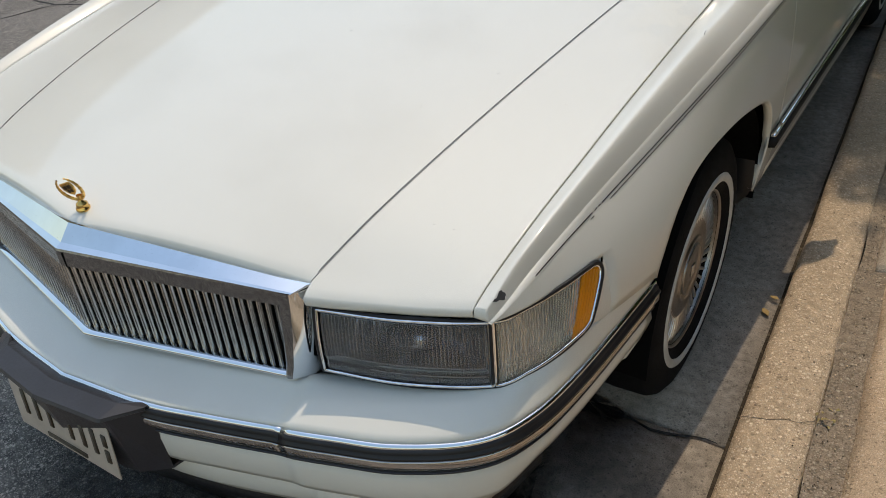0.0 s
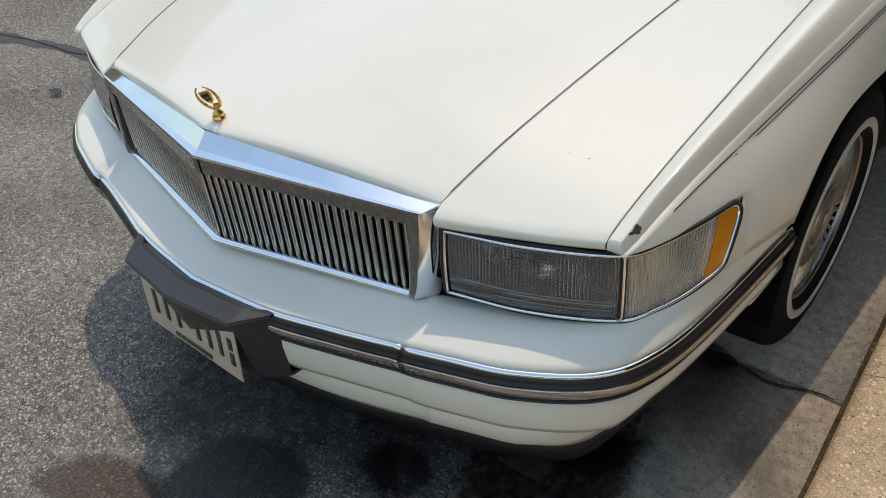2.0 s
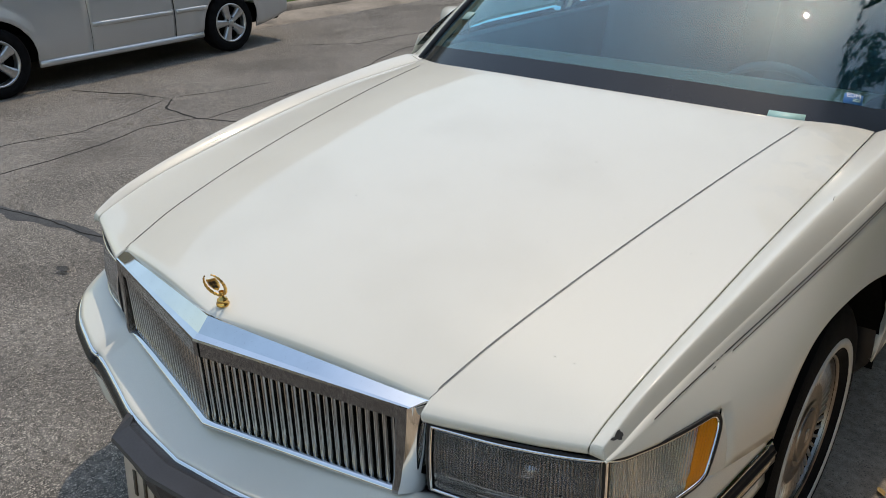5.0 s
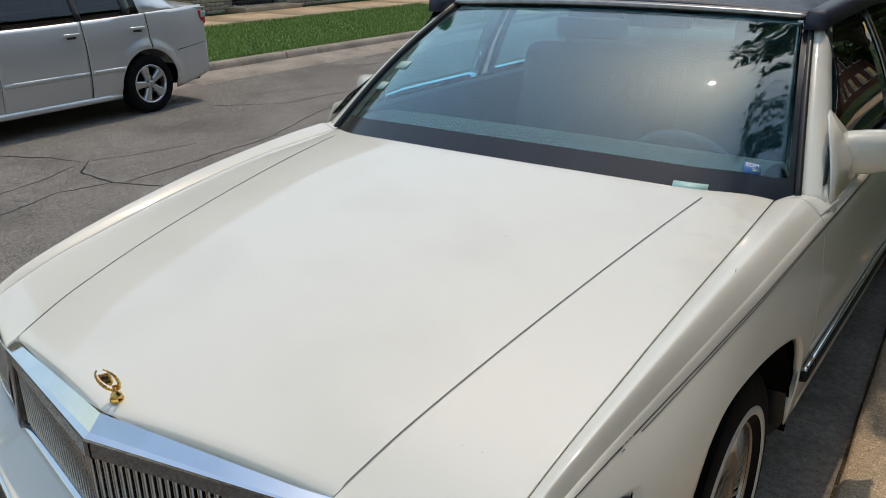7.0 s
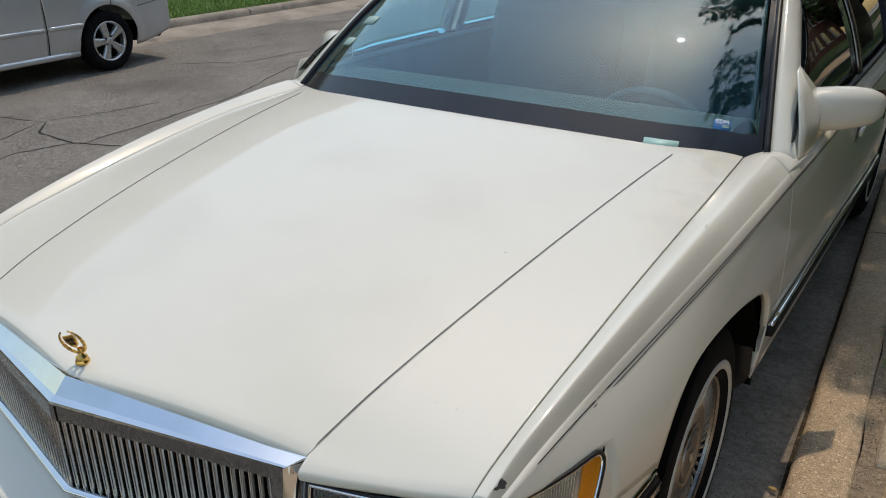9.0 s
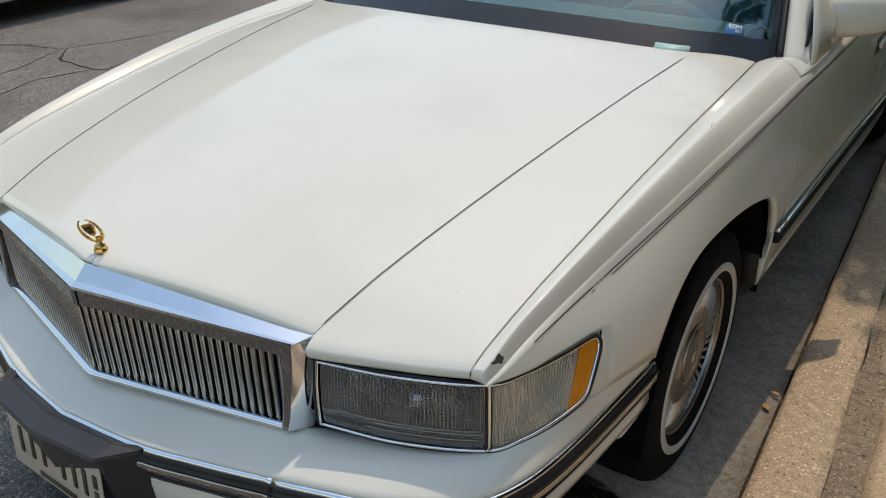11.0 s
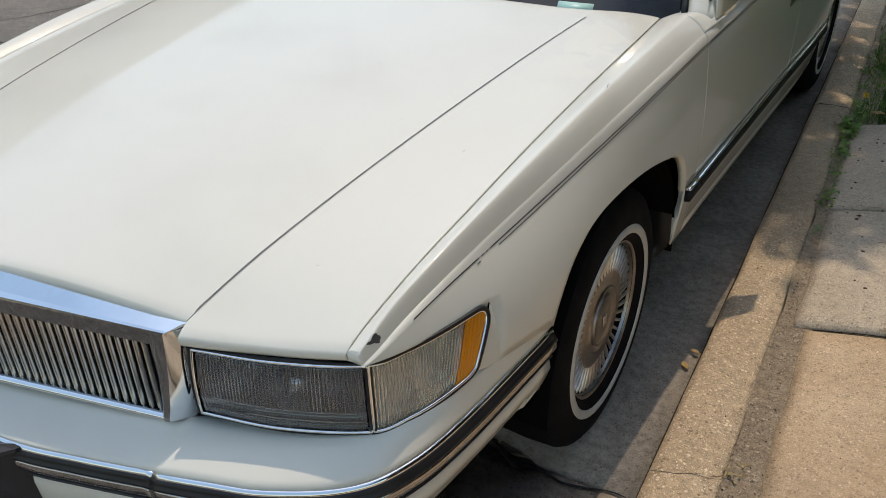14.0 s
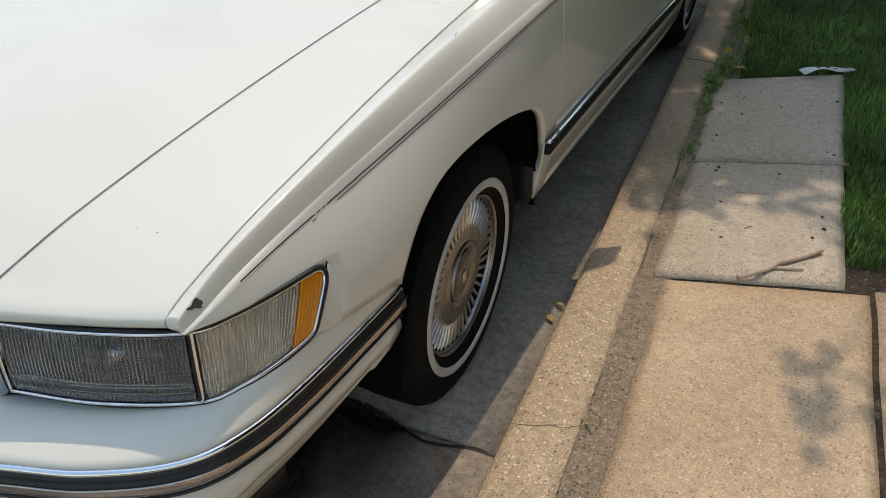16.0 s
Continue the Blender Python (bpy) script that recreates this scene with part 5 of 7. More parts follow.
box(0, 0, -0.01, 0.36, 0.05, 0.02, 0.008, wheel_rim)
box(0, 0, -0.012, 0.12, 0.12, 0.03, 0.01, wheel_rim)
part("steering_wheel", moved(wheel_rim, Matrix.Translation((0.36, 2.02, 0.80)) @ Matrix.Rotation(radians(-62), 4, "X")), CLOTH, sedan, "blue-grey leather steering wheel")


def car_seat(x, y, w):
    seat = new("car_seat")
    seat.parent, seat.location = sedan, (x, y, 0.42)
    part("cushion", box(0, -0.05, 0.06, w, 0.52, 0.18, 0.06), CLOTH, seat)
    part("backrest", moved(box(0, 0, 0, w, 0.17, 0.62, 0.07), Matrix.Translation((0, 0.26, 0.40)) @ Matrix.Rotation(radians(-14), 4, "X")), CLOTH, seat)
    for dx in (-w / 4, w / 4) if w > 0.9 else (0,):
        part("headrest", box(dx, 0.36, 0.76, 0.26, 0.10, 0.17, 0.045), CLOTH, seat)


car_seat(0.37, 2.45, 0.60)
car_seat(-0.37, 2.45, 0.60)
car_seat(0, 3.20, 1.32)
bm = box(0, 2.02, 1.265, 0.26, 0.03, 0.07, 0.012)
part("inner_mirror", bm, TRIM, sedan, "black rear-view mirror")
floor_pan = box(0, 2.6, 0.40, 1.5, 2.2, 0.05)
part("cabin_floor", floor_pan, CLOTH, sedan)
rows = [[(0.60 * g, 3.36 + 0.55 * f, 1.33 - 0.33 * f) for g in steps(-1, 1, 7)] for f in (0, 0.5, 1)]
rows_deck = [[(g * 0.78, y, z) for g in steps(-1, 1, 9)] for y, z in ((3.86, 0.985), (3.92, 1.0), (3.965, 1.01))]
part("rear_deck", sheet(rows_deck), WHITE, sedan, out=(0, 0, 1), thick=0.006)
part("rear_window", sheet(rows), TINT, sedan, "tinted rear window", out=(0, 1, 1), thick=0.004).visible_shadow = False
for s in (1, -1):
    rows = [[(s * 0.80, y, z) for y in steps(1.62, 3.5, 4)] for z in (0.40, 0.95)]
    part("door_lining", sheet(rows), CLOTH, sedan)
    part("door_cap", box(s * 0.827, 2.63, 0.946, 0.056, 1.72, 0.012, 0.004), CLOTH, sedan)

# thin worn scratches on the hood
random.seed(11)
NICK = plain("bare_scratch", (0.16, 0.15, 0.14), 0.6)
for x, y, l, a in ((0.33, 0.95, 0.006, 0.6), (0.22, 0.86, 0.005, 1.2), (0.12, 0.80, 0.006, 1.0), (0.42, 0.62, 0.007, 1.5), (0.60, 0.38, 0.004, 0.2), (0.635, 0.385, 0.004, 0.2), (0.50, 0.78, 0.006, 0.8), (-0.05, 0.55, 0.004, 0.3), (0.30, 0.45, 0.003, 0.9), (0.66, 0.75, 0.005, 1.3), (-0.2, 0.9, 0.005, 0.5), (0.05, 1.1, 0.004, 2.0)):
    p = [(x + l * math.cos(a) * t, y + l * math.sin(a) * t, hood_top(x + l * math.cos(a) * t, y + l * math.sin(a) * t) + 0.0001) for t in (-0.5, -0.1, 0.2, 0.5)]
    part("scratch", sweep(p, [(-0.0005, 0), (0.0005, 0), (0, 0.0003)]), NICK, hood)
p = [(X_RIDGE(y) - 0.004 + d, y, Z_RIDGE(y) + 0.0003) for y, d in ((1.066, 0.004), (1.075, 0.0), (1.086, -0.001))]
part("scratch", sweep(p, [(-0.0007, 0), (0.0007, 0), (0, 0.0004)]), NICK, hood)

# ---- the silver car across the street ----
silver_car = thing("silver_sedan", "silver compact sedan parked at the far kerb", "car", at=(-7.02, 4.50, -0.115))
silver_car.rotation_euler = (0, 0, radians(4))
AX0, AX1 = -2.48, 0.0
S_TOP = spl([(-3.2, 0.72), (-2.9, 0.86), (-2.0, 0.95), (-1.0, 0.97), (0.0, 1.0), (0.5, 1.02), (0.86, 1.03)])
S_WIDE = spl([(-3.2, 0.70), (-2.8, 0.80), (-2.0, 0.835), (0.0, 0.835), (0.5, 0.815), (0.86, 0.765)])


def s_bottom(y):
    for c in (AX0, AX1):
        if abs(y - c) < 0.36:
            return max(0.21, 0.29 + math.sqrt(max(0, 0.36 ** 2 - (y - c) ** 2)))
    return 0.21 + 0.10 * max(0.0, (y - 0.36) / 0.5) ** 1.3


def s_x(y, z):
    w, top = S_WIDE(y), S_TOP(y)
    k = (z - 0.55) / (top - 0.55)
    x = w - 0.05 * max(0, k) ** 2.2 - 0.04 * max(0, (0.45 - z) / 0.25) ** 1.6
    for c in (AX0, AX1):
        r = math.hypot(y - c, z - 0.29)
        if 0.33 < r < 0.47 and z > 0.25:
            x += 0.020 * (1 - abs(r - 0.385) / 0.085) if abs(r - 0.385) < 0.085 else 0
    return x


for s in (1, -1):
    cuts = [(-3.2, -1.60), (-1.594, -0.70), (-0.694, 0.05), (0.056, 0.86)]
    for (a, b), name in zip(cuts, ("front_side", "front_door", "rear_door", "rear_side")):
        ys_s = sorted(set([round(v, 4) for v in steps(a, b, 26)] + [round(c + d, 4) for c in (AX0, AX1) for d in (-0.36, -0.358, -0.35, -0.33, 0.33, 0.35, 0.358, 0.36) if a < c + d < b]))
        rows = []
        for y in ys_s:
            top, low = S_TOP(y), s_bottom(y)
            rows.append([(s * s_x(y, z), y, z) for z in steps(top, low, 22)])
        side = part(name, sheet(rows), SILVER, silver_car, out=(s, 0, 0), thick=0.006)
        if "door" in name:
            y0, y1 = a + 0.02, b - (0.02 if name == "front_door" else 0.36)
            path = [(s * (s_x(y, 0.50) + 0.004), y, 0.495) for y in steps(y0, y1, 8)]
            part("side_strip", sweep(path, [(-0.004, 0.022), (0.008 * s, 0.016), (0.008 * s, -0.016), (-0.004, -0.022)]), SILVER, side, "silver side moulding")
            hy = b - 0.13
            part("handle", box(s * (s_x(hy, 0.865) + 0.014), hy, 0.865, 0.022, 0.17, 0.03, 0.008), SILVER, side, "silver pull handle")
            part("handle_cup", box(s * (s_x(hy, 0.84) - 0.001), hy, 0.845, 0.006, 0.10, 0.05, 0.002), TRIM, side)
    rows = [[(s * (s_x(y, S_TOP(y)) - 0.01 - 0.20 * f), y, S_TOP(y) + 0.42 * f - 0.07 * f * f) for f in steps(0.02, 1, 6)] for y in steps(-1.9, 0.02, 10)]
    glass_rows = rows[1:]
    part("side_window", sheet(glass_rows), TINT, silver_car, "dark car window", out=(s, 0, 0), thick=0.004)
    for y in (-0.70, -0.16):
        path = [(s * (s_x(y, S_TOP(y)) - 0.006 - 0.20 * f), y + 0.02 * f, S_TOP(y) + 0.42 * f - 0.07 * f * f) for f in steps(0.0, 1, 6)]
        part("window_post", sweep(path, [(-0.035, -0.006), (0.035, -0.006), (0.03, 0.006), (-0.03, 0.006)], up=(s, 0, 0.5)), RUBBER, silver_car)
    rows = [[(s * (s_x(y, S_TOP(y)) - 0.004 - 0.20 * f), y, S_TOP(y) + (0.42 * f - 0.07 * f * f) * k) for f in steps(0.0, 1, 5)] for y, k in ((0.0, 1.0), (0.16, 0.92), (0.40, 0.45), (0.62, 0.02))]
    part("rear_pillar", sheet(rows), SILVER, silver_car, out=(s, 0, 0.4), thick=0.01)
    part("tail_lamp", moved(box(0, 0, 0, 0.05, 0.09, 0.15, 0.015), Matrix.Translation((s * 0.725, 0.845, 0.90))), plain("red_lens", (0.45, 0.02, 0.02), 0.15), silver_car, "red and clear tail lamp")
    part("reverse_lens", box(s * 0.735, 0.86, 0.93, 0.04, 0.07, 0.07, 0.01), PALE, silver_car)
rows = [[(g * 0.62, -1.75 + 1.95 * f, 1.36 + 0.07 * math.sin(math.pi * (0.15 + 0.7 * f)) - 0.05 * g * g) for g in steps(-1, 1, 11)] for f in steps(0, 1, 10)]
part("roof", sheet(rows), SILVER, silver_car, out=(0, 0, 1), thick=0.02)
rows = [[(g * 0.74, 0.30 + 0.60 * f, 1.015 + 0.05 * (1 - g * g) - 0.01 * f) for g in steps(-1, 1, 9)] for f in steps(0, 1, 5)]
part("trunk_lid", sheet(rows), SILVER, silver_car, out=(0, 0, 1), thick=0.01)
rows = [[(g * (0.722 + 0.045 * math.sin(min(1.0, f * 1.1) * 2.8)), 0.852 + 0.16 * math.sin(0.25 + min(1, f * 1.25) * 2.2) * (1 - abs(g) ** 3.5) * (1 - 0.5 * max(0.0, f - 0.8) / 0.2), 1.03 - 0.72 * f) for g in steps(-1, 1, 25)] for f in steps(0, 1, 12)]
part("rear_bumper", sheet(rows), SILVER, silver_car, "silver bumper cover", out=(0, 1, 0), thick=0.008)
rows = [[(g * 0.78, -3.2 - 0.22 * (1 - g * g) * math.sin(2.8 * (0.1 + 0.9 * f)), 0.74 - 0.52 * f) for g in steps(-1, 1, 9)] for f in steps(0, 1, 8)]
part("front_bumper", sheet(rows), SILVER, silver_car, out=(0, -1, 0), thick=0.008)
rows = [[(g * 0.76, -3.25 + 1.15 * f, 0.74 + 0.24 * f - 0.03 * g * g) for g in steps(-1, 1, 9)] for f in steps(0, 1, 6)]
part("hood", sheet(rows), SILVER, silver_car, out=(0, 0, 1), thick=0.008)
rows = [[(g * 0.62, -2.15 + 0.45 * f, 0.98 + 0.40 * f) for g in steps(-1, 1, 9)] for f in steps(0, 1, 4)]
part("windscreen", sheet(rows), TINT, silver_car, out=(0, -1, 1), thick=0.004)
for s in (1, -1):
    path = [(s * (s_x(y, 0.24) + 0.004), y, 0.228) for y in steps(AX0 + 0.37, AX1 - 0.37, 10)]
    part("sill", sweep(path, [(-0.02, 0.034), (0.012 * s, 0.026), (0.020 * s, 0.0), (0.012 * s, -0.026), (-0.02, -0.030)]), SILVER, silver_car, "silver rocker sill")
    for y in (-0.697, 0.053):
        path = [(s * (s_x(y, z) + 0.0012), y, z) for z in steps(S_TOP(y) - 0.01, 0.24 if y < 0 else 0.66, 14)]
        part("shut_line", sweep(path, [(-0.004, -0.001), (0.004, -0.001), (0.004, 0.001), (-0.004, 0.001)], up=(s, 0, 0)), RUBBER, silver_car)
    path = [(s * (s_x(y, 0.60) + 0.001), y, 0.60 + 0.10 * (y - 0.40)) for y in steps(0.40, 0.84, 6)]
    part("bumper_line", sweep(path, [(-0.003, -0.003), (0.003, -0.003), (0.003, 0.003), (-0.003, 0.003)]), TRIM, silver_car)
part("underbody", box(0, -1.2, 0.30, 1.36, 4.0, 0.14, 0.02), DARK, silver_car)
part("cabin", box(0, -0.9, 0.62, 1.40, 1.9, 0.6, 0.05), DARK, silver_car)
for y in (AX0, AX1):
    for s in (1, -1):
        wheel = new("wheel")
        wheel.parent, wheel.location = silver_car, (s * 0.735, y, 0.295)
        wheel.rotation_euler = (0, 0, 0 if s > 0 else math.pi)
        tyre = part("tyre", lathe([(-0.09, 0.19), (-0.09, 0.27), (-0.07, 0.293), (0.07, 0.293), (0.088, 0.275), (0.093, 0.24), (0.088, 0.205), (0.075, 0.19)], 48), TYRE, wheel)
        rim = part("rim", lathe([(0.074, 0.198), (0.088, 0.197), (0.088, 0.184), (0.06, 0.178), (0.02, 0.172)], 48), ALLOY, wheel, "five-spoke alloy rim")
        part("brake_drum", lathe([(0.01, 0.175), (0.022, 0.12), (0.022, 0.0)], 24), DARK, rim)
        for i in range(5):
            bm = bmesh.new()
            rows = [[(x, w, r) for x, w in ((0.03, -h), (0.074 + d, -h * 0.9), (0.079 + d, -h * 0.5), (0.079 + d, h * 0.5), (0.074 + d, h * 0.9), (0.03, h))] for r, h, d in ((0.02, 0.034, 0.0), (0.06, 0.030, 0.002), (0.12, 0.036, 0.004), (0.186, 0.052, 0.004))]
            sheet(rows, bm=bm)
            bmesh.ops.recalc_face_normals(bm, faces=bm.faces)
            ob = part("spoke", bm, ALLOY, rim)
            ob.rotation_euler = (2 * math.pi * i / 5 + 0.3, 0, 0)
        for i in range(5):
            a = 2 * math.pi * (i + 0.5) / 5 + 0.3
            part("lug_nut", box(0.082, 0.052 * math.sin(a) * -1, 0.052 * math.cos(a), 0.014, 0.016, 0.016, 0.004), TRIM, rim)
        part("hub_cap", lathe([(0.07, 0.034), (0.086, 0.032), (0.09, 0.022), (0.09, 0.0)], 24), ALLOY, rim)

# ---- cracks, patches and stains on the street ----
TAR = plain("tar_filler", (0.045, 0.045, 0.047), 0.65, 0.0, 0.3, 30.0, 0.002)
CRACK = plain("crack_shadow", (0.018, 0.017, 0.016), 0.95, 0.0, 0.3, 40.0)


def crack(points, width, mat, name, label, rough=0.03, lift=0.003, seed=0):
    """A jagged open crack or filled seam lying in the street's surface."""
    pts, out = [Vector((*p, 0)) for p in points], []
    for a, b in zip(pts, pts[1:]):
        n = max(3, int((b - a).length / 0.05))
        side = Vector(((b - a).y, -(b - a).x, 0)).normalized()
        for i in range(n):
            p = a.lerp(b, i / n)
            p = p + side * rough * (noise.noise((p.x * 4 + seed, p.y * 4, 1.5)) + 0.6 * noise.noise((p.x * 15, p.y * 15 + seed, 3.5)))
            out.append(p)
    rows = []
    for i, p in enumerate(out):
        q, r = out[min(i + 1, len(out) - 1)], out[max(i - 1, 0)]
        way = (q - r).normalized()
        side = Vector((way.y, -way.x, 0))
        w = width * (0.55 + 0.9 * abs(noise.noise((p.x * 6, p.y * 6, 8 + seed)))) * min(1.0, 0.25 + 0.25 * min(i, len(out) - 1 - i))
        rows.append([(p + side * w * k + Vector((0, 0, road_z(p.x) + lift + h)))[:] for k, h in ((-1, -0.001), (-0.4, 0.0008), (0.4, 0.0008), (1, -0.001))])
    return tagged(part(name, sheet(rows), mat, out=(0, 0, 1)), label, "crack", kind="structure")


FORK = (-4.88, 2.94)
crack([(-5.9, 2.58), (-5.25, 2.85), FORK], 0.010, CRACK, "road_crack", "dark open crack in the asphalt", seed=1)
crack([FORK, (-4.57, 2.72), (-4.08, 2.66), (-3.73, 2.76), (-3.2, 2.95)], 0.014, CRACK, "road_crack", "dark open crack in the asphalt", seed=2)
crack([FORK, (-4.66, 2.46), (-4.48, 1.96), (-4.6, 1.46), (-4.75, 0.6)], 0.007, CRACK, "road_crack", "thin branching crack in the asphalt", seed=3)
crack([(-4.10, 2.66), (-4.19, 2.31), (-3.98, 1.67), (-3.94, 1.18), (-3.8, 0.3)], 0.008, CRACK, "road_crack", "thin branching crack in the asphalt", seed=4)
crack([(-4.0, 2.7), (-4.14, 3.74), (-4.23, 4.35), (-4.76, 5.55), (-4.9, 7.2)], 0.010, CRACK, "road_crack", "long crack along the street", seed=5)
crack([FORK, (-4.75, 3.3), (-4.62, 3.9)], 0.005, CRACK, "road_crack", "thin branching crack in the asphalt", seed=6)
crack([(-5.95, 5.1), (-5.4, 5.6), (-5.3, 6.6), (-5.15, 7.4)], 0.009, CRACK, "road_crack", "thin crack near the parked car", seed=7)
crack([(-6.6, 8.2), (-6.4, 9.6), (-6.7, 11.5)], 0.012, CRACK, "road_crack", "worn crack along the street", seed=8)
crack([(-4.2, 0.75), (-3.30, 0.885), (-2.90, 0.945), (-2.44, 1.0), (-1.5, 1.12), (-0.9, 1.2)], 0.055, TAR, "tar_seam", "dark tar-filled seam across the street", 0.02, 0.002, seed=9)
crack([(-3.5, 0.87), (-2.90, 0.950), (-2.44, 1.003), (-1.6, 1.11)], 0.006, CRACK, "road_crack", "thin crack in the tar seam", 0.02, 0.0055, seed=10)
crack([(0.50, 0.90), (0.72, 0.862), (0.86, 0.850), (0.96, 0.862), (1.04, 0.875)], 0.0055, CRACK, "gutter_crack", "dark crack across the gutter", 0.03, 0.012, seed=11)
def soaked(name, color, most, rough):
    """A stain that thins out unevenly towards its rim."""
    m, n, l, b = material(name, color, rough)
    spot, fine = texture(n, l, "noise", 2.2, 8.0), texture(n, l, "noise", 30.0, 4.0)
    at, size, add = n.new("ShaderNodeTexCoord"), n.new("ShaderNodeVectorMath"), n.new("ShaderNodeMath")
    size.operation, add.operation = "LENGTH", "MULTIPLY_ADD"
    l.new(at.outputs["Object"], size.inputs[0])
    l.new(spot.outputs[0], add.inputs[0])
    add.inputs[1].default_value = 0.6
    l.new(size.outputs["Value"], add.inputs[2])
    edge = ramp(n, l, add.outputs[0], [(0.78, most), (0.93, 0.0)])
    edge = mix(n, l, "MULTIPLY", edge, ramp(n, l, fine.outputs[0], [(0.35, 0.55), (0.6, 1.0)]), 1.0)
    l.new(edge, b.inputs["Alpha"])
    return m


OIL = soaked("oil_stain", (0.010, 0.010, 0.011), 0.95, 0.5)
RUSTY = soaked("rusty_stain", (0.06, 0.035, 0.025), 0.6, 0.8)


def stain(cx, cy, rx, ry, turn, mat=OIL, label="dark oil stain soaked into the asphalt"):
    bm = bmesh.new()
    rows = [[(r * math.cos(a), r * math.sin(a), 0.0) for a in steps(0, 2 * math.pi, 25)[:-1]] for r in (0.02, 0.5, 1.0)]
    ob = tagged(part("oil_stain", sheet(rows, close=True, bm=bm), mat, out=(0, 0, 1)), label, "stain", kind="structure")
    ob.matrix_world = pose(cx, cy, 0.0180 + 0.0015 * (rx < 1) + 0.001 * (mat is RUSTY) + (road_z(cx) if cx < -1 else 0.0), 0, 0, turn) @ Matrix.Diagonal((rx, ry, 1, 1))


stain(0.08, -0.11, 0.30, 0.22, 30)
stain(0.34, 0.13, 0.15, 0.11, 10)
stain(-2.14, 0.70, 0.07, 0.04, 0)
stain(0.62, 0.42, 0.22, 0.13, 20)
stain(-0.16, -0.30, 0.28, 0.14, 20, RUSTY, "rusty brown stain on the asphalt")
# Oily patch, spread and darkened to deepen the shade under the car.
stain(-0.08, 0.50, 1.0, 1.0, 0, soaked("oil_and_car_shade", (0.022, 0.022, 0.022), 0.72, 0.7), "broad oily patch, darkened for the shade under the car")
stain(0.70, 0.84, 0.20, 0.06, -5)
# Oily ground again, with shade below the bumper put into its colour.
FILM = soaked("oil_and_bumper_shade", (0.016, 0.016, 0.017), 0.85, 0.6)
stain(0.47, 0.40, 0.50, 0.78, 0, FILM, "oily film under the bumper, darkened for its shade")
stain(0.60, 0.34, 0.34, 0.30, 38, FILM, "oily film under the bumper, darkened for its shade")

# ---- greenery ----
# Lawn green, held darker for the tree shade over it.
GRASS, n, l, b = material("grass", (0.06, 0.12, 0.02), 0.6)
geo = n.new("ShaderNodeNewGeometry")
l.new(ramp(n, l, geo.outputs["Random Per Island"], [(0.0, (0.058, 0.125, 0.016)), (0.45, (0.11, 0.215, 0.028)), (0.85, (0.18, 0.29, 0.05)), (1.0, (0.26, 0.25, 0.10))]), b.inputs["Base Color"])
patch = texture(n, l, "noise", 2.6, 5.0)
l.new(mix(n, l, "MULTIPLY", b.inputs["Base Color"].links[0].from_socket, ramp(n, l, patch.outputs[0], [(0.34, 0.55), (0.66, 1.45)]), 1.0), b.inputs["Base Color"])
# Lighter copy of the grass, its green raised for the sunlit verge.
SUNLIT_VERGE, n, l, b = material("sunlit_verge_grass", (0.08, 0.16, 0.02), 0.6)
geo = n.new("ShaderNodeNewGeometry")
l.new(ramp(n, l, geo.outputs["Random Per Island"], [(0.0, (0.09, 0.17, 0.022)), (0.5, (0.16, 0.28, 0.04)), (1.0, (0.30, 0.38, 0.11))]), b.inputs["Base Color"])
WEED, n, l, b = material("weed_leaf", (0.12, 0.2, 0.03), 0.5)
geo = n.new("ShaderNodeNewGeometry")
l.new(ramp(n, l, geo.outputs["Random Per Island"], [(0.0, (0.07, 0.14, 0.02)), (0.6, (0.14, 0.25, 0.035)), (1.0, (0.26, 0.34, 0.07))]), b.inputs["Base Color"])
LEAF, n, l, b = material("leaf", (0.05, 0.10, 0.02), 0.5)
geo = n.new("ShaderNodeNewGeometry")
l.new(ramp(n, l, geo.outputs["Random Per Island"], [(0.0, (0.04, 0.085, 0.015)), (0.6, (0.075, 0.15, 0.026)), (1.0, (0.14, 0.21, 0.05))]), b.inputs["Base Color"])
TURF = stony("turf", (0.025, 0.045, 0.012), (0.05, 0.085, 0.02), 0.3, (0.08, 0.12, 0.03), 0.95, 60.0, 0.02)
BARK = stony("bark", (0.07, 0.055, 0.042), (0.13, 0.105, 0.08), 0.3, (0.17, 0.14, 0.11), 0.95, 50.0, 0.02)


def raw(name, verts, faces, mat, parent=None):
    """A mesh straight from arrays."""
    data = bpy.data.meshes.new(name)
    data.from_pydata([tuple(v) for v in verts], [], faces)
    data.materials.append(mat)
    ob = new(name, data)
    ob.parent = parent
    return ob


def blades(rng, places, low, high, width, mat, name):
    """Bent grass blades standing at the places (an array of x, y, z)."""
    n = len(places)
    h = rng.uniform(low, high, n)
    a, lean = rng.uniform(0, 2 * np.pi, n), rng.uniform(0.1, 0.9, n) * h
    w = width * rng.uniform(0.6, 1.2, n)
    side = np.c_[np.cos(a + 1.57), np.sin(a + 1.57), 0 * a] * w[:, None]
    bend = np.c_[np.cos(a) * lean, np.sin(a) * lean, h]
    mid = places + bend * np.array([0.35, 0.35, 0.62])
    verts = np.stack([places - side, places + side, mid + side * 0.7, mid - side * 0.7, places + bend], 1).reshape(-1, 3)
    faces = []
    for i in range(n):
        k = 5 * i
        faces += [(k, k + 1, k + 2, k + 3), (k + 3, k + 2, k + 4)]
    return raw(name, verts, faces, mat)


rng = np.random.default_rng(5)


def lawn_z(v, u):
    return 0.095 + 0.10 * min(max(v - 0.157, 0.0), 1.2) + 0.012 * noise.noise((u * 1.5, v * 1.5, 4))


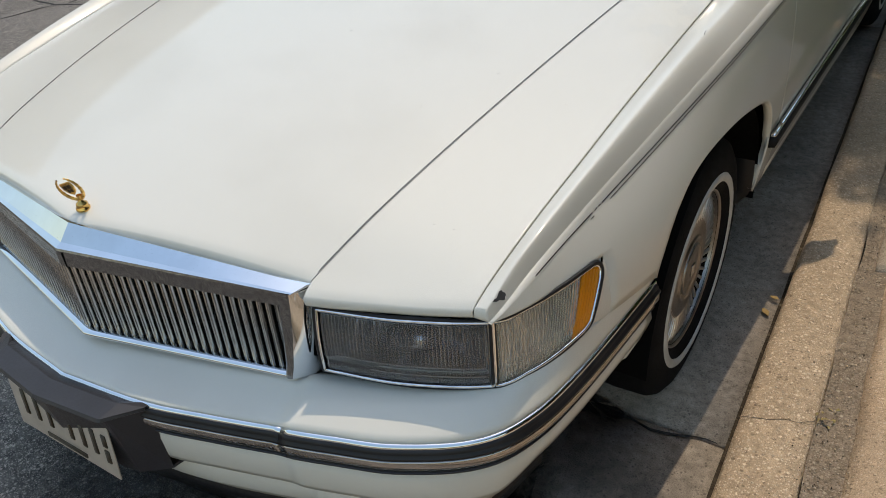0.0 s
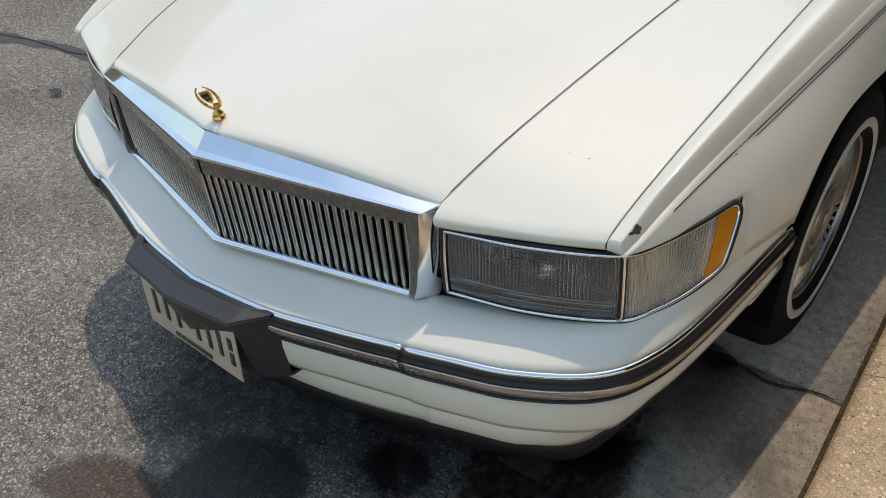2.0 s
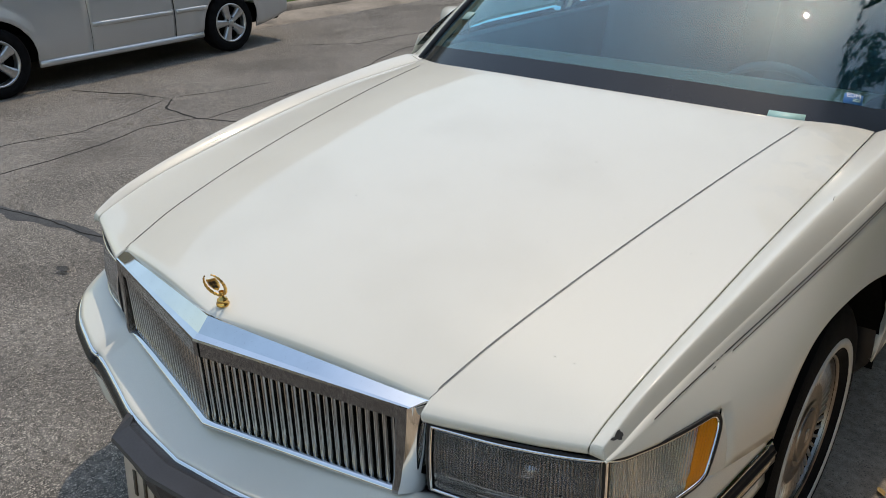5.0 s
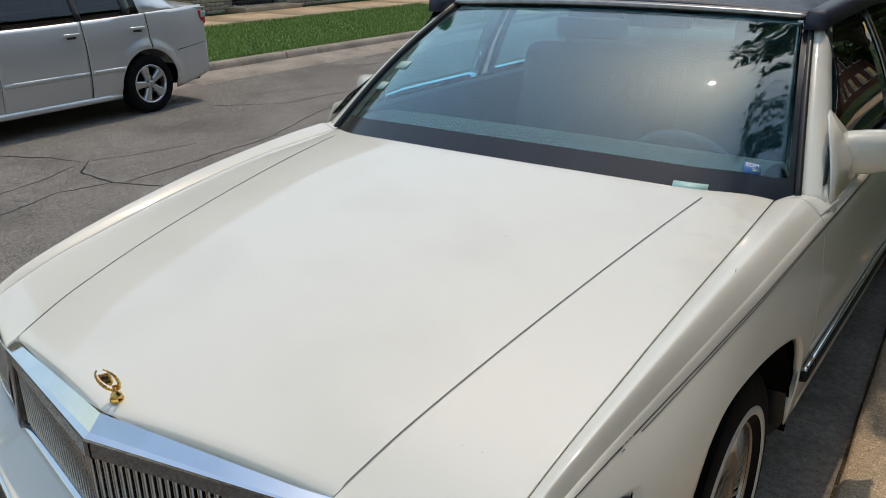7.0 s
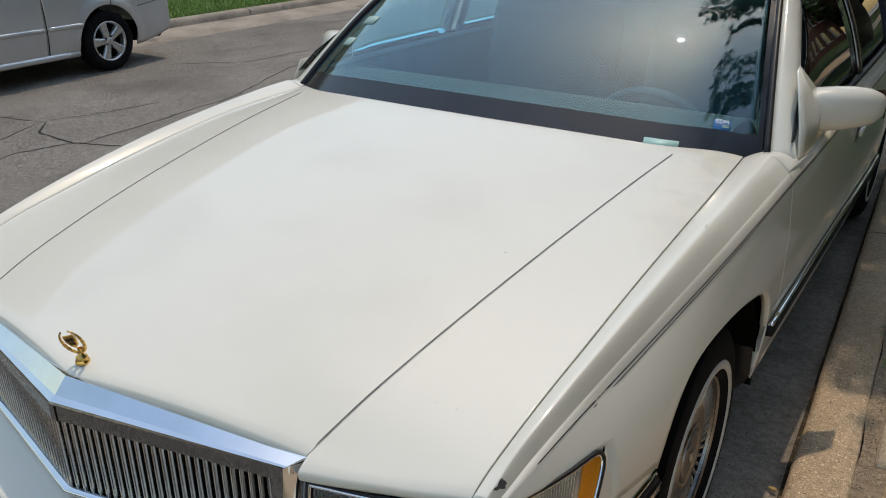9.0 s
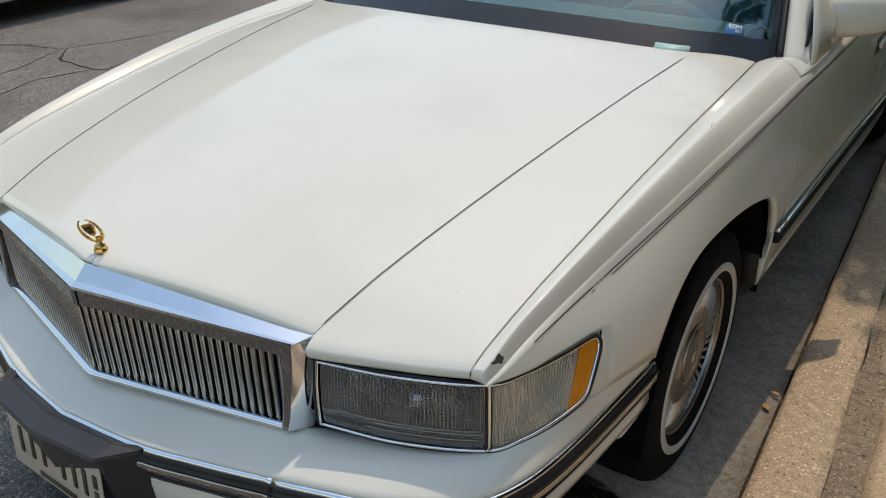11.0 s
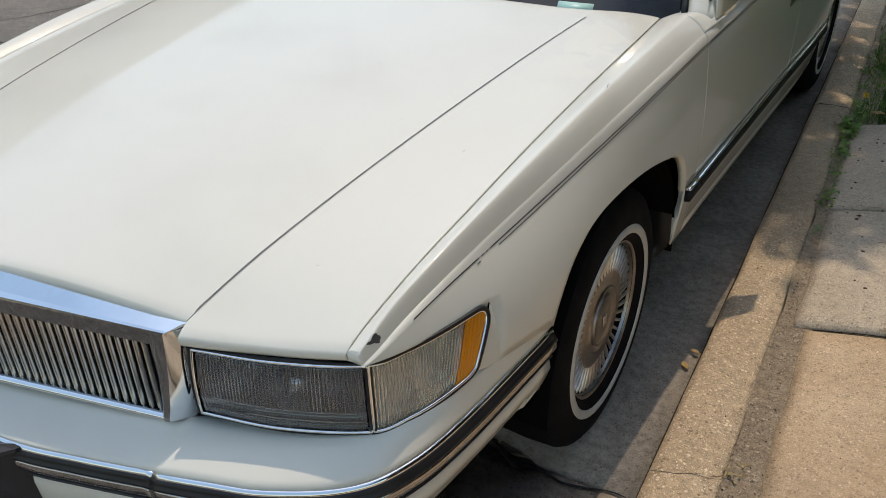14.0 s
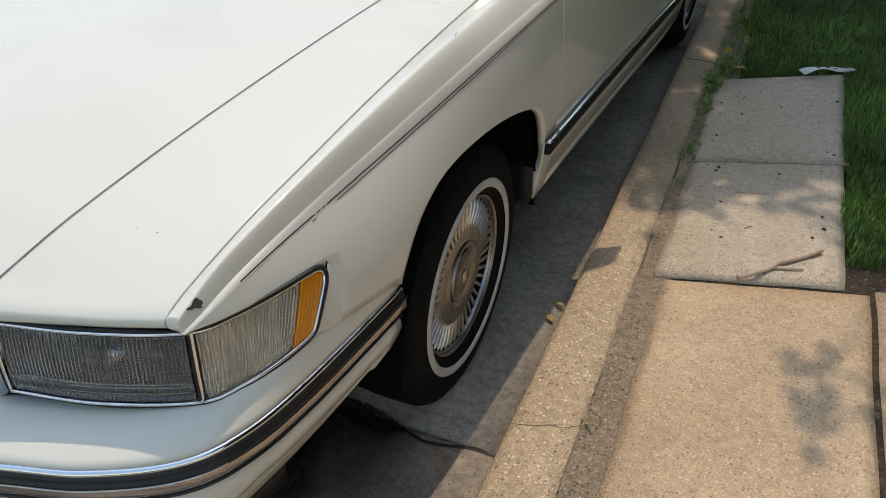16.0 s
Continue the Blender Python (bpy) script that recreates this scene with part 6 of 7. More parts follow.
def lawn_here(u, v):
    """Where grass grows on the near side: beside and beyond the walk slabs, up to the sidewalk."""
    edge = 0.700 + 0.02 * noise.noise((u * 4, 3, 2))
    if u > 3.27 + 0.34 * (v - 0.2) + 0.03 * noise.noise((v * 6, 1, 1)):
        return v > 0.185 + 0.03 * noise.noise((u * 5, 9, 2))
    return u > 1.82 + 0.05 * noise.noise((v * 7, 5, 2)) and v > edge


rows = [[along(u, v, lawn_z(v, u) - 0.012 if lawn_here(u, v) else lawn_z(v, u) - 0.05) for v in steps(0.17, 3.4, 40)] for u in steps(-40, -7, 12) + steps(-6, 16, 110) + steps(17, 60, 20)]
tagged(part("lawn_soil", sheet(rows), TURF, out=(0, 0, 1)), "green turf strip between kerb and sidewalk", "lawn", kind="structure")
spots = []
while len(spots) < 130000:
    u, v = (rng.uniform(1.7, 3.6), rng.uniform(0.6, 1.5)) if len(spots) % 3 == 0 else (rng.uniform(3.0, 6.2), rng.uniform(0.17, 2.0)) if len(spots) % 3 == 1 else (rng.uniform(1.8, 11.0), rng.uniform(0.2, 3.3))
    if lawn_here(u, v):
        spots.append(along(u, v, lawn_z(v, u) - 0.014)[:])
tagged(blades(rng, np.array(spots), 0.014, 0.042, 0.0017, GRASS, "lawn_grass"), "uneven green lawn grass, partly in tree shade", "grass", kind="stuff")
sidewalk = thing("sidewalk", "pale concrete sidewalk beyond the lawn", "sidewalk", kind="structure")
for i in range(-23, 36):
    rows = [[along(-4 + 1.55 * i + 1.54 * f, 3.4 + 1.5 * g, 0.218 + 0.004 * noise.noise((i, f, g))) for g in steps(0, 1, 4)] for f in steps(0, 1, 4)]
    part("slab", sheet(rows), CONCRETE, sidewalk, out=(0, 0, 1), thick=0.06)
rows = [[along(u, v, 0.205 + 0.03 * (v - 4.9) * 0.5) for v in steps(4.9, 14, 8)] for u in steps(-40, 60, 40)]
tagged(part("front_lawn", sheet(rows), TURF, out=(0, 0, 1)), "green front lawn before the brick house", "lawn", kind="structure")


def weed(name, u, v, n, size, label, seed, flower=False, mat=WEED):
    """A tuft of small leaves on stalks in a joint."""
    r = np.random.default_rng(seed)
    base = along(u, v, 0.086)
    plant = thing(name, label, "weed", at=base, group="weeds in the joint")
    bm = bmesh.new()
    for _ in range(n):
        a, reach, lift = r.uniform(0, 6.28), size * r.uniform(0.0, 0.9), size * r.uniform(0.1, 0.9)
        root = Vector((math.cos(a) * reach, math.sin(a) * reach * 2.2, lift * 0.6))
        b = r.uniform(0, 6.28)
        tip = Vector((math.cos(b), math.sin(b), r.uniform(-0.2, 0.7))) * size * r.uniform(0.3, 0.52)
        side = Vector((-math.sin(b), math.cos(b), 0.2)) * size * r.uniform(0.08, 0.16)
        mid = root + tip * 0.55 + Vector((0, 0, size * 0.04))
        vs = [bm.verts.new(p) for p in (root, mid - side, root + tip, mid + side)]
        bm.faces.new(vs)
    part("leaves", bm, mat, plant, smooth=False)
    if flower:
        stalk = bmesh.new()
        sweep([(0, 0, 0), (0.004, 0.005, 0.04), (0.006, 0.012, 0.085)], disc_profile(0.0016, 6), up=(1, 0, 0), bm=stalk)
        part("stalk", stalk, LEAF, plant)
        head = bmesh.new()
        for i in range(18):
            a = i * 2.4
            d = Vector((math.cos(a) * 0.014, math.sin(a) * 0.014, 0.003 + 0.008 * (i % 3)))
            e = Vector((-math.sin(a), math.cos(a), 0)) * 0.0035
            c = Vector((0.006, 0.012, 0.085))
            head.faces.new([head.verts.new(p) for p in (c, c + d - e, c + d * 1.15, c + d + e)])
        part("flower", head, plain("dandelion_yellow", (0.75, 0.50, 0.02), 0.6), plant, "yellow dandelion flower", smooth=False)
    return plant


for i, (u, v, n, size) in enumerate(((2.22, 0.182, 22, 0.026), (2.47, 0.178, 46, 0.050), (2.56, 0.182, 16, 0.024), (2.70, 0.176, 40, 0.042), (2.80, 0.180, 18, 0.026), (2.93, 0.174, 60, 0.056), (3.05, 0.180, 34, 0.040))):
    weed("weed", u, v, n, size, "leafy green weed in the kerb joint", 30 + i)
weed("weed", 3.18, 0.18, 140, 0.065, "leafy green weed beside the lawn", 5)
weed("dandelion", 3.40, 0.20, 90, 0.05, "dandelion with a yellow flower at the lawn edge", 6, True)
weed("dry_weed", 0.98, 0.176, 12, 0.030, "dry brown weed sprouting from the joint", 7, mat=plain("dry_stalk", (0.30, 0.23, 0.09), 0.8, 0.0, 0.4, 60.0))
rt = np.random.default_rng(8)
tuft = np.c_[rt.normal(1.262, 0.016, 90), rt.normal(0.560, 0.018, 90), np.full(90, 0.086)]
tagged(blades(rt, tuft, 0.020, 0.062, 0.0018, WEED, "grass_tuft"), "green grass tuft growing from the kerb joint", "grass")
for i in range(5):
    weed("weed", 3.3 + 0.25 * i, 0.17, 40, 0.04, "green weed overhanging the kerb", 20 + i)

rows = [[along(u, v, walk_z(v) - 0.016 + 0.006 * noise.noise((u * 9, v * 9, 2))) for v in steps(0.25, 1.95, 30)] for u in steps(-1.3, 1.84, 60)]
tagged(part("joint_soil", sheet(rows), SOIL, out=(0, 0, 1)), "dark soil and dead leaves in the slab joints", "soil", kind="structure")
rows = [[along(u, v, walk_z(v) - 0.020) for v in steps(0.18, 0.70, 8)] for u in steps(1.5, 3.35, 30)]
tagged(part("joint_soil", sheet(rows), SOIL, out=(0, 0, 1)), "dark soil in the slab joints", "soil", kind="structure")

# loose things on the walk
WOOD = plain("bare_stick", (0.56, 0.42, 0.32), 0.8, 0.0, 0.2, 60.0, 0.0006)
stick = bmesh.new()
pts = [(1.440, 1.655), (1.475, 1.685), (1.515, 1.735), (1.530, 1.760), (1.585, 1.815), (1.640, 1.868)]
sweep([(x, y, walk_z(x - 1.01) + 0.012 + 0.006 * (i % 2)) for i, (x, y) in enumerate(pts)], disc_profile(0.0075, 8), bm=stick)
sweep([(1.520, 1.742, walk_z(0.5) + 0.012), (1.560, 1.750, walk_z(0.55) + 0.010), (1.600, 1.762, walk_z(0.59) + 0.006)], disc_profile(0.005, 6), bm=stick)
tagged(part("stick", stick, WOOD), "bare forked stick lying across the slab joint", "stick")
for (x0, y0), (x1, y1), r in (((1.36, 2.18), (1.46, 2.20), 0.002), ((1.42, 1.95), (1.44, 1.97), 0.002), ((1.60, 2.46), (1.69, 2.50), 0.003), ((1.30, 2.44), (1.42, 2.45), 0.0018), ((1.43, 1.18), (1.445, 1.185), 0.0015)):
    bm = bmesh.new()
    mid = ((x0 + x1) / 2, (y0 + y1) / 2 + 0.004)
    sweep([(x, y, walk_z(x - 1.01) + 0.008) for x, y in ((x0, y0), mid, (x1, y1))], disc_profile(r, 6), bm=bm)
    tagged(part("twig", bm, WOOD), "thin dry twig lying on the slab", "twig", group="twigs on the walk")
rows = []
for f in steps(0, 1, 12):
    p = Vector((1.47 + 0.20 * f, 3.32 + 0.17 * f, walk_z(0.5) + 0.040 + 0.012 * math.sin(f * 5) + 0.02 * max(0, f - 0.8)))
    rows.append([p + Vector((-0.7, 0.7, 0)) * w + Vector((0, 0, 0.004 * math.sin(f * 9 + w * 50))) for w in (-0.022, -0.007, 0.007, 0.022)])
paper = part("paper_strip", sheet(rows), plain("litter_paper", (0.70, 0.72, 0.70), 0.6), None, out=(0, 0, 1), thick=0.0008)
tagged(paper, "crumpled white paper strip at the lawn edge", "litter")
for f in (0.3, 0.5, 0.66):
    q = Vector((1.47 + 0.20 * f, 3.32 + 0.17 * f, walk_z(0.5) + 0.0425 + 0.012 * math.sin(f * 5)))
    part("print_bar", moved(box(0, 0, 0, 0.02, 0.008, 0.001), Matrix.Translation(q) @ Matrix.Rotation(0.77, 4, "Z")), TRIM, paper)
DRY = plain("dry_leaf", (0.40, 0.27, 0.10), 0.7)


def fallen_leaf(x, y, z, size, turn, mat, label):
    bm = bmesh.new()
    outline = [(0, -1), (0.45, -0.4), (0.5, 0.2), (0.2, 0.75), (0, 1.05), (-0.25, 0.7), (-0.5, 0.15), (-0.4, -0.45)]
    c = bm.verts.new((0, 0, 0.0))
    vs = [bm.verts.new((px * size, py * size, size * 0.25 * abs(px) + 0.1 * size * (i % 2))) for i, (px, py) in enumerate(outline)]
    for a, b in zip(vs, vs[1:] + vs[:1]):
        bm.faces.new((c, a, b))
    ob = part("fallen_leaf", moved(bm, pose(x, y, z, 0, 0, turn)), mat, None, smooth=False, out=(0, 0, 1), thick=0.0006)
    return tagged(ob, label, "leaf", group="fallen leaves")


fallen_leaf(0.985, 1.40, 0.014, 0.018, 40, DRY, "yellow-brown dry leaf in the gutter")
fallen_leaf(0.992, 1.47, 0.018, 0.014, 80, DRY, "small brown dry leaf in the gutter")
fallen_leaf(1.21, 3.40, walk_z(0.3) + 0.006, 0.034, 100, DRY, "brown dry leaf at the slab's end")
r = random.Random(9)
for name, mat, count, low, high, label in (("debris", SOIL, 300, 0.0008, 0.0024, "dark seeds and crumbs scattered on the concrete"), ("loose_gravel", KERB, 380, 0.0010, 0.0032, "pale loose gravel in the dirty joint")):
    crumbs = bmesh.new()
    for _ in range(count):
        u, v = r.uniform(0.2, 3.2), r.choice([r.uniform(0.165, 0.23), r.uniform(0.16, 0.245), r.uniform(0.16, 0.24), r.uniform(0.2, 0.66), r.uniform(0.03, 0.15)])
        size = r.uniform(low, high) if 0.155 < v < 0.245 else r.uniform(low, high * 0.85) if v > 0.155 else r.uniform(0.001, 0.0022)
        base = along(u, v, (0.09 if v < 0.235 else walk_z(v) + 0.003) + (0.008 if v < 0.155 else 0))
        bmesh.ops.create_icosphere(crumbs, subdivisions=1, radius=size, matrix=Matrix.Translation(base + Vector((0, 0, size * 0.5))) @ Matrix.Diagonal((1, r.uniform(0.6, 1.4), 0.7, 1)))
    tagged(part(name, crumbs, mat, smooth=False), label, "debris", kind="stuff")
crumbs = bmesh.new()
for _ in range(34):
    u, v, size = r.uniform(1.7, 3.2), r.uniform(0.22, 0.68), r.uniform(0.003, 0.0065)
    base = along(u, v, walk_z(v) + 0.004)
    bmesh.ops.create_icosphere(crumbs, subdivisions=1, radius=size, matrix=Matrix.Translation(base + Vector((0, 0, size * 0.4))) @ Matrix.Rotation(r.uniform(0, 3), 4, "Z") @ Matrix.Diagonal((1, r.uniform(0.5, 1.6), 0.6, 1)))
tagged(part("seed_pods", crumbs, SOIL, smooth=False), "dark seed pods and crumbs on the far slabs", "debris", kind="stuff")
cut = [Vector((1.045 + 0.03 * i, 0.885 + 0.012 * i + 0.008 * noise.noise((i * 0.9, 2, 5)), 0.0985)) for i in range(6)]
part("kerb_crack", sweep(cut, [(-0.0008, 0), (0.0008, 0), (0.0005, 0.0012), (-0.0005, 0.0012)]), SEAM, kerb, "thin crack across the kerb")
# ---- the tree over the walk ----
tree = thing("street_tree", "broad-leaved street tree shading walk and lawn", "tree", at=(3.1, 6.4, 0.2))
limbs = bmesh.new()
trunk = [(0, 0, -0.1), (0.02, 0.03, 0.8), (-0.04, 0.02, 1.7), (-0.10, -0.08, 2.6)]
rows = []
for (x, y, z), w in zip(trunk, (0.24, 0.19, 0.17, 0.15)):
    rows.append([(x + w * math.cos(a) * (1 + 0.1 * math.sin(3 * a + z)), y + w * math.sin(a), z) for a in steps(0, 2 * math.pi, 17)[:-1]])
part("trunk", sheet(rows, close=True), BARK, tree, out=None)
rt = np.random.default_rng(21)
leaf_at = []
fork = Vector((-0.10, -0.08, 2.55))
TIPS = [(0.72, 4.85, 5.0), (0.6, 5.2, 5.0), (1.2, 5.0, 4.8), (1.8, 5.0, 5.2), (0.5, 6.0, 5.6), (1.3, 6.2, 5.8), (2.0, 6.0, 5.0), (0.8, 7.2, 5.2), (1.6, 7.4, 5.0), (2.4, 7.2, 5.6), (0.9, 8.4, 5.4), (1.9, 8.6, 5.2),
        (3.0, 8.4, 5.0), (1.2, 9.6, 5.0), (2.4, 9.8, 5.2), (3.4, 9.4, 5.4), (1.9, 5.6, 4.2), (2.6, 5.2, 4.4), (2.9, 6.4, 6.4), (1.5, 4.55, 5.0), (1.36, 4.4, 7.0), (2.45, 2.75, 5.0), (2.6, 2.5, 5.0), (2.1, 3.0, 5.8), (2.5, 3.0, 4.8), (0.0, 5.7, 7.2), (2.6, 4.0, 5.0), (3.0, 3.6, 4.6), (3.4, 4.0, 5.6)]
TIPS += [(0.70, 4.05, 4.9), (0.62, 4.15, 5.0), (0.9, 4.3, 4.9), (1.3, 4.25, 5.0), (1.6, 4.5, 4.7), (0.7, 4.5, 5.2), (0.5, 4.6, 4.7), (1.4, 4.9, 4.3), (0.9, 5.7, 4.7), (1.5, 5.5, 5.4), (1.0, 6.6, 4.8), (1.9, 6.8, 4.6), (1.3, 7.9, 4.7), (2.3, 8.0, 4.6), (2.8, 4.6, 5.8), (3.6, 4.6, 4.6), (4.2, 4.4, 5.2), (4.4, 5.6, 5.4), (3.8, 6.6, 6.2), (4.6, 7.0, 5.0), (2.45, 3.4, 4.2)]
TIPS += [(0.0, 6.6, 5.0), (-0.3, 7.2, 5.3), (0.2, 7.8, 5.2), (-0.2, 6.2, 5.5), (0.5, 6.9, 4.7), (1.0, 5.6, 5.6), (1.6, 6.0, 5.4), (2.2, 6.4, 5.8), (1.2, 7.0, 5.8), (2.6, 6.0, 6.0), (2.0, 7.6, 6.2), (3.2, 7.0, 5.4), (4.0, 8.0, 6.6), (3.6, 9.0, 7.0), (4.8, 8.4, 6.0), (2.8, 9.4, 7.2), (4.4, 9.8, 6.6), (3.0, 5.4, 7.4), (4.2, 6.2, 7.4)]
TIPS += [(1.65, 4.0, 5.0), (1.8, 4.3, 4.8)]
for tip in TIPS:
    tip = Vector(tip) - Vector((3.1, 6.4, 0.2))
    mid = fork.lerp(tip, 0.5) + Vector((0, 0, 0.35))
    path = [fork * (1 - t) ** 2 + mid * 2 * t * (1 - t) + tip * t * t for t in steps(0, 1, 9)]
    rows = []
    for i, p in enumerate(path):
        w = 0.075 * (1 - i / 9) + 0.008
        way = (path[min(i + 1, 8)] - path[max(i - 1, 0)]).normalized()
        e1 = way.cross(Vector((0.3, 0.2, 1))).normalized()
        e2 = way.cross(e1)
        rows.append([p + e1 * w * math.cos(a) + e2 * w * math.sin(a) for a in steps(0, 2 * math.pi, 8)[:-1]])
    sheet(rows, close=True, bm=limbs)
    for p in path[4:]:
        for _ in range(7):
            d = Vector(rt.normal(0, 1, 3)).normalized()
            d.z *= 0.5
            end = p + d * rt.uniform(0.3, 0.75)
            e1 = d.cross(Vector((0, 0, 1))).normalized() * 0.006
            e2 = Vector((0, 0, 0.006))
            sheet([[p + e1, p + e2, p - e1, p - e2], [end + e1 * 0.4, end + e2 * 0.4, end - e1 * 0.4, end - e2 * 0.4]], close=True, bm=limbs)
            for t in steps(0.25, 1.0, 9):
                leaf_at.append((p.lerp(end, t), d))
spray = [Vector(q) - Vector((3.1, 6.4, 0.2)) for q in ((1.5, 4.5, 4.95), (1.42, 3.7, 4.75), (1.34, 3.05, 4.45), (1.28, 2.78, 4.28))]
sweep(spray, disc_profile(0.006, 5), bm=limbs)
for _ in range(11):
    leaf_at.append((spray[-1] + Vector((0.05, 0.0, 0.0)) + Vector(rt.normal(0, 0.05, 3)), Vector((0, -0.7, -0.7))))
part("limbs", limbs, BARK, tree)
verts, faces = [], []
for p, d in leaf_at:
    for _ in range(3):
        a = Vector(rt.normal(0, 1, 3))
        way = (d * 0.8 + a * 0.7 + Vector((0, 0, -0.35))).normalized()
        side = way.cross(Vector(rt.normal(0, 1, 3))).normalized()
        size = rt.uniform(0.07, 0.145)
        q = p + Vector(rt.normal(0, 0.035, 3))
        k = len(verts)
        verts += [q, q + way * size * 0.45 + side * size * 0.30, q + way * size, q + way * size * 0.45 - side * size * 0.30]
        faces.append((k, k + 1, k + 2, k + 3))
raw("crown", verts, faces, LEAF, tree)

for dy, turn in ((10.5, 70), (20.0, 190), (31.0, 300)):
    copy_thing(tree, pose(3.2, 6.4 + dy, 0.1, 0, 0, turn))
# Extra trees out of view, added to dim the kerb side and window reflections.
for x, y, turn in ((8.3, 9.6, 120), (7.6, 5.4, 60), (7.4, 13.4, 200), (5.6, -0.9, 200), (5.4, 3.4, 165), (8.4, 17.0, 30)):
    copy_thing(tree, pose(x, y, 0.2, 0, 0, turn))

# unseen trees added far off, to block the bright horizon in reflections
for x, y, turn in ((-13, 58, 20), (-6, 64, 80), (0, 60, 140), (6, 56, 200), (12, 62, 260), (18, 54, 320)):
    copy_thing(tree, pose(x, y, -2.6, 0, 0, turn) @ Matrix.Diagonal((2.0, 2.0, 1.7, 1.0)))

# ---- the brick house on the near side ----
RED = stony("red_brick_wall", (0.16, 0.065, 0.045), (0.24, 0.10, 0.07), 0.3, (0.3, 0.14, 0.1), 0.9, 25.0, 0.006)
SLATE = plain("dark_shingle", (0.06, 0.055, 0.055), 0.9, 0.0, 0.3, 8.0, 0.01)
FRAME = plain("white_window_frame", (0.72, 0.72, 0.70), 0.5)
house = thing("brick_house", "two-storey red brick house with white-framed windows", "house", at=(10.2, 6.0, 0.25))
wall = bmesh.new()
box(4.0, 0, 3.0, 8.0, 16.0, 6.0, 0.0, wall)
part("wall", wall, RED, house, smooth=False)
roof = bmesh.new()
rows = [[(x, y, z) for y in (-8.5, 8.5)] for x, z in ((-0.6, 5.9), (4.0, 8.4), (8.6, 5.9))]
part("roof", sheet(rows, bm=roof), SLATE, house, smooth=False, out=(0, 0, 1), thick=0.2)
for y in (-6, -3, 0.2, 3.2, 6):
    for z in (1.6, 4.3):
        win = part("window", box(-0.02, y, z, 0.10, 1.15, 1.5, 0.01), FRAME, house, "white framed sash window", smooth=False)
        for dz in (-0.35, 0.35):
            part("pane", box(-0.07, y, z + dz, 0.03, 0.95, 0.62), FRIT, win, smooth=False)
        part("sill", box(-0.10, y, z - 0.80, 0.18, 1.3, 0.08, 0.01), FRAME, win, smooth=False)

for dy in (20.5, 41.0):
    copy_thing(house, pose(10.2 + 0.02 * dy, 6.0 + dy, 0.25))

# ---- the far side: kerb, lawn, walk, tan brick building ----
FK = -7.78
far_kerb = thing("far_kerb", "weathered concrete kerb across the street", "kerb", kind="structure")
for i in range(9):
    a, b = -12 + 5.0 * i, -12 + 5.0 * i + 4.985
    rows = [[(FK + x - 0.01 * (y - 8) * 0.6, y, z) for x, z in ((0.02, -0.16), (0.0, -0.02), (-0.02, 0.015), (-0.05, 0.025), (-0.16, 0.025), (-0.17, -0.1))] for y in steps(a, b, 8)]
    part("kerb_stone", sheet(rows), GUTTER, far_kerb, out=(1, 0, 1))


rows = [[(FK + x - 0.01 * (y - 8) * 0.6, y, z) for x, z in ((0.62, -0.135), (0.60, -0.108), (0.3, -0.085), (0.015, -0.065))] for y in steps(-12, 33, 40)]
tagged(part("far_gutter", sheet(rows), GUTTER, out=(0, 0, 1)), "grey concrete gutter along the far kerb", "gutter", kind="structure")


def far_z(x):
    return 0.02 + 0.030 * (FK - 0.16 - x)


rows = [[(x, y, far_z(x) + 0.02 * noise.noise((x, y, 3))) for x in steps(FK - 0.15, -11.1, 14)] for y in steps(-10, 40, 60)]
tagged(part("far_lawn", sheet(rows), stony("verge_turf", (0.05, 0.10, 0.018), (0.09, 0.17, 0.03), 0.3, (0.14, 0.22, 0.05), 0.95, 40.0, 0.02), out=(0, 0, 1)), "bright green grass verge across the street", "lawn", kind="structure")
spots = []
while len(spots) < 75000:
    x, y = rng.uniform(-11.05, FK - 0.17), rng.uniform(4.5, 22.0)
    if abs(y - 15.6 + (x + 9) * 0.2) > 0.55:
        spots.append((x, y, far_z(x)))
tagged(blades(rng, np.array(spots), 0.025, 0.065, 0.0045, SUNLIT_VERGE, "sunlit_verge_grass"), "uncut verge grass, its green raised for sunlight", "grass", kind="stuff")
rows = [[(x, 15.6 - (x + 9) * 0.2 + d, far_z(x) + 0.03) for x in steps(FK - 0.1, -11.2, 8)] for d in (-0.5, 0.5)]
tagged(part("crossing_walk", sheet(rows), CONCRETE, out=(0, 0, 1), thick=0.04), "pale concrete path across the verge", "path", kind="structure")
far_walk = thing("far_sidewalk", "pale concrete sidewalk across the street", "sidewalk", kind="structure")
for i in range(24):
    rows = [[(x, -10 + 1.8 * i + d, far_z(-11.1) + 0.03) for x in (-11.08, -12.62)] for d in (0.0, 1.785)]
    part("slab", sheet(rows), CONCRETE, far_walk, out=(0, 0, 1), thick=0.05)
rows = [[(x, y, far_z(-11.1) + 0.0) for x in (-12.6, -14.5)] for y in (-10, 33)]
tagged(part("building_strip", sheet(rows), TURF, out=(0, 0, 1)), "narrow planted strip before the building", "lawn", kind="structure")

TAN = stony("tan_brick", (0.36, 0.29, 0.19), (0.48, 0.40, 0.28), 0.25, (0.55, 0.47, 0.35), 0.9, 30.0, 0.003)
MORTAR = stony("mortar", (0.22, 0.19, 0.15), (0.30, 0.27, 0.22), 0.2, (0.35, 0.3, 0.25), 0.95, 60.0, 0.003)
building = thing("brick_building", "long tan brick building with an iron gate", "building", at=(-13.3, 10.0, far_z(-11.1)))
part("wall", box(-2.0, -2.65, 1.4, 4.0, 8.7, 2.8), MORTAR, building, smooth=False)
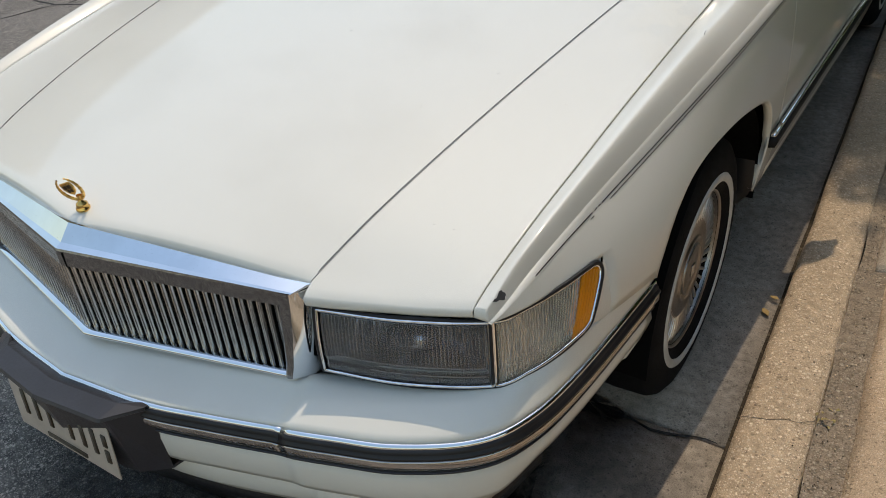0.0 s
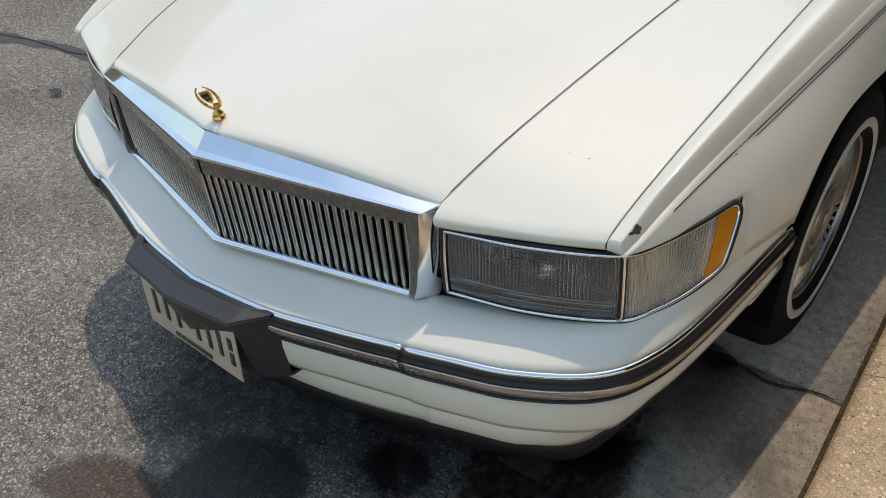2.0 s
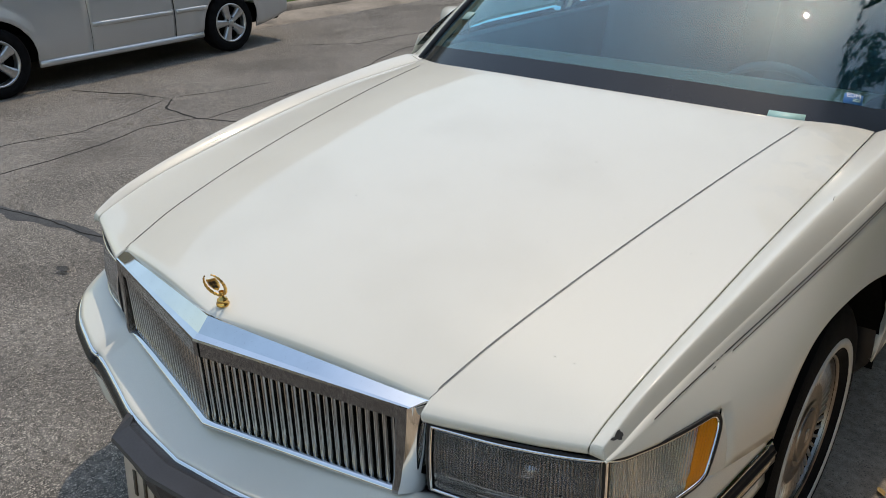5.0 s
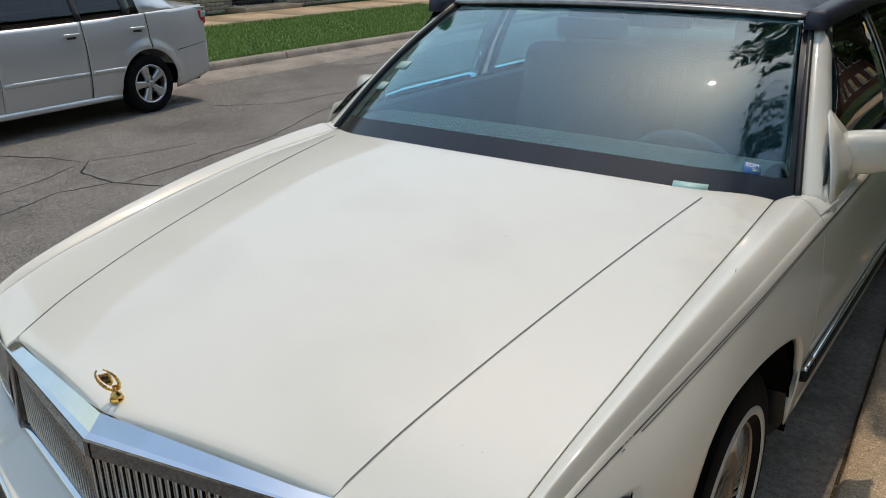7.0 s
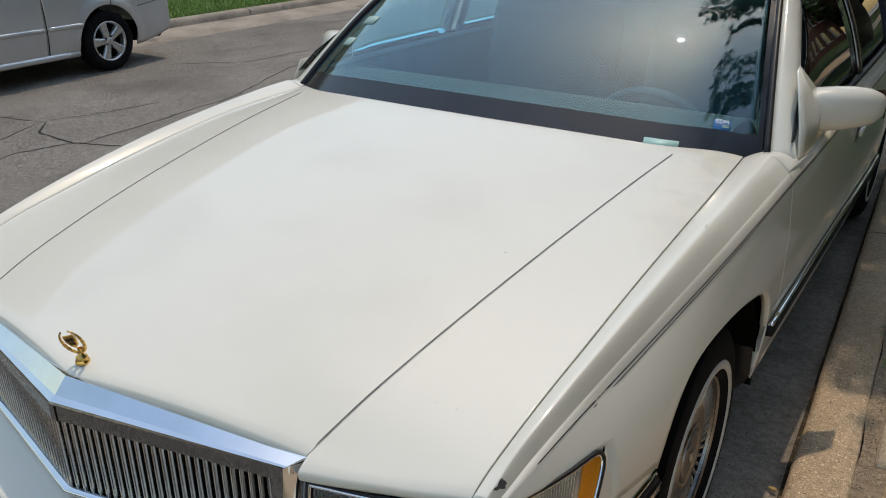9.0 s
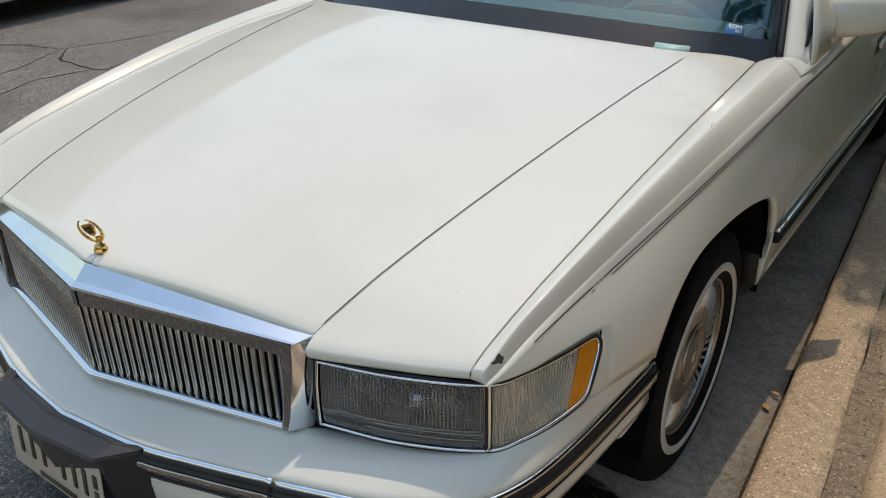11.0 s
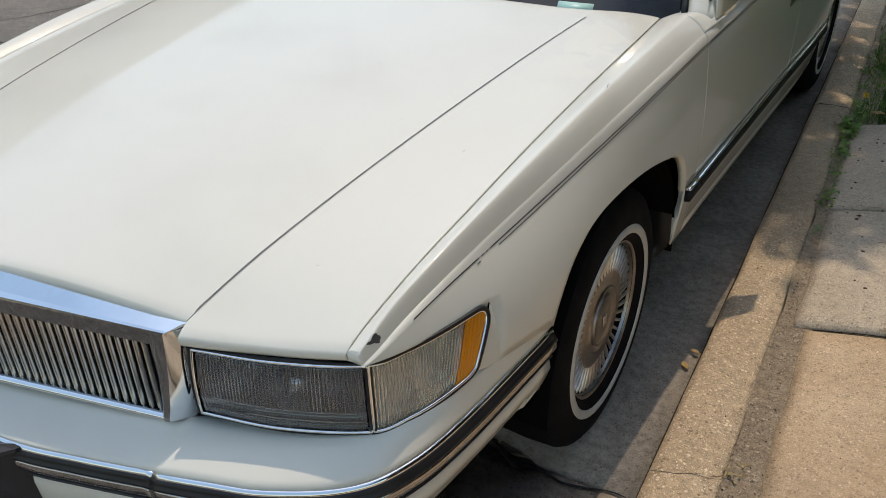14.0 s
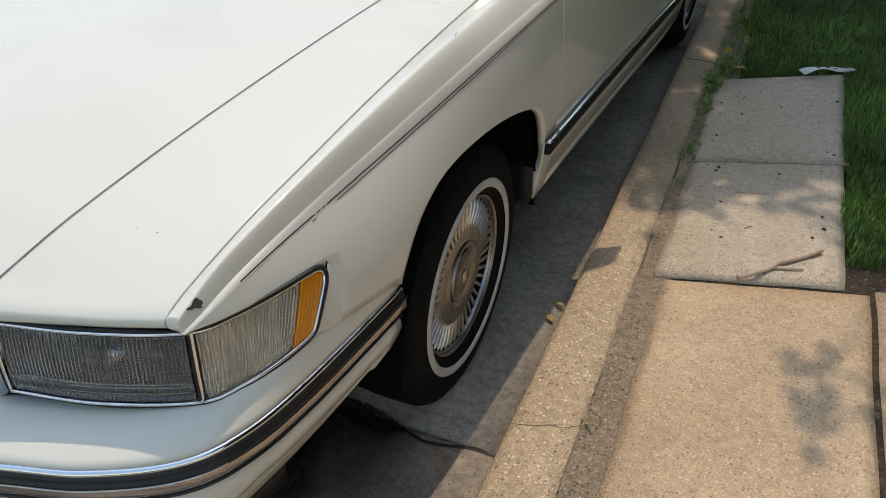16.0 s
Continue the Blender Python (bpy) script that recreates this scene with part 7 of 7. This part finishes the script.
part("wall", box(-2.0, 10.6, 1.4, 4.0, 15.0, 2.8), MORTAR, building, smooth=False)
part("upper_wall", box(-2.0, 5.35, 4.6, 4.02, 24.9, 3.6), TAN, building, "tan brick upper storeys", smooth=False)
part("coping", box(-2.0, 5.35, 6.48, 4.2, 25.1, 0.16, 0.02), CONCRETE, building, "pale stone coping")
for k in range(7):
    yc = -4.9 + 3.25 * k
    win = part("window", box(0.0, yc, 4.4, 0.12, 1.5, 1.5, 0.01), FRAME, building, "white framed window", smooth=False)
    for dy in (-0.36, 0.36):
        part("pane", box(0.05, yc + dy, 4.4, 0.04, 0.64, 1.34), FRIT, win, smooth=False)
    part("sill", box(0.06, yc, 3.60, 0.16, 1.66, 0.09, 0.01), CONCRETE, win, smooth=False)
part("passage_back", box(-3.4, 2.4, 1.4, 1.2, 1.6, 2.8), DARK, building, smooth=False)
brick = None
for row in range(8):
    for i in range(38):
        y = -1.1 + 0.245 * i + (0.1225 if row % 2 else 0)
        if 1.55 < y < 3.25:
            continue
        if brick is None:
            ob = part("brick", box(0, 0, 0, 0.03, 0.232, 0.064, 0.004), TAN, building)
            brick = ob.data
        else:
            ob = new("brick", brick)
            ob.parent = building
        ob.location = (0.008, y, 0.04 + 0.076 * row)
courses = bmesh.new()
for row in range(8, 34):
    for i in range(46):
        y = -2.2 + 0.245 * i + (0.1225 if row % 2 else 0)
        if 1.55 < y < 3.25:
            continue
        box(0.008, y, 0.04 + 0.076 * row, 0.03, 0.232, 0.064, 0.0, courses)
tagged(part("upper_bricks", courses, TAN, building, smooth=False), kind="stuff")
part("step", box(0.25, 2.4, 0.05, 0.7, 1.7, 0.12, 0.01), CONCRETE, building, "worn concrete doorstep")
gate = part("iron_gate", box(-0.15, 2.4, 1.02, 0.03, 1.6, 0.04), TRIM, building, "black iron bar gate", smooth=False)
part("gate_rail", box(-0.15, 2.4, 0.18, 0.03, 1.6, 0.04), TRIM, gate, smooth=False)
for i in range(15):
    part("gate_bar", box(-0.15, 1.64 + 0.108 * i, 0.72, 0.02, 0.02, 1.25), TRIM, gate, smooth=False)
shrub = thing("shrub", "small yellow-green shrub beside the building", "shrub", at=(-12.9, 8.7, far_z(-11.1)))
verts, faces = [], []
for _ in range(900):
    d = Vector(rt.normal(0, 1, 3)).normalized()
    p = Vector((d.x * 0.4, d.y * 0.45, 0.5 + d.z * 0.5)) * rt.uniform(0.6, 1.05)
    a = Vector(rt.normal(0, 1, 3)).normalized() * 0.07
    c = a.cross(Vector(rt.normal(0, 1, 3))).normalized() * 0.03
    k = len(verts)
    verts += [p - a, p + c, p + a, p - c]
    faces.append((k, k + 1, k + 2, k + 3))
raw("foliage", verts, faces, LEAF, shrub)
bm = bmesh.new()
for i in range(5):
    sweep([(0, 0, 0), (0.1 * math.cos(i), 0.1 * math.sin(i), 0.35), (0.22 * math.cos(i), 0.22 * math.sin(i), 0.75)], disc_profile(0.01, 5), up=(0.3, 1, 0), bm=bm)
part("stems", bm, BARK, shrub)
